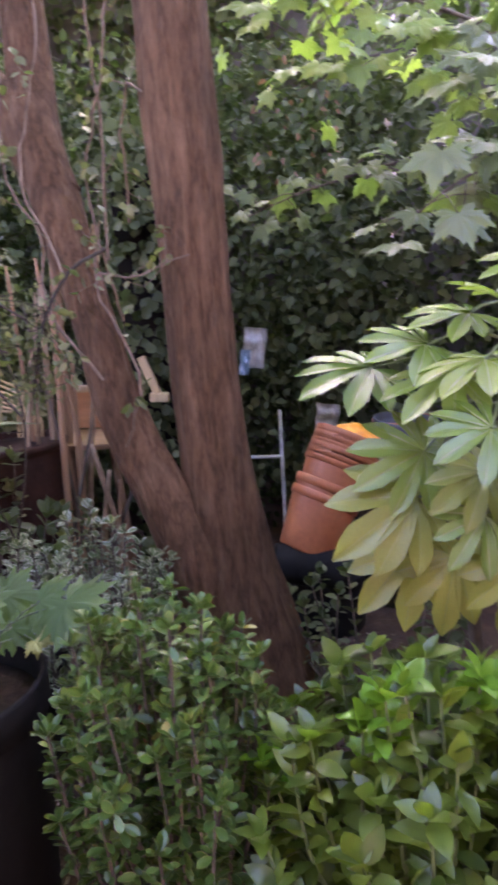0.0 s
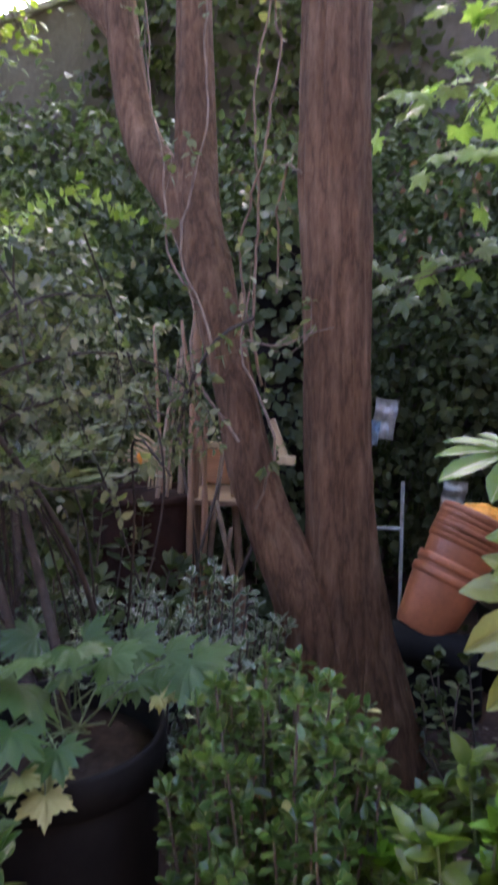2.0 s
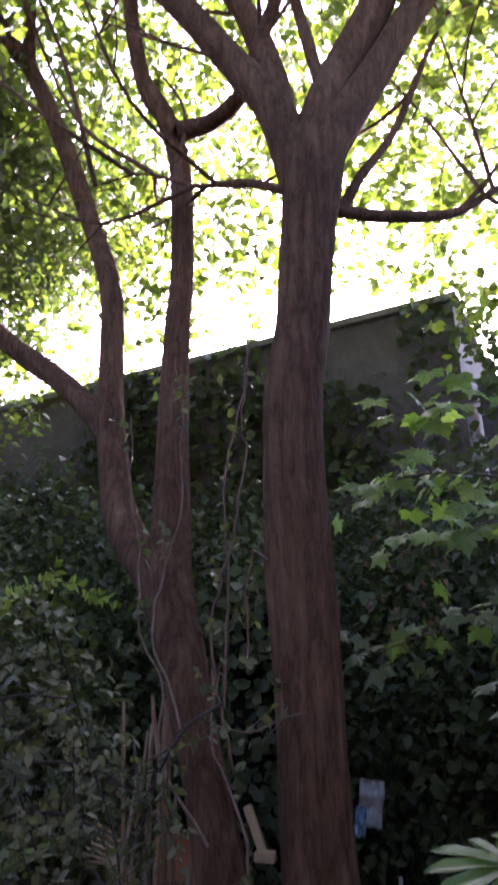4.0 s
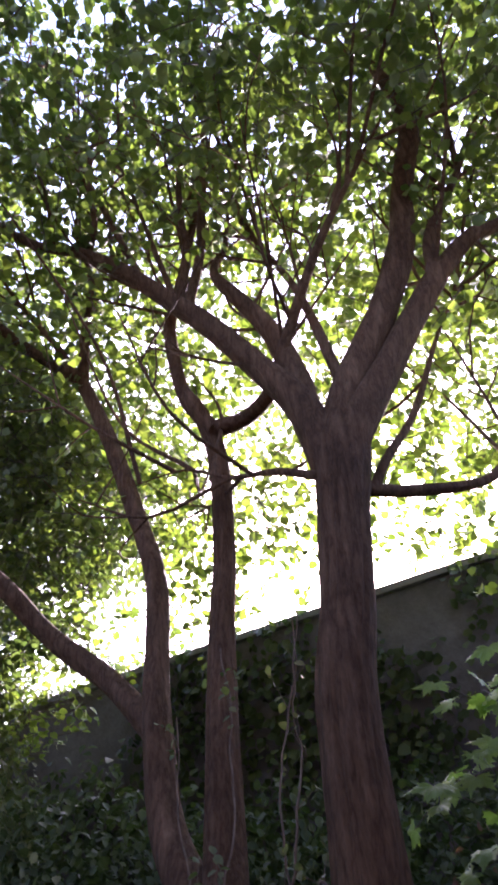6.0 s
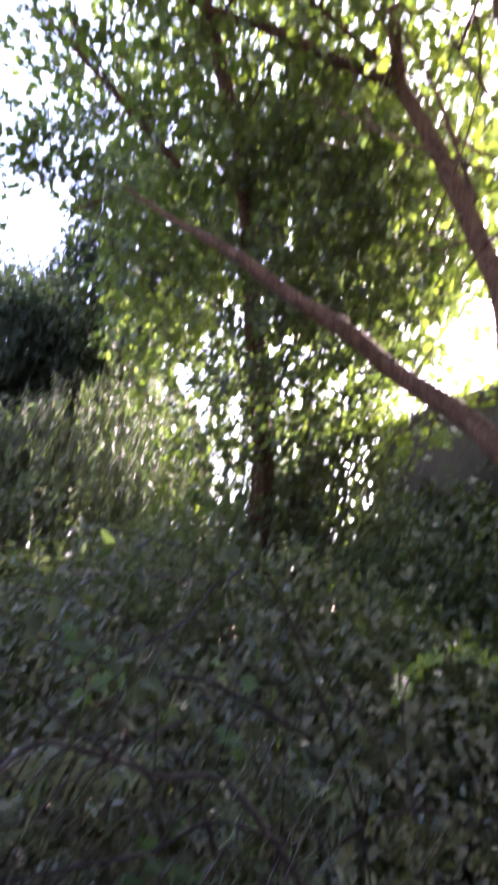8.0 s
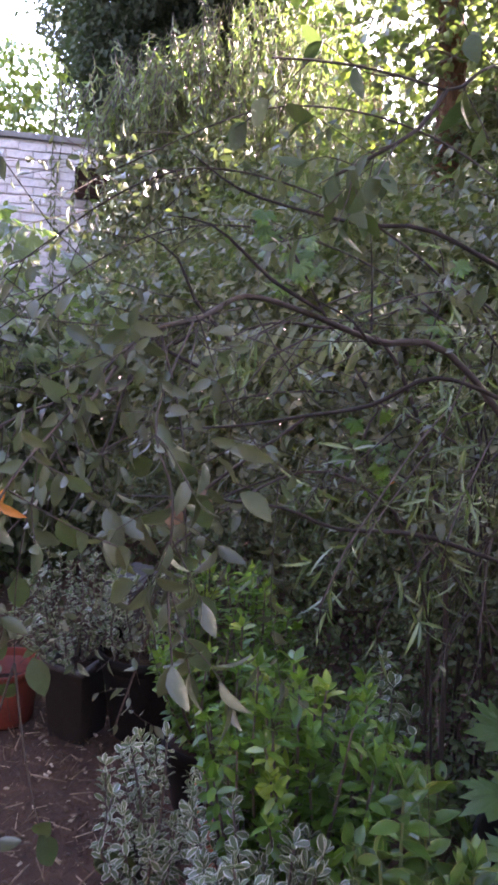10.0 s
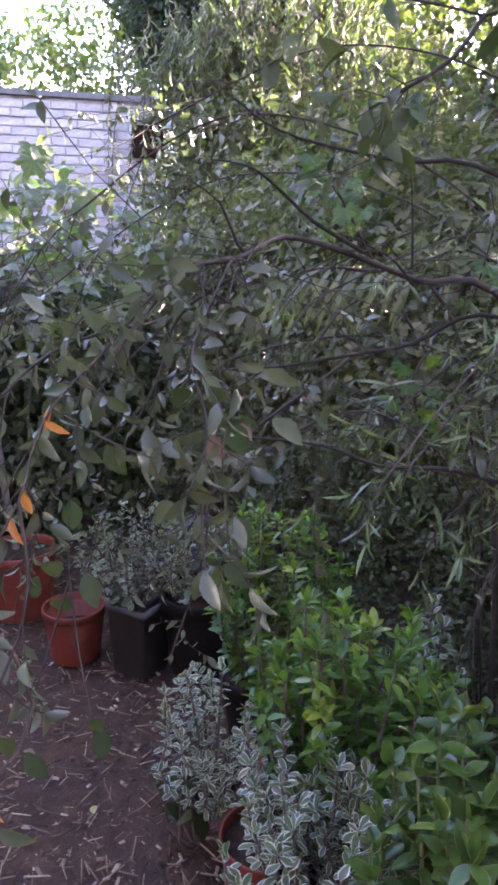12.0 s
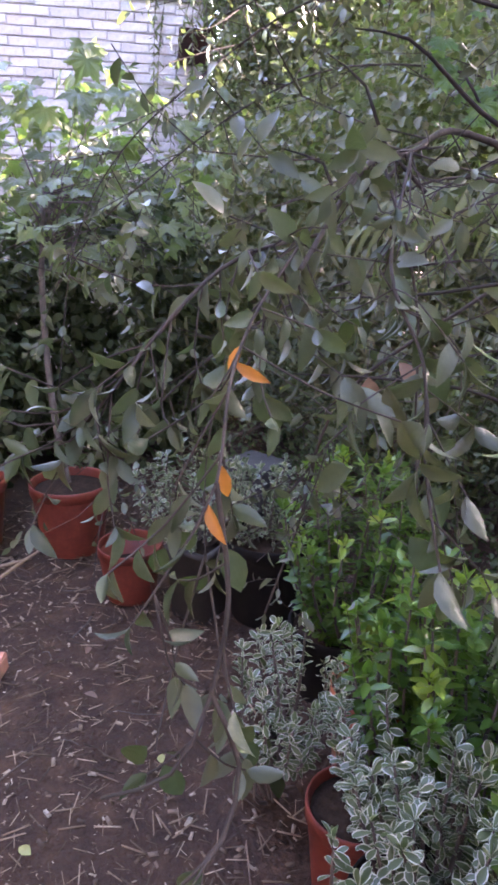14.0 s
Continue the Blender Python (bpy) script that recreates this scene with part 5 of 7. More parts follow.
# ---- large single leaves ----
def palmate(lobes, depth, wide, seed, droop=0.25, teeth=0.0, spread_deg=250):
    """A lobed leaf of radius 1 round its stalk's end: each lobe is a folded blade, the lobes joined near the middle."""
    g = np.random.default_rng(seed)
    V, Q = [], []
    ang = np.radians(np.linspace(-spread_deg / 2, spread_deg / 2, lobes)) + g.normal(size=lobes) * 0.04
    for i, a in enumerate(ang):
        L = (1 - 0.42 * abs(i - (lobes - 1) / 2) / ((lobes - 1) / 2) ) * g.uniform(0.92, 1.06)
        ys = np.array([0.0, 0.2, depth, 0.5 * (depth + 1), 0.86, 1.0]) * L
        w = wide * L * np.array([0.05, 0.5, 0.82, 1.0, 0.72, 0.06])
        if teeth:
            w = w * (1 + teeth * np.array([0, 0, -0.4, 0.5, -0.3, 0]))
        base = len(V)
        for y, ww in zip(ys, w):
            z = -droop * y * y + 0.004 * i
            for x, lift in ((-ww, 0.3), (-ww * 0.5, 0.12), (-0.006, 0), (0.006, 0), (ww * 0.5, 0.12), (ww, 0.3)):
                zz = z + lift * ww * 0.8 + g.normal() * 0.008
                V.append((math.sin(a) * y + math.cos(a) * x, math.cos(a) * y - math.sin(a) * x, zz))
        for r in range(5):
            for k in range(5):
                b = base + r * 6 + k
                Q.append((b, b + 1, b + 7, b + 6))
    return np.array(V, float), np.array(Q)


def maple_shape(seed, lobes=5, notch=0.6):
    """A flat lobed leaf with toothed outline, fanned from its stalk."""
    g = np.random.default_rng(seed)
    tips = np.radians(np.linspace(-115, 115, lobes))
    V, rim = [(0, 0, 0)], []
    for i, a in enumerate(tips):
        L = (1, 0.92, 0.62)[abs(i - lobes // 2)] * g.uniform(0.92, 1.05)
        for da, f in ((-0.3, 0.6), (-0.2, 0.78), (-0.13, 0.74), (0, 1.0), (0.13, 0.74), (0.2, 0.78), (0.3, 0.6)):
            rim.append((a + da, L * f))
        if i < lobes - 1:
            rim.append(((a + tips[i + 1]) / 2, notch * g.uniform(0.92, 1.08)))
    for a, r in rim:
        V.append((math.sin(a) * r * 0.55, math.cos(a) * r * 0.55 , 0.03 * g.normal() + 0.02))
    for a, r in rim:
        V.append((math.sin(a) * r, math.cos(a) * r, -0.16 * r * r + 0.035 * g.normal()))
    n = len(rim)
    Q = []
    for k in range(n - 1):
        Q.append((0, 0, 2 + k, 1 + k))
        Q.append((1 + k, 2 + k, 2 + k + n, 1 + k + n))
    return np.array(V, float), np.array(Q)


def shape_mesh(name, shape, mat, vein=None):
    v, q = shape
    me = bpy.data.meshes.new(name)
    me.from_pydata(v.tolist(), [], [tuple(dict.fromkeys(f)) for f in q.tolist()])
    me.materials.append(mat)
    if vein:
        me.materials.append(vein)
        me.polygons.foreach_set("material_index", [1 if k % 5 == 2 else 0 for k in range(len(me.polygons))])
    me.shade_smooth()
    return me


def leaf_parts(parent, meshes, spots, name="leaf", stalk=None, foot=None):
    """Single leaves as parts: spots of (place, way along, up, size, mesh index)."""
    for p, al, up, size, k in spots:
        R = frames(np.array([al], float), np.array([up], float))[0]
        ob = link(name, meshes[k], parent)
        ob.matrix_basis = Matrix.Translation(p) @ Matrix(R.tolist()).to_4x4() @ Matrix.Diagonal((size, size, size, 1))


# fatsia
fat = thing("fatsia", (0, 0, 0), "large-leaved fatsia with glossy green and yellowing palmate leaves", "shrub")
fat_mesh = [shape_mesh("fatsia_leaf", palmate(9, 0.42, 0.15, s, 0.2), FATSIA, VEIN) for s in (1, 2, 3)] + [shape_mesh("fatsia_leaf", palmate(9, 0.46, 0.175, s, 0.38), FATSIA_OLD, VEIN) for s in (4, 5)]
# two tiers: glossy leaves held level, yellowing ones hanging below; stalk end, tip, tier, kind of leaf
FAT = [
    ((0.24, 1.75, 1.18), (0.03, 1.6, 1.16), 0, 0), ((0.365, 1.7, 1.235), (0.19, 1.56, 1.235), 0, 1), ((0.41, 1.6, 1.175), (0.24, 1.45, 1.12), 0, 2),
    ((0.48, 1.75, 1.3), (0.29, 1.65, 1.3), 0, 1), ((0.515, 1.7, 1.345), (0.43, 1.58, 1.4), 0, 0), ((0.46, 1.55, 1.21), (0.31, 1.4, 1.18), 0, 2),
    ((0.62, 1.6, 1.36), (0.6, 1.42, 1.4), 0, 0), ((0.66, 1.8, 1.42), (0.5, 1.9, 1.45), 0, 1), ((0.75, 1.65, 1.3), (0.88, 1.5, 1.3), 0, 2), ((0.6, 1.45, 1.24), (0.6, 1.28, 1.2), 0, 1),
    ((0.31, 1.55, 0.905), (0.11, 1.43, 0.85), 1, 3), ((0.337, 1.6, 1.0), (0.15, 1.5, 0.955), 1, 2), ((0.448, 1.5, 0.97), (0.32, 1.4, 0.93), 1, 4),
    ((0.32, 1.58, 0.775), (0.16, 1.47, 0.66), 1, 4), ((0.385, 1.5, 0.78), (0.325, 1.42, 0.62), 1, 3), ((0.434, 1.45, 0.89), (0.34, 1.36, 0.79), 1, 0),
    ((0.43, 1.4, 1.09), (0.29, 1.3, 1.05), 1, 1), ((0.5, 1.42, 0.8), (0.45, 1.34, 0.65), 1, 3), ((0.56, 1.4, 0.95), (0.5, 1.27, 0.86), 1, 2), ((0.62, 1.5, 1.08), (0.62, 1.32, 1.0), 1, 1),
    ((0.7, 1.5, 0.9), (0.78, 1.36, 0.78), 1, 3), ((0.75, 1.6, 1.1), (0.9, 1.5, 1.03), 1, 0), ((0.6, 1.55, 0.7), (0.6, 1.44, 0.55), 1, 4), ((0.75, 1.9, 1.0), (0.95, 1.98, 0.9), 1, 2), ((0.6, 2.0, 1.15), (0.5, 2.18, 1.1), 0, 1), ((0.44, 1.85, 0.95), (0.3, 1.9, 0.86), 1, 0),
]
spots, stalks = [], []
for p, tip, low, kind in FAT:
    p, tip = np.array(p), np.array(tip)
    up = np.array([-0.05, -0.95, 0.75]) if low else np.array([-0.05, -0.42, 1.0])
    spots.append((p, tip - p, up + rng.normal(size=3) * 0.16, float(np.linalg.norm(tip - p)) * (0.9 if low else 0.86), kind))
    s0 = np.array([0.62, 1.76, min(1.25, max(0.5, p[2] + (0.12 if low else -0.04)))])
    stalks.append(smooth_path([(*s0, 0.005), (*((s0 + p) / 2 + np.array([0, 0, 0.05])), 0.004), (*p, 0.003)], 0.06))
leaf_parts(fat, fat_mesh, spots)
each_tube("leaf_stalk", stalks, GREEN_STEM, fat, "", 6, 0)
each_tube("stem", [smooth_path([(0.62 + dx, 1.78 + dy, -0.02, 0.022), (0.6 + dx * 2, 1.76 + dy, 0.6, 0.018), (0.6 + dx * 2.5, 1.75 + dy, 1.28 - abs(dx) * 2, 0.01)], 0.08) for dx, dy in ((0, 0), (0.05, 0.05), (-0.05, 0.03))], TWIG, fat, "", 8)

# sycamore sprays
syc = thing("sycamore_sapling", (0, 0, 0), "sycamore sapling with broad light green lobed leaves reaching past the trunk", "tree")
syc_mesh = [shape_mesh("sycamore_leaf", maple_shape(s), MAPLE) for s in (11, 12, 13)] + [shape_mesh("sycamore_leaf", maple_shape(s), SHADED_MAPLE) for s in (14, 15, 16)]
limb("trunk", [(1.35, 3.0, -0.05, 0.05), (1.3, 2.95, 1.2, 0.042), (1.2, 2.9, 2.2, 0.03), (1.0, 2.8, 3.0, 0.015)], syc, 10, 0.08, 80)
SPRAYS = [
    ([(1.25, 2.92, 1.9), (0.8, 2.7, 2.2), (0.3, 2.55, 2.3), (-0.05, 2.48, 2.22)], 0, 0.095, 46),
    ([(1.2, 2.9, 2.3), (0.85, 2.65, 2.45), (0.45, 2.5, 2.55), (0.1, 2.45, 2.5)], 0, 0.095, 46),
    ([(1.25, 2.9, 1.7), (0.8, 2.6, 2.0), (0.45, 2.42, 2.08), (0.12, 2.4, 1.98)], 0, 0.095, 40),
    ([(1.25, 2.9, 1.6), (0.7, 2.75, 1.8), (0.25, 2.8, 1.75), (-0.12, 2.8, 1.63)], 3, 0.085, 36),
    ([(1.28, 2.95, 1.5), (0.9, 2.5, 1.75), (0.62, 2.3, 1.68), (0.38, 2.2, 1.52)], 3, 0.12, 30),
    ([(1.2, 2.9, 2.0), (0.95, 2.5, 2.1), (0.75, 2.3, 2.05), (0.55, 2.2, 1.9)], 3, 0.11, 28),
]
spots, sp = [], []
for pts, first_mesh, size, n in SPRAYS:
    path = smooth_path([(*p, 0.011 - 0.003 * i) for i, p in enumerate(pts)], 0.05)
    sp.append(path)
    for k in range(n):
        i = int((0.25 + 0.75 * (k + rng.random()) / n) * (len(path) - 1))
        d = unit(rng.normal(size=3) * np.array([1, 1, 0.5]) + np.array([-0.3, -0.3, -0.1]))
        p = path[i, :3] + d * rng.uniform(0.05, 0.2)
        sp.append(smooth_path([(*path[i, :3], 0.0025), (*((path[i, :3] + p) / 2 + np.array([0, 0, 0.01])), 0.002), (*p, 0.0018)], 0.05))
        spots.append((p, np.array([d[0], d[1], -0.55]) + rng.normal(size=3) * 0.25, np.array([0, -0.55, 1.0]) + rng.normal(size=3) * 0.35, size * rng.uniform(0.7, 1.2), first_mesh + rng.integers(0, 3)))
leaf_parts(syc, syc_mesh, spots)
tagged(tubes("branch_growth", sp, TWIG, syc), "", "", "", "stuff")
dry = spread(36)
leaves("dead_leaves", full_leaf(0.3, 0.1, 0.4), np.array([0.12, 2.75, 1.95]) + dry * np.array([0.16, 0.1, 0.2]), dry - np.array([0, 0, 0.8]), spread(36), rng.uniform(0.02, 0.034, 36), [DRY_LEAF], syc, "withered brown leaves")

# ---- plants in the foreground ----
pot("terracotta_pot", (-0.235, 1.2, 0), 0.135, 0.2, TERRACOTTA, "terracotta-coloured pot hidden under a green euonymus", "", 0.9)
bush("euonymus_bush", (-0.245, 1.22, 0.06), 0.235, 0.82, 118, None, 0.036, 0.018, [EUONYMUS, EUO_EDGE], "bushy green euonymus with faint yellow leaf margins in a pot", TWIG, 0.14, 0.235, extra=(YELLOWED, 0.006, "yellowed leaves"), start=0.05, blunt=True, rosette=9, tilt=0.7)
pot("black_pot", (0.25, 1.12, 0), 0.18, 0.28, BLACK_POT, "black plastic pot under a bright green shrub", "", 0.9)
bush("bright_green_shrub", (0.24, 1.12, 0.12), 0.33, 0.62, 62, None, 0.06, 0.032, [BRIGHT, BRIGHT], "bright green broad-leaved evergreen shrub with glossy leaves", GREEN_STEM, 0.0, 0.28, droop=0.3, tilt=0.65, start=0.05, blunt=False, tips=(FRESH_TIP, 11, 0.06, "fresh light green young leaves"))
bush("euonymus_bush", (0.02, 1.3, 0.0), 0.2, 0.42, 40, None, 0.036, 0.022, [EUONYMUS, EUO_EDGE], "low dark green euonymus filling the gap between the pots", TWIG, 0.1, 0.28, start=0.0, blunt=False)
bush("bright_green_shrub", (0.52, 1.16, 0.14), 0.2, 0.66, 24, None, 0.062, 0.036, [BRIGHT, BRIGHT], "bright green glossy shrub shoots under the fatsia leaves", TWIG, 0.0, 0.28, droop=0.3, tilt=0.65, start=0.05, blunt=False, tips=(FRESH_TIP, 9, 0.06, "fresh light green young leaves"))
pot("red_pot", (0.52, 1.4, 0), 0.16, 0.46, RED_POT, "red-brown plastic pot beneath the fatsia leaves", "", 0.9)
pot("red_pot", (0.5, 1.05, 0), 0.13, 0.36, RED_POT, "red-brown plastic pot behind the bright shrub", "", 0.9)
pot("terracotta_pot", (-0.52, 1.95, 0), 0.15, 0.27, TERRACOTTA, "terracotta-coloured pot beside the trunk holding variegated euonymus", "", 0.9)
bush("variegated_shrub", (-0.55, 1.88, 0.2), 0.25, 0.6, 42, None, 0.032, 0.018, [SILVER, CREAM], "white-edged variegated euonymus beside the tree trunk", TWIG, 0.26, 0.27, "variegated shrubs by the tree", start=0.05)
pot("black_pot", (-0.85, 1.88, 0), 0.19, 0.4, BLACK_POT, "black plastic pot holding a variegated shrub", "", 0.9)
bush("variegated_shrub", (-0.85, 1.86, 0.34), 0.32, 0.42, 36, None, 0.032, 0.018, [SILVER, CREAM], "white-edged variegated euonymus behind the black tub", TWIG, 0.22, 0.27, "variegated shrubs by the tree", start=0.1)
bush("laurel_seedlings", (-1.15, 2.1, 0.0), 0.45, 0.95, 26, None, 0.075, 0.05, [IVY, IVY], "dark glossy laurel-like shrub in the shade", TWIG, 0.0, 0.26)
bush("laurel_seedlings", (-0.85, 2.35, 0.0), 0.2, 0.95, 8, None, 0.06, 0.05, [HEDGE, HEDGE], "young glossy evergreen shoots under the canes", TWIG, 0.0, 0.26)
bush("laurel_seedlings", (0.25, 2.1, 0.0), 0.35, 0.5, 22, None, 0.045, 0.04, [IVY, IVY], "low dark ivy-like seedlings under the pot stack", TWIG, 0.0, 0.34)

# black tub with a broad lobed plant
pot("black_tub", (-0.77, 1.36, 0), 0.235, 0.6, BLACK_POT, "large black plastic tub with a broad-leaved plant", "", 0.87, (0, 0), "tub", 0.85)
lob = thing("lobed_leaf_plant", (0, 0, 0), "broad-leaved plant with lobed green leaves and straggling yellow stalks", "plant")
lob_mesh = [shape_mesh("lobed_leaf", maple_shape(s, 5, 0.76), LOBED) for s in (21, 22, 23)] + [shape_mesh("yellowed_leaf", maple_shape(24, 5, 0.66), YELLOWED)]
spots, sp = [], []
SP = [(-0.80, 1.24, 0.75, 0.12, 0), (-0.67, 1.14, 0.68, 0.075, 1), (-0.75, 1.45, 0.76, 0.085, 2), (-0.66, 1.53, 0.72, 0.08, 0), (-0.75, 1.12, 0.72, 0.1, 1), (-0.47, 1.39, 0.76, 0.11, 2), (-0.54, 1.42, 0.75, 0.085, 0), (-0.87, 1.45, 0.76, 0.1, 1), (-0.70, 1.48, 0.65, 0.07, 2), (-0.67, 1.09, 0.62, 0.06, 3), (-0.72, 1.09, 0.65, 0.06, 3), (-0.54, 1.39, 0.69, 0.05, 3), (-0.53, 1.34, 0.7, 0.034, 3), (-0.73, 1.33, 0.74, 0.08, 1), (-0.76, 1.24, 0.81, 0.085, 0), (-0.68, 1.26, 0.83, 0.08, 2), (-0.81, 1.2, 0.67, 0.08, 1), (-0.62, 1.3, 0.8, 0.075, 0), (-0.83, 1.16, 0.57, 0.07, 2), (-0.88, 1.2, 0.74, 0.085, 0), (-0.95, 1.3, 0.8, 0.09, 1), (-0.7, 1.17, 0.62, 0.055, 3), (-0.6, 1.4, 0.7, 0.06, 2)]
for x, y, z, s, k in SP:
    p = np.array([x, y, z])
    b = np.array([-0.77, 1.37, 0.58]) + rng.normal(size=3) * np.array([0.06, 0.06, 0])
    sp.append(smooth_path([(*b, 0.003), (*((b + p) / 2 + np.array([0, 0, 0.04])), 0.002), (*p, 0.0016)], 0.04))
    spots.append((p, unit(p - b) * 0.8 + np.array([0.2, -0.6, -0.5]), np.array([0, -0.7, 1.0]) + rng.normal(size=3) * 0.2, s * 1.25, k))
leaf_parts(lob, lob_mesh, spots)
each_tube("leaf_stalk", sp, GREEN_STEM, lob, "", 6, 0)
each_tube("woody_stem", [smooth_path([(-0.77 + a, 1.37 + b, 0.5, 0.03), (-0.78 + a * 1.5, 1.38 + b, 0.64, 0.022), (-0.8 + a * 2, 1.42 + b, 0.72, 0.014), (-0.9 + a * 2.4, 1.5 + b, 0.98, 0.01), (-0.97 + a * 2.6, 1.55 + b, 1.15, 0.007)], 0.03) for a, b in ((0, 0), (-0.06, 0.03))], DARK_TWIG, lob, "", 8)

# ---- arching shrub between path and hedge ----
def open_to(at, points, near, reach):
    """False for leaves close to the given points or hanging just before them on the path's side."""
    ok = np.ones(len(at), bool)
    for s in np.arange(0, reach + 0.01, 0.07):
        c = np.asarray(points) + np.array([0.84, -0.54, 0.0]) * s
        ok &= np.min(np.linalg.norm(at[:, None] - c[None], axis=-1), axis=1) > near
    return ok


arch = thing("arching_shrub", (0, 0, 0), "loose arching shrub with grey-green oval leaves and a few orange ones", "shrub")
ARCH = [
    [(-0.75, 1.75, 0.0), (-0.8, 1.55, 0.9), (-1.04, 1.20, 1.54), (-1.13, 1.01, 1.61), (-1.15, 0.85, 1.66), (-1.15, 0.73, 1.68), (-1.04, 0.58, 1.64), (-0.94, 0.45, 1.62), (-0.84, 0.32, 1.53)],
    [(-0.78, 1.78, 0.0), (-0.95, 1.6, 1.1), (-1.25, 1.3, 1.75), (-1.6, 0.95, 1.95), (-1.85, 0.6, 1.8), (-1.9, 0.4, 1.5), (-1.85, 0.3, 1.2)],
    [(-0.8, 1.8, 0.0), (-0.95, 1.6, 1.0), (-1.3, 1.25, 1.45), (-1.6, 0.85, 1.45), (-1.75, 0.5, 1.2), (-1.72, 0.35, 0.9)],
    [(-0.8, 1.76, 0.0), (-1.1, 1.7, 1.2), (-1.5, 1.4, 1.75), (-1.9, 1.0, 1.85), (-2.2, 0.6, 1.6), (-2.3, 0.4, 1.3)],
    [(-0.75, 1.8, 0.0), (-0.9, 1.75, 1.3), (-1.2, 1.5, 1.95), (-1.6, 1.15, 2.15), (-2.0, 0.8, 2.0)],
    [(-0.72, 1.75, 0.0), (-0.7, 1.6, 0.9), (-0.62, 1.45, 1.25), (-0.55, 1.36, 1.18)],
    [(-0.74, 1.78, 0.0), (-0.85, 1.7, 0.95), (-0.95, 1.5, 1.3), (-0.98, 1.3, 1.22), (-0.95, 1.15, 1.05)],
    [(-0.7, 1.8, 0.0), (-0.65, 1.8, 1.0), (-0.7, 1.75, 1.45), (-0.8, 1.6, 1.7)],
    [(-0.82, 1.82, 0.0), (-1.15, 1.75, 0.9), (-1.55, 1.5, 1.2), (-1.85, 1.2, 1.15), (-2.0, 1.0, 0.95)],
    [(-1.25, 0.95, 1.45), (-1.4, 0.75, 1.2), (-1.47, 0.67, 0.95), (-1.485, 0.66, 0.77)],
    [(-0.8, 1.74, 0.0), (-0.95, 1.4, 0.9), (-1.15, 1.0, 1.35), (-1.25, 0.7, 1.25), (-1.3, 0.58, 1.1)],
]
paths = [smooth_path([(*(np.array(p) + rng.normal(size=3) * (0.0 if b is ARCH[0] else 0.02) * min(i, 1) + np.array([rng.uniform(-0.45, 0.1), rng.uniform(0.0, 0.4), 0]) * (p[2] < 0.01)), (0.0085 - 0.0008 * i if b is ARCH[0] else 0.0036 - 0.0004 * i)) for i, p in enumerate(b)], 0.04) for b in ARCH]
arch_line = paths[0][(paths[0][:, 1] < 1.05) & (paths[0][:, 1] > 0.52), :3]
side_shoots = [p for k, b in enumerate(paths) for p in offshoots(b, 5 if k == 9 else 70, 0.08 if k == 9 else 0.36, 0.0013, -0.05, 0.3) if (p[0, 2] > 1.0 or p[0, 1] < 1.1) and p[-1, 2] < min(p[0, 2] + 0.18, 2.12) and not (p[-1, 0] > -0.78 and p[-1, 1] > 1.0) and not (p[0, 0] > -1.0 and p[0, 1] < 0.74)]
each_tube("branch", paths, DARK_TWIG, arch, "", 8)
tagged(tubes("side_growth", side_shoots, DARK_TWIG, arch), "", "", "", "stuff")
at, al, up = clothed(paths, 0.05, 0.4, 1, 0.85, 0.3, 2)
at2, al2, up2 = clothed(side_shoots, 0.017, 0.1, 1, 0.8, 0.3, 2)
at, al, up = np.vstack([at, at2]), np.vstack([al, al2]) - np.array([0, 0, 0.35]), np.vstack([up, up2])
keep = (at[:, 2] > 1.1 + 0.12 * rng.random(len(at))) | (at[:, 1] < 0.8)
keep &= np.array([noise.noise(Vector(p) * 5.5) + 0.6 * noise.noise(Vector(p) * 13) for p in at]) > -0.16
at, al, up = at[keep], al[keep], up[keep]
far = (at[:, 0] < -0.64) & ((at[:, 2] > 0.95) | (rng.random(len(at)) < 0.25) | (np.hypot(at[:, 0] + 1.475, at[:, 1] - 0.67) < 0.09))
at, al, up = at[far], al[far], up[far]
pick = rng.random(len(at)) < 0.0015
clear = open_to(at, arch_line, 0.045, 0.3) & open_to(at, np.array([(-1.5, 1.06, 1.57), (-1.56, 1.0, 1.52)]), 0.085, 0.9)
at, al, up, pick = at[clear], al[clear], up[clear], pick[clear]
size = 0.011 + 0.026 * rng.random(len(at)) ** 1.4
size[pick] = np.minimum(size[pick], 0.032)
leaves("foliage", full_leaf(0.23, 0.08, 0.25), at[~pick], al[~pick], up[~pick], size[~pick] * 1.12, [ARCHING], arch)
leaves("orange_leaves", full_leaf(0.2, 0.12, 0.25), at[pick], al[pick] - np.array([0, 0, 0.5]), up[pick], size[pick], [ORANGE_LEAF], arch, "withering orange leaves")

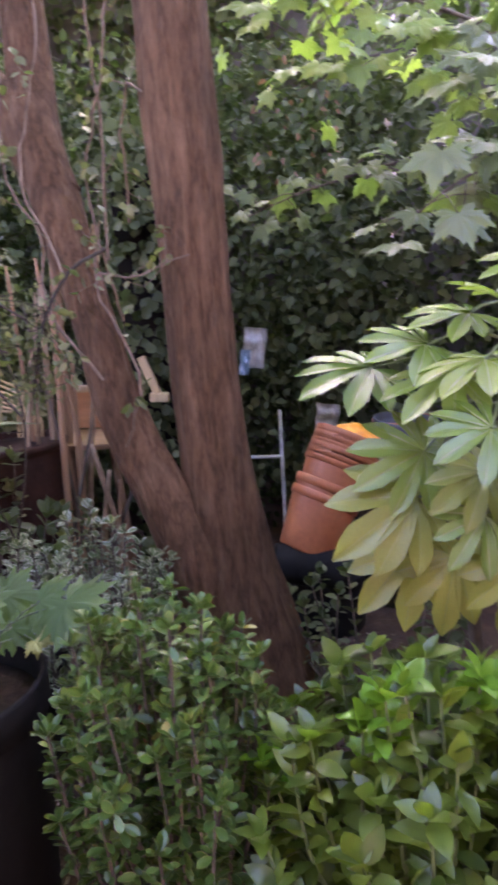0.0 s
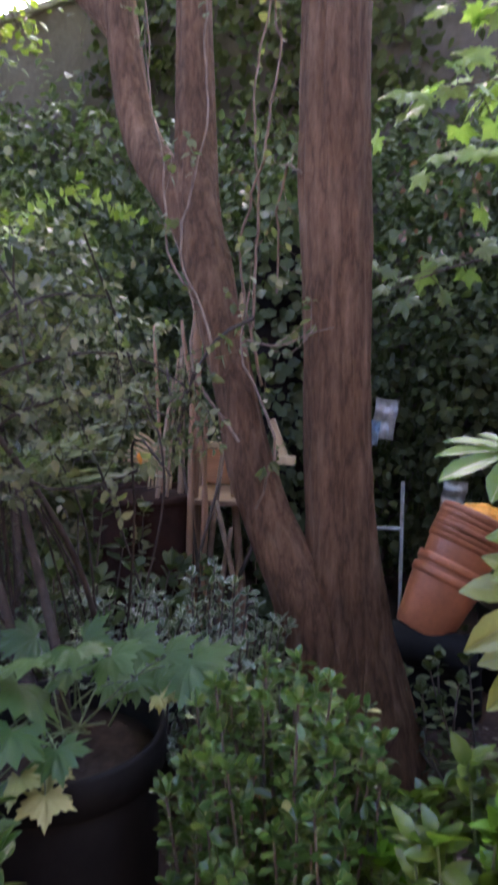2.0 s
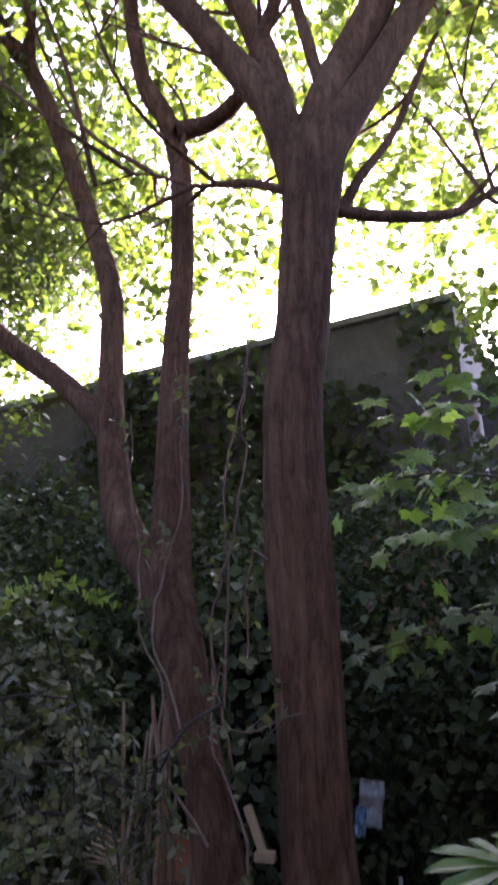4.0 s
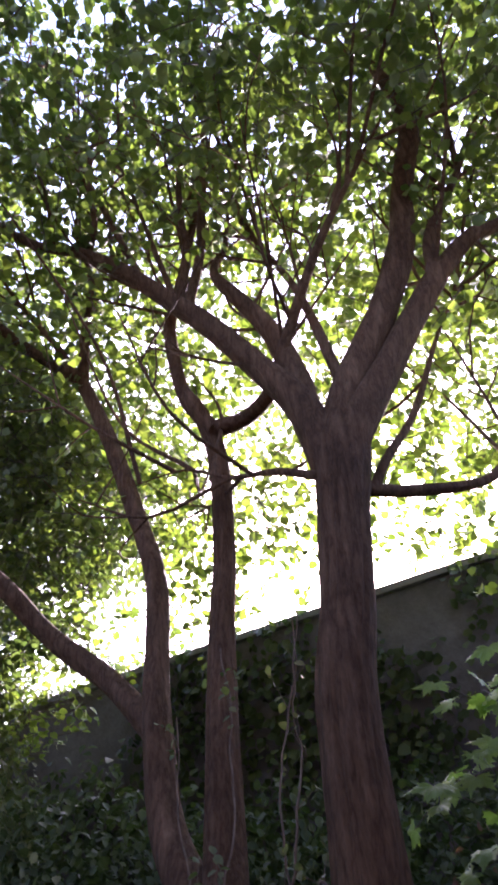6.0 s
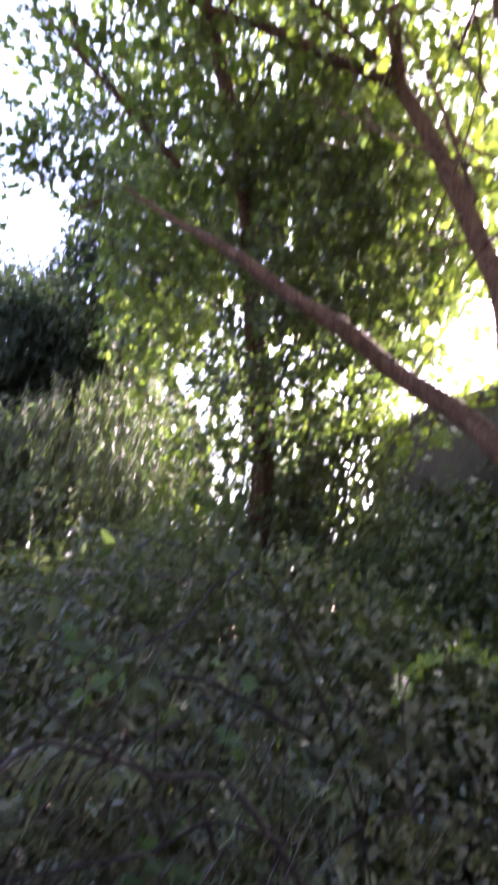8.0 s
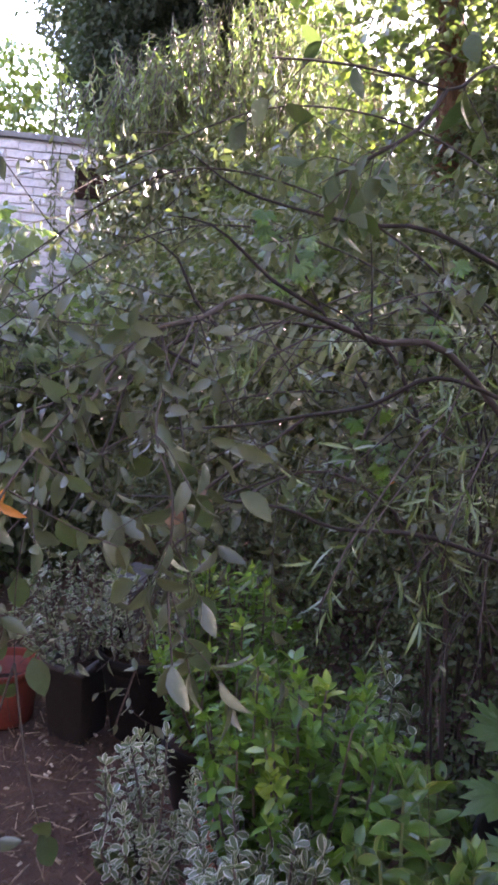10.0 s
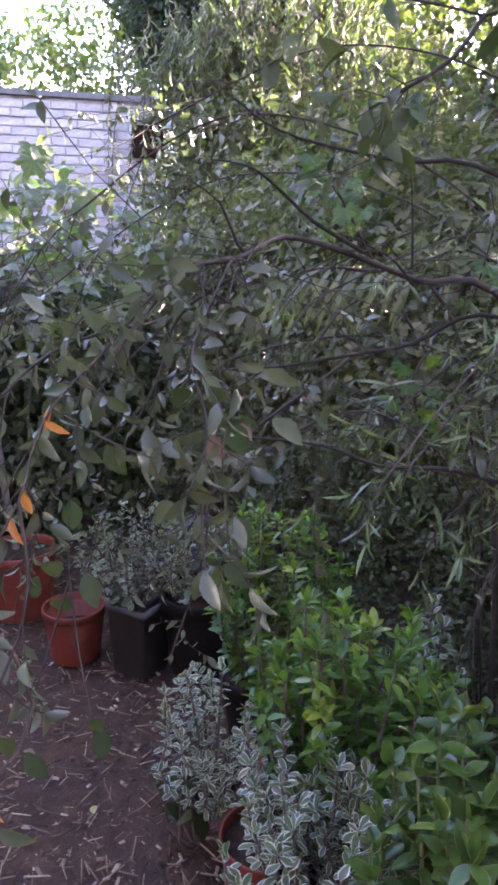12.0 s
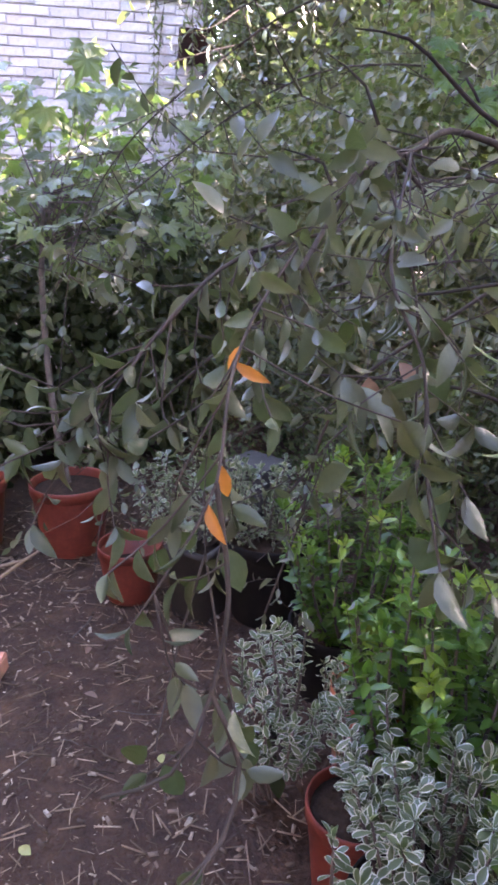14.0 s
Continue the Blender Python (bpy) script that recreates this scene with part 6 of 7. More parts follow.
BARE = [
    [(-1.3, 0.55, 1.656), (-1.28, 0.61, 1.637), (-1.27, 0.63, 1.593), (-1.22, 0.7, 1.55)],
    [(-1.25, 0.63, 1.81), (-1.22, 0.7, 1.8), (-1.195, 0.755, 1.755), (-1.17, 0.8, 1.71), (-1.13, 0.88, 1.66)],
    [(-1.27, 0.6, 1.78), (-1.25, 0.655, 1.74), (-1.24, 0.685, 1.67), (-1.2, 0.74, 1.6)],
    [(-1.26, 0.62, 1.443), (-1.196, 0.75, 1.452), (-1.13, 0.85, 1.474), (-1.06, 0.945, 1.498), (-0.985, 1.03, 1.553), (-0.93, 1.2, 1.5)],
    [(-1.265, 0.565, 1.327), (-1.205, 0.685, 1.323), (-1.13, 0.81, 1.309), (-1.06, 0.885, 1.278), (-0.96, 0.99, 1.279), (-0.9, 1.2, 1.2)],
    [(-1.14, 0.85, 1.687), (-1.11, 0.89, 1.665), (-1.087, 0.92, 1.643), (-1.08, 0.96, 1.6)],
    [(-1.065, 0.925, 1.793), (-1.067, 0.937, 1.72), (-1.069, 0.945, 1.63)],
    [(-1.22, 0.65, 1.914), (-1.187, 0.735, 1.857), (-1.13, 0.833, 1.826), (-1.065, 0.923, 1.806), (-0.992, 1.0, 1.797), (-0.9, 1.2, 1.7)],
    [(-1.29, 0.457, 1.275), (-1.29, 0.544, 1.424), (-1.285, 0.59, 1.544), (-1.22, 0.68, 1.62)],
]
each_tube("twig", [smooth_path([(*p, (0.0022 if k in (5, 6) else 0.0032) * (0.3, 0.75, 1.0, 1.2, 1.3, 1.4)[i]) for i, p in enumerate(b)], 0.03) for k, b in enumerate(BARE)], BARE_TWIG, arch, "", 6, 0.15)

# drooping shrub in front of the hedge
droop = thing("drooping_shrub", (0, 0, 0), "drooping grey-green small-leaved shrub with one orange leaf before the hedge", "shrub")
DROOP = [
    [(-1.05, 1.75, 0.0), (-1.02, 1.6, 0.85), (-0.93, 1.45, 1.15), (-0.8, 1.4, 1.13), (-0.66, 1.37, 1.15), (-0.56, 1.36, 1.19)],
    [(-1.08, 1.78, 0.0), (-1.05, 1.6, 1.0), (-0.95, 1.45, 1.24), (-0.8, 1.42, 1.32), (-0.66, 1.4, 1.34), (-0.52, 1.38, 1.3)],
    [(-1.1, 1.75, 0.0), (-1.1, 1.6, 1.1), (-0.98, 1.5, 1.35), (-0.78, 1.45, 1.42), (-0.6, 1.42, 1.42), (-0.48, 1.4, 1.36)],
    [(-1.12, 1.8, 0.0), (-1.15, 1.65, 1.1), (-1.05, 1.5, 1.42), (-0.85, 1.5, 1.55), (-0.68, 1.48, 1.55)],
    [(-0.45, 2.02, 1.52), (-0.54, 1.95, 1.46), (-0.62, 1.92, 1.32), (-0.66, 1.9, 1.14)],
]
paths = [smooth_path([(*p, 0.006 - 0.0008 * i) for i, p in enumerate(b)], 0.04) for b in DROOP]
each_tube("branch", paths, DARK_TWIG, droop, "", 7)
hs = [p for b in paths for p in offshoots(b, 34, 0.17, 0.0013, -0.35, 0.42)]
tagged(tubes("side_growth", hs, DARK_TWIG, droop), "", "", "", "stuff")
at, al, up = clothed(hs, 0.02, 0.1, 1, 0.8, 0.3, 2)
keep = at[:, 2] > 1.08
leaves("foliage", full_leaf(0.27, 0.08, 0.25), at[keep], al[keep] - np.array([0, 0, 0.5]), up[keep], rng.uniform(0.016, 0.032, keep.sum()), [HEDGE], droop)
leaves("orange_leaf", full_leaf(0.22, 0.12, 0.25), [(-0.565, 1.35, 1.225)], [(0.05, 0, -1)], [(0, -1, 0.1)], [0.026], [ORANGE_LEAF], droop, "withered orange leaf")

# near hanging spray
spray = thing("hanging_spray", (0, 0, 0), "long hanging spray with large oval grey-green and some orange leaves", "branch")
HANG = [
    [(-1.15, 0.72, 1.66), (-0.94, 0.45, 1.62), (-0.85, 0.31, 1.53), (-0.75, 0.22, 1.48), (-0.69, 0.18, 1.42), (-0.68, 0.15, 1.38), (-0.68, 0.12, 1.34)],
    [(-1.0, 0.55, 1.64), (-0.85, 0.42, 1.53), (-0.77, 0.40, 1.46), (-0.72, 0.37, 1.39), (-0.67, 0.35, 1.33)],
    [(-0.89, 0.39, 1.56), (-0.85, 0.27, 1.54), (-0.82, 0.20, 1.50), (-0.81, 0.15, 1.45), (-0.81, 0.13, 1.43)],
    [(-0.69, 0.18, 1.42), (-0.67, 0.18, 1.35), (-0.65, 0.16, 1.30), (-0.64, 0.13, 1.26), (-0.65, 0.09, 1.25)],
    [(-0.65, 0.16, 1.30), (-0.63, 0.17, 1.26), (-0.61, 0.15, 1.23), (-0.60, 0.12, 1.22)],
]
paths = [smooth_path([(*p, 0.0019 - 0.0002 * i) for i, p in enumerate(b)], 0.02) for b in HANG]
each_tube("branch", paths, DARK_TWIG, spray, "", 6)
hs = []
for k, b in enumerate(paths):
    hs += offshoots(b, (44, 20, 26, 6, 4)[k], (0.1, 0.08, 0.1, 0.05, 0.05)[k], 0.0009, -0.45, 0.15)
hs = [p for p in hs if p[-1, 2] < p[0, 2] + 0.03]
tagged(tubes("side_growth", hs, DARK_TWIG, spray), "", "", "", "stuff")
at, al, up = clothed(hs + paths[:3], 0.024, 0.25, 1, 0.75, 0.35, 2)
al = al - np.array([0, 0, 0.8])
clear = open_to(at, arch_line, 0.05, 0.3)
at, al, up = at[clear], al[clear], up[clear]
big = np.hypot(at[:, 0] + 0.71, at[:, 1] - 0.37) < 0.09
pick = (rng.random(len(at)) < 0.008) & ~big
size = rng.uniform(0.017, 0.032, len(at)) * np.where(big, 1.45, 1.0)
for spot in [(-0.76, 0.22, 1.50), (-0.70, 0.18, 1.42), (-0.69, 0.18, 1.40), (-0.75, 0.22, 1.49)]:
    withered = np.argmin(((at - np.array(spot)) ** 2).sum(1))
    pick[withered], size[withered] = True, 0.027
leaves("foliage", full_leaf(0.22, 0.1, 0.35), at[~pick], al[~pick], up[~pick], size[~pick], [ARCHING], spray)
leaves("orange_leaves", full_leaf(0.16, 0.12, 0.25), at[pick], al[pick], up[pick], size[pick], [ORANGE_LEAF], spray, "withering orange leaves")

NEAR = [
    ((-0.93, 0.30, 1.235), (0.55, 0.1, -0.8), 0.062), ((-0.945, 0.34, 1.40), (0.3, 0.3, -0.9), 0.062), ((-0.84, 0.465, 1.44), (0.3, 0.3, -0.9), 0.064), ((-0.86, 0.40, 1.335), (-0.5, -0.5, -0.45), 0.062),
    ((-0.80, 0.45, 1.33), (0.3, 0.4, -0.8), 0.06), ((-1.04, 0.345, 1.45), (0.1, 0.2, -0.9), 0.058), ((-0.985, 0.30, 1.32), (0.1, 0, -1), 0.06), ((-0.82, 0.45, 1.27), (0.5, 0.3, -0.7), 0.062),
    ((-0.96, 0.29, 1.19), (-0.5, -0.6, -0.5), 0.06), ((-0.985, 0.25, 1.22), (-0.2, -0.3, -0.9), 0.055), ((-0.965, 0.28, 1.24), (-0.5, -0.5, -0.4), 0.06), ((-0.85, 0.28, 1.06), (0.3, 0.3, -0.8), 0.058),
    ((-0.88, 0.19, 1.06), (-0.4, -0.5, -0.6), 0.058), ((-0.86, 0.2, 1.05), (0.4, 0.3, -0.8), 0.055), ((-0.84, 0.29, 1.08), (-0.4, -0.4, -0.7), 0.05), ((-0.78, 0.49, 1.45), (0.6, 0.5, -0.4), 0.06), ((-0.9, 0.44, 1.47), (-0.6, -0.4, -0.4), 0.06),
]
twigs = [smooth_path([(*p, 0.0017 - 0.0003 * i) for i, p in enumerate(b)], 0.02) for b in (
    [(-1.0, 0.53, 1.62), (-0.99, 0.42, 1.53), (-1.0, 0.34, 1.45), (-0.985, 0.3, 1.33), (-0.955, 0.285, 1.22)], [(-0.955, 0.285, 1.22), (-0.9, 0.28, 1.13), (-0.85, 0.28, 1.07)], [(-0.955, 0.285, 1.22), (-0.93, 0.24, 1.12), (-0.87, 0.195, 1.06)],
    [(-0.94, 0.47, 1.62), (-0.86, 0.46, 1.5), (-0.83, 0.45, 1.38), (-0.81, 0.45, 1.28)])]
each_tube("branch", twigs, DARK_TWIG, spray, "", 6)
leaves("large_leaves", full_leaf(0.3, 0.1, 0.3), [p for p, d, z in NEAR], [d for p, d, z in NEAR], [np.array([0.75, -0.45, 0.35]) + rng.normal(size=3) * 0.35 for n in NEAR], [z * 0.76 for p, d, z in NEAR], [OVERHEAD], spray, "large dull green leaves")
leaves("red_leaves", full_leaf(0.28, 0.12, 0.3), [(-1.02, 0.53, 1.38), (-1.0, 0.56, 1.4)], [(0.1, 0.1, -1), (0.4, 0.3, -0.5)], [(0.75, -0.45, 0.5)] * 2, [0.052, 0.035], [DRY_LEAF], spray, "withered reddish leaves")

# broad-leaved branch that reaches over the shrub
over = thing("overhanging_branch", (0, 0, 0), "branch with broad dark green leaves reaching over the arching shrub", "branch")
OVER = [
    [(-1.2, 1.9, 0.0), (-1.1, 1.75, 1.2), (-0.89, 1.08, 1.96), (-0.88, 0.88, 1.97), (-0.89, 0.71, 1.97), (-0.91, 0.60, 1.96)],
    [(-0.88, 0.88, 1.97), (-0.88, 0.83, 1.91), (-0.90, 0.77, 1.87), (-0.92, 0.72, 1.84)],
]
paths = [smooth_path([(*p, 0.0035 - 0.0004 * i) for i, p in enumerate(b)], 0.04) for b in OVER]
each_tube("branch", paths, DARK_TWIG, over, "", 6)
hs = [p for b in paths for p in offshoots(b, 10, 0.13, 0.0012, -0.3, 0.5)]
tagged(tubes("side_growth", hs, DARK_TWIG, over), "", "", "", "stuff")
at, al, up = clothed(hs, 0.06, 0.3, 1, 0.75, 0.3, 2)
leaves("foliage", full_leaf(0.27, 0.06, 0.2), at, al - np.array([0, 0, 0.6]), up, rng.uniform(0.032, 0.058, len(at)), [OVERHEAD], over)


# frond of long drooping leaflets among the arching branches
frond = thing("drooping_frond", (0, 0, 0), "frond of long grey-green leaflets drooping among the arching branches", "frond")
rachis = smooth_path([(-1.3, 1.55, 0.0, 0.008), (-1.32, 1.5, 1.0, 0.007), (-1.36, 1.3, 1.56, 0.005), (-1.46, 1.13, 1.63, 0.004), (-1.53, 1.03, 1.63, 0.003), (-1.58, 0.96, 1.59, 0.002)], 0.03)
each_tube("rachis", [rachis], DARK_TWIG, frond, "", 7)
for k in range(18):
    c = rachis[-1 - int(k * 0.7), :3]
    for g in (-1, 1):
        leaves("leaflet", full_leaf(0.055, 0.02, 0.5), [c], [(-0.35 * g - 0.25, 0.3 * g - 0.35, -0.55 + 0.1 * g + rng.normal() * 0.12)], [(0.6, -0.55, 0.7)], [rng.uniform(0.11, 0.16)], [STRAP], frond)
vine = thing("vine_leaves", (0, 0, 0), "fresh green lobed leaves on a thin vine behind the arching branches", "climber")
VINE = [
    [(-1.35, 1.6, 0.0), (-1.38, 1.5, 0.9), (-1.43, 1.3, 1.3), (-1.42, 1.32, 1.43), (-1.37, 1.38, 1.5), (-1.33, 1.42, 1.75), (-1.35, 1.39, 1.85)],
    [(-1.42, 1.32, 1.43), (-1.5, 1.2, 1.65), (-1.57, 1.12, 1.83), (-1.63, 1.05, 1.88)],
]
paths = [smooth_path([(*p, 0.004 - 0.0004 * i) for i, p in enumerate(b)], 0.04) for b in VINE]
each_tube("stem", paths, DARK_TWIG, vine, "", 6)
vine_mesh = [shape_mesh("vine_leaf", maple_shape(r, 5, 0.72), LOBED) for r in (41, 42, 43)]
spots = []
for p in paths:
    for k in range(24):
        c = p[int((0.68 + 0.32 * rng.random()) * (len(p) - 1)), :3] + rng.normal(size=3) * 0.045
        spots.append((c, np.array([0.3, -0.3, -0.6]) + rng.normal(size=3) * 0.4, np.array([0.6, -0.6, 0.6]) + rng.normal(size=3) * 0.3, rng.uniform(0.03, 0.05), rng.integers(0, 3)))
leaf_parts(vine, vine_mesh, spots)

# ---- bamboo ----
bam = thing("bamboo_clump", (0, 0, 0), "clump of thin bamboo with drooping narrow leaves", "bamboo")
paths = []
TIPS = [(-0.91, 0.77, 1.30), (-1.00, 0.91, 1.29), (-1.31, 0.90, 1.57), (-1.41, 0.94, 1.61), (-1.45, 1.06, 1.53), (-1.07, 1.18, 1.49), (-1.05, 1.13, 1.24), (-1.07, 1.06, 1.13), (-0.90, 1.02, 1.36), (-1.47, 1.09, 1.16), (-1.27, 1.07, 1.30), (-0.94, 1.19, 1.45)]
for k in range(12):
    e = np.array(TIPS[k])
    x, y = rng.normal(-1.45, 0.16), rng.normal(2.05, 0.12)
    m = np.array([x * 0.5 + e[0] * 0.5, y * 0.55 + e[1] * 0.45, e[2] + 0.14])
    paths.append(smooth_path([(x, y, -0.02, 0.006), (x * 0.9 + e[0] * 0.1, y - 0.1, e[2] * 0.75, 0.005), (*m, 0.003), (*e, 0.002), (*(e + np.array([0.02, -0.06, -0.12])), 0.0015)], 0.06))
bs = [p for b in paths for p in offshoots(b, 10, 0.1, 0.0012, -0.2, 0.66)]
each_tube("cane", paths, DARK_TWIG, bam, "", 6)
tagged(tubes("side_growth", bs, DARK_TWIG, bam, "", 4), "", "", "", "stuff")
at, al, up = clothed(bs, 0.04, 0.1, 2, 0.6, 0.3, 3)
leaves("foliage", full_leaf(0.055, 0.02, 0.3), at, al - np.array([0, 0, 0.45]), up, rng.uniform(0.035, 0.07, len(at)), [BAMBOO], bam)

# Dark filler leaves, added where lit mulch would break the deep shade.
leafy_mass("shady_undergrowth", [((-1.5, 1.9, 0.42), (0.4, 0.35, 0.5)), ((-2.1, 2.0, 0.42), (0.4, 0.35, 0.5)), ((-2.8, 1.95, 0.4), (0.45, 0.35, 0.5)), ((-1.15, 1.75, 0.3), (0.3, 0.25, 0.38)), ((-3.5, 1.7, 0.45), (0.45, 0.35, 0.5))], 1200, plain_leaf(0.27, 0.08, 0.15), 0.03, [IVY], "low dark evergreen undergrowth added as filler for the deep shade below the hedge", "shrub", "stuff", 0.3, None, 0.01)

# ---- pots along the path ----
# The soil disc in this empty pot stands in for its shaded hollow.
pot("red_pot", (-2.87, 0.76, 0), 0.135, 0.24, RED_POT, "small red plastic pot standing empty on the mulch", "", 0.55)
planter = thing("square_planter", (-2.63, 0.97, 0), "square dark plastic planter on the mulch", "planter")
planter.matrix_basis = pose(-2.63, 0.97, 0, 0, 0, 32)
bm = bmesh.new()
ring = []
for half, z in ((0.078, 0.0), (0.092, 0.29), (0.098, 0.292), (0.098, 0.315), (0.082, 0.315), (0.08, 0.25)):
    ring.append([bm.verts.new((sx * half, sy * half, z)) for sx, sy in ((-1, -1), (1, -1), (1, 1), (-1, 1))])
bm.faces.new(ring[0][::-1])
for a, b in zip(ring, ring[1:]):
    for k in range(4):
        bm.faces.new((a[k], a[(k + 1) % 4], b[(k + 1) % 4], b[k]))
part("body", bm, SLATE, planter)
placed(part("soil", board(0.158, 0.158, 0.03, 0.006), SOIL, planter, "dark potting soil"), pose(0, 0, 0.27, 0, 0, 0))
pot("black_tub", (-2.52, 1.22, 0), 0.19, 0.36, BLACK_POT, "wide black plastic tub holding variegated shrubs", "", 0.9, (0, 0), "tub")
pot("red_pot", (-3.4, 0.64, 0), 0.185, 0.34, RED_POT, "large red plastic pot with a sapling in it", "", 0.88)
pot("red_pot", (-3.6, 0.2, 0), 0.185, 0.34, RED_POT, "large red plastic pot at the edge of the mulch", "", 0.88)
placed(tagged(part("slate_planter", board(0.26, 0.24, 0.42, 0.01), SLATE, None, "", False), "tall grey slate-like planter behind the pots", "planter"), pose(-3.1, 1.45, 0.21, 0, 0, 24))
bush("variegated_shrub", (-2.68, 0.98, 0.27), 0.24, 0.44, 28, None, 0.03, 0.017, [SILVER, CREAM], "silvery variegated euonymus in a square dark planter", TWIG, 0.2, 0.26, "variegated shrubs by the path", start=0.15)
bush("variegated_shrub", (-2.52, 1.2, 0.3), 0.22, 0.4, 22, None, 0.03, 0.018, [SILVER, CREAM], "silvery variegated euonymus in a wide black tub", TWIG, 0.2, 0.26, "variegated shrubs by the path", start=0.15)
pot("black_pot", (-2.0, 1.2, 0), 0.16, 0.27, BLACK_POT, "black plastic pot under a lime green euonymus", "", 0.9)
bush("lime_euonymus", (-1.95, 1.2, 0.22), 0.25, 0.7, 52, None, 0.046, 0.022, [LIME, LIME], "upright lime green euonymus with fresh leaf tips in a black pot", TWIG, 0.0, 0.21, start=0.05, blunt=False, tips=(LIME_TIP, 11, 0.06, "yellow-green young leaves"))
pot("terracotta_pot", (-1.5, 1.0, 0), 0.13, 0.43, TERRACOTTA, "orange terracotta-coloured pot with a small green shrub", "", 0.9)
bush("lime_euonymus", (-1.28, 1.02, 0.25), 0.25, 0.66, 62, None, 0.048, 0.023, [LIME, BRIGHT], "spreading lime green euonymus beside the orange pot", TWIG, 0.0, 0.21, start=0.05, blunt=False, tips=(LIME_TIP, 14, 0.065, "yellow-green young leaves"))
pot("red_pot", (-1.34, 0.83, 0), 0.12, 0.28, RED_POT, "small red pot under a white-edged shrub", "", 0.9)
bush("variegated_shrub", (-1.63, 0.8, 0.15), 0.17, 0.45, 22, None, 0.033, 0.016, [SILVER, CREAM], "white-edged variegated euonymus leaning over the mulch", TWIG, 0.28, 0.23, "variegated shrubs by the path", start=0.15)
pot("black_pot", (-1.04, 0.77, 0), 0.15, 0.33, BLACK_POT, "black plastic pot under a dense white-edged shrub", "", 0.9)
bush("variegated_shrub", (-0.99, 0.765, 0.24), 0.22, 0.46, 42, None, 0.035, 0.017, [SILVER, CREAM], "dense white-edged variegated euonymus in a black pot", TWIG, 0.28, 0.24, "variegated shrubs by the path", start=0.05)
bush("variegated_shrub", (-1.29, 0.88, 0.2), 0.17, 0.48, 34, None, 0.033, 0.016, [SILVER, CREAM], "white-edged variegated euonymus in front of the lime shrubs", TWIG, 0.28, 0.23, "variegated shrubs by the path", start=0.15)
bush("variegated_shrub", (-1.45, 1.4, 0.2), 0.14, 0.55, 10, None, 0.038, 0.024, [SILVER, CREAM], "thin variegated euonymus in the shade of the bamboo", TWIG, 0.2, 0.27, "variegated shrubs by the path", start=0.2)
pot("black_pot", (-0.76, 0.84, 0), 0.13, 0.3, BLACK_POT, "black plastic pot under a fresh green shrub", "", 0.9)
bush("fresh_green_shrub", (-0.78, 0.85, 0.26), 0.15, 0.68, 26, None, 0.056, 0.026, [EUONYMUS, EUO_EDGE], "fresh green evergreen shrub with long glossy leaves", GREEN_STEM, 0.08, 0.24, start=0.05, blunt=False)
bush("lime_euonymus", (-1.15, 1.2, 0.0), 0.26, 0.62, 20, None, 0.05, 0.03, [EUONYMUS, EUO_EDGE], "shaded green euonymus between the pots", GREEN_STEM, 0.1, 0.28, start=0.1)

bush("dark_seedling", (-1.66, 0.78, 0.0), 0.1, 0.2, 6, None, 0.075, 0.05, [IVY, IVY], "low dark green seedling under the white-edged shrub", TWIG, 0.0, 0.4, start=0.5, blunt=False)

# sapling with lobed leaves
sap = thing("potted_sapling", (0, 0, 0), "young tree with lobed leaves on a thin bare trunk", "tree")
each_tube("trunk", [smooth_path([(-3.42, 0.64, 0.26, 0.018), (-3.6, 0.62, 0.7, 0.016), (-3.75, 0.64, 1.2, 0.014), (-3.85, 0.7, 1.6, 0.009)], 0.05)], TWIG, sap, "", 8)
sap_mesh = [shape_mesh("sapling_leaf", maple_shape(s, 5), SHADED_MAPLE) for s in (31, 32, 33)]
spots, sp = [], []
for k in range(300):
    d = spread(1)[0]
    c = np.array([-4.1, 0.92, 1.72]) + d * np.array([0.75, 0.75, 0.55]) * rng.random() ** 0.4
    b = np.array([-3.82, 0.7, 1.25 + 0.4 * rng.random()])
    if k % 7 == 0:
        sp.append(smooth_path([(*b, 0.005), (*((b + c) / 2 + rng.normal(size=3) * 0.06), 0.003), (*c, 0.002)], 0.08))
    spots.append((c, np.array([d[0], d[1], -0.4]) + rng.normal(size=3) * 0.3, np.array([0.4, -0.2, 1.0]) + rng.normal(size=3) * 0.35, rng.uniform(0.07, 0.13), rng.integers(0, 3)))
leaf_parts(sap, sap_mesh, spots)
tagged(tubes("branch_growth", sp, TWIG, sap), "", "", "", "stuff")
leafy_mass("shrub_by_wall", [((-4.9, 1.2, 0.75), (0.8, 0.8, 0.95)), ((-4.6, 0.2, 0.6), (0.7, 0.6, 0.8)), ((-5.2, 0.0, 0.8), (0.8, 0.8, 1.0)), ((-5.3, 1.5, 1.0), (0.5, 0.6, 0.8))], 720, plain_leaf(0.34, 0.08, 0.15), 0.075, [IVY], "dark leafy shrubs at the foot of the brick wall", "shrub", "stuff", 0.4, None, 0.05)

# ---- litter on the mulch ----
placed(tagged(part("loose_brick", board(0.215, 0.1, 0.065, 0.006, 0.0012), RED_BRICK, None, "", False), "loose red brick lying on the mulch", "brick"), pose(-2.58, 0.1, 0.033, 0, 0, 62))
for k in range(26):
    x, y, a = rng.uniform(-3.4, -1.3), rng.uniform(-0.35, 0.75), rng.uniform(0, 3.14)
    L = rng.uniform(0.05, 0.22)
    stick("fallen_twig", (x, y, 0.012), (x + math.cos(a) * L, y + math.sin(a) * L, 0.016), rng.uniform(0.0016, 0.004), SHOOT if k % 2 else TWIG, "short dry twig lying on the mulch", "twig", "twigs on the mulch", 0.01)
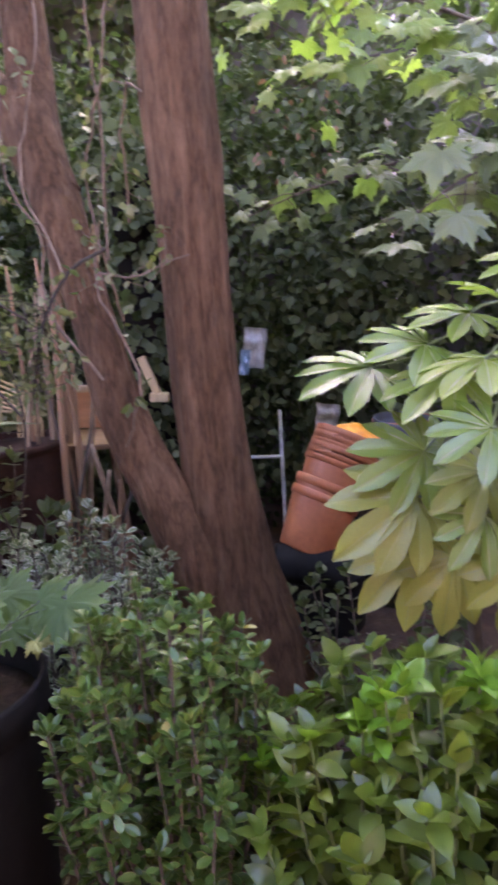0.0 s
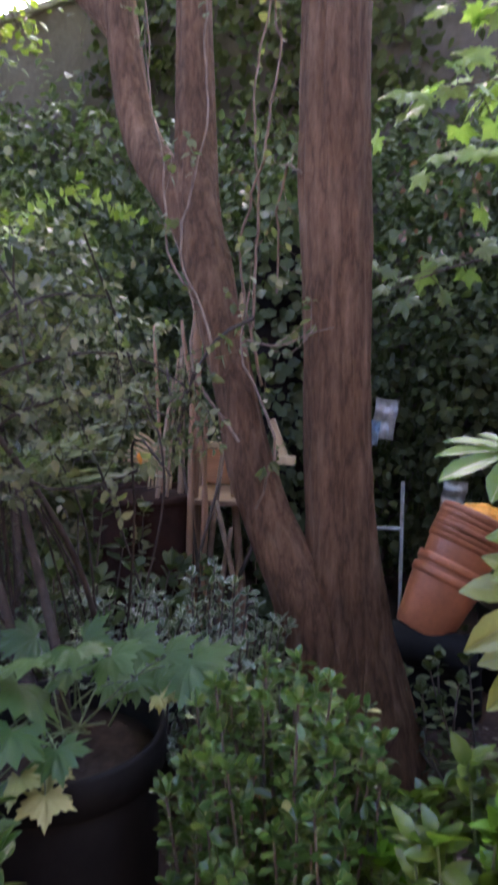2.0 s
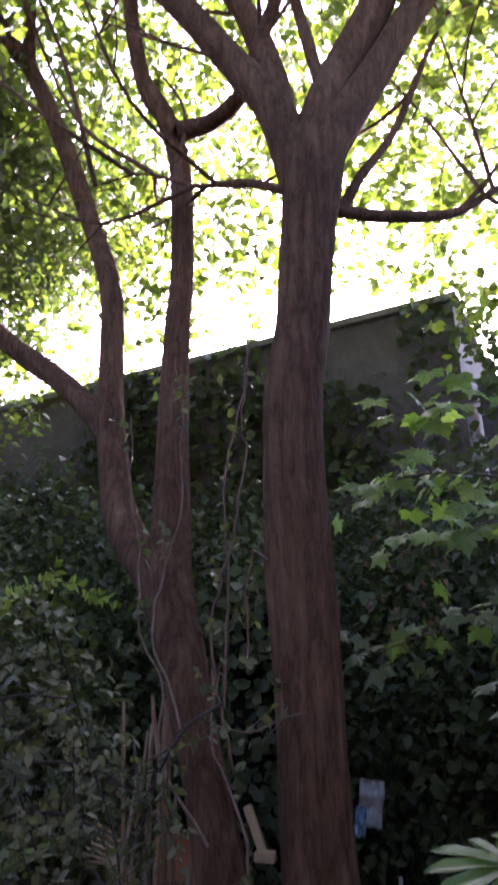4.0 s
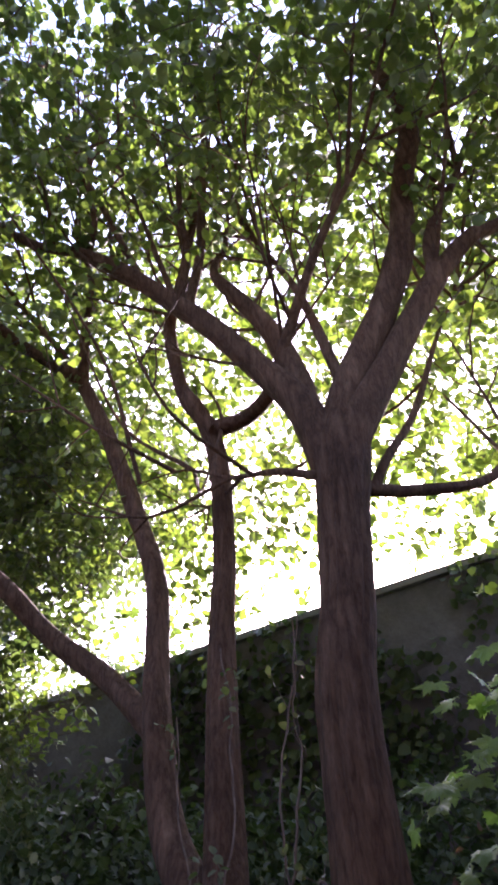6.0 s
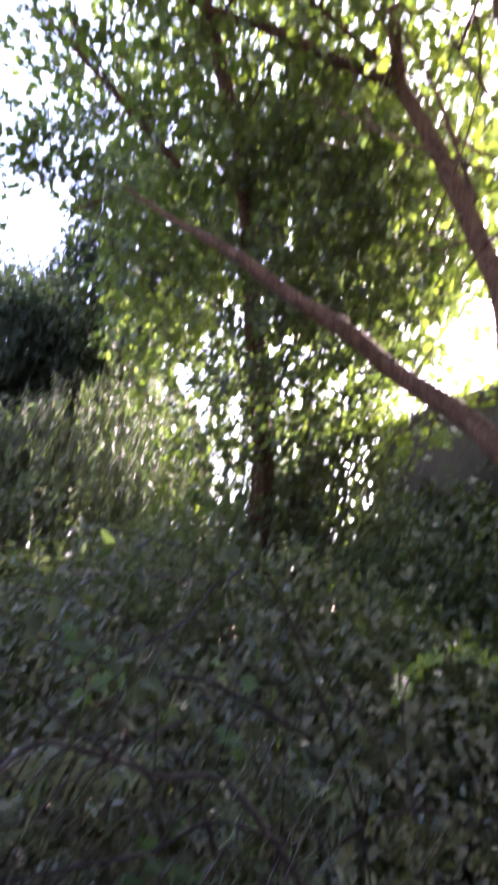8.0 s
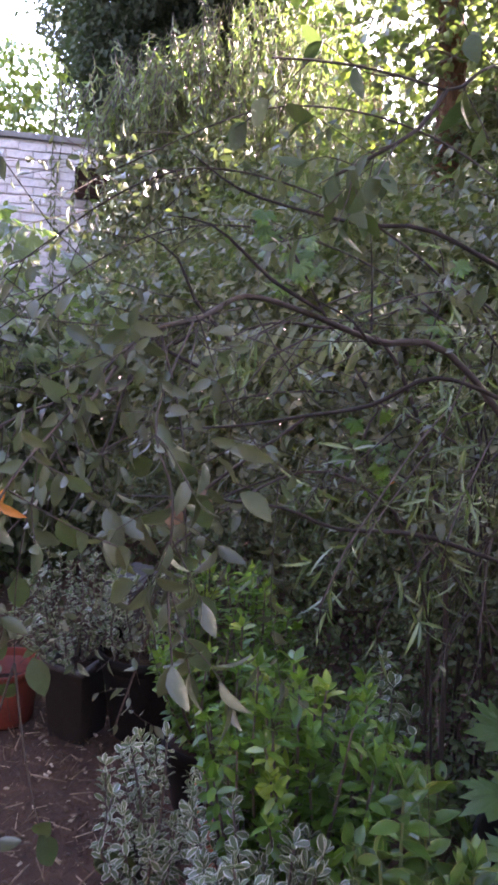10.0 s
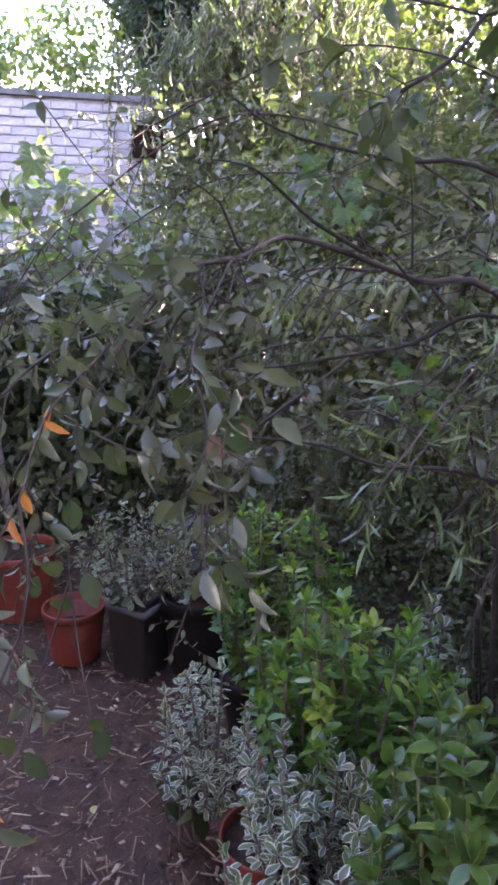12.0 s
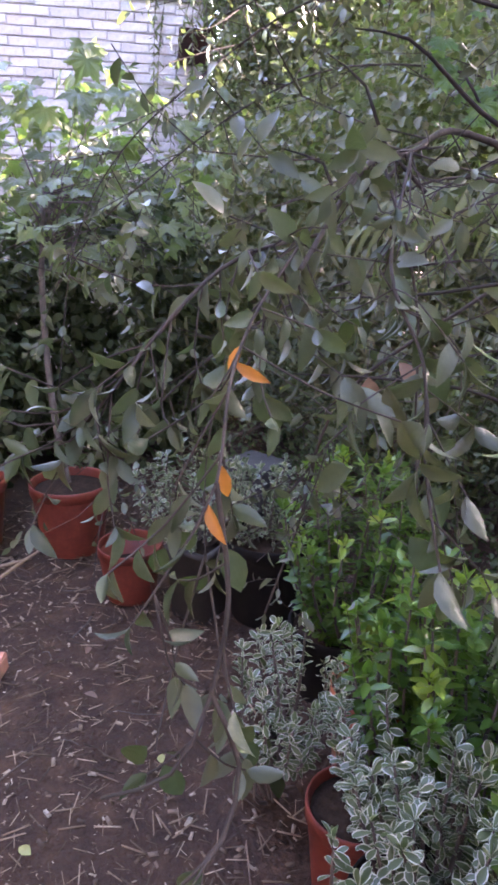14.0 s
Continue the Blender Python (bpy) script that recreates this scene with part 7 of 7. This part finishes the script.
for a, b, r in (((-3.0, 0.1, 0.02), (-3.35, 0.5, 0.05), 0.008), ((-3.2, 0.0, 0.015), (-3.3, 0.42, 0.03), 0.01), ((-3.1, -0.1, 0.015), (-3.5, 0.1, 0.02), 0.009)):
    stick("fallen_branch", a, b, r, PALE_TWIG, "bare dry branch lying by the red pots", "branch", "branches by the pots", 0.02)
for x, y, s in ((-2.3, 0.42, 0.05), (-1.75, 0.15, 0.045), (-1.55, 0.35, 0.05), (-2.55, 0.5, 0.04), (-1.9, 0.55, 0.04), (-2.0, -0.1, 0.05)):
    ob = leaves("fallen_leaf", full_leaf(0.3, 0.12, 0.2), [(0, 0, 0.02)], [(1, 0.3, 0.1)], [(0, 0.2, 1)], [s], [YELLOWED if x > -2 else DRY_LEAF])
    tagged(placed(ob, pose(x, y, 0, 0, 0, x * 300)), "curled dead leaf lying on the mulch", "leaf", "dead leaves on the mulch")

# ---- bricks of the pale wall ----
def brick_mesh():
    bm = bmesh.new()
    bmesh.ops.create_cube(bm, size=1, matrix=Matrix.Diagonal((0.215, 0.03, 0.065, 1)))
    bmesh.ops.bevel(bm, geom=[e for e in bm.edges if all(v.co.y < 0 for v in e.verts)], offset=0.006, segments=1, affect="EDGES")
    me = bpy.data.meshes.new("brick")
    bm.to_mesh(me)
    bm.free()
    me.materials.append(BRICK)
    return me


one = brick_mesh()
turn_w = math.atan2(-W_D.y, -W_D.x)
face = Vector((math.sin(turn_w), -math.cos(turn_w), 0))
for row in range(18):
    z = 3.06 - 0.075 * row
    for col in range(16):
        s = 0.12 + 0.225 * col + (0.1125 if row % 2 else 0)
        p = W_A + W_D * s
        ob = link("brick", one, pale_wall)
        ob.matrix_basis = pose(p.x + face.x * 0.004, p.y + face.y * 0.004, z + rng.normal() * 0.002, 0, 0, math.degrees(turn_w)) @ pose(0, rng.normal() * 0.003, 0, 0, rng.normal() * 0.5, 0)
for k in range(11):
    p = W_A + W_D * (0.22 + 0.45 * k) + Vector((-face.x, -face.y)) * 0.11
    placed(part("coping_slab", board(0.449, 0.3, 0.05, 0.004, 0.001), COPING, pale_wall, "", False), pose(p.x, p.y, 3.147, 0, 0, math.degrees(turn_w)))
p = W_A + W_D * 0.07
placed(part("beam_end", board(0.28, 0.12, 0.27, 0.008, 0.002), RUST, pale_wall, "dark weathered timber beam end", False), pose(p.x + face.x * 0.03, p.y + face.y * 0.03, 2.79, 0, 0, math.degrees(turn_w)))
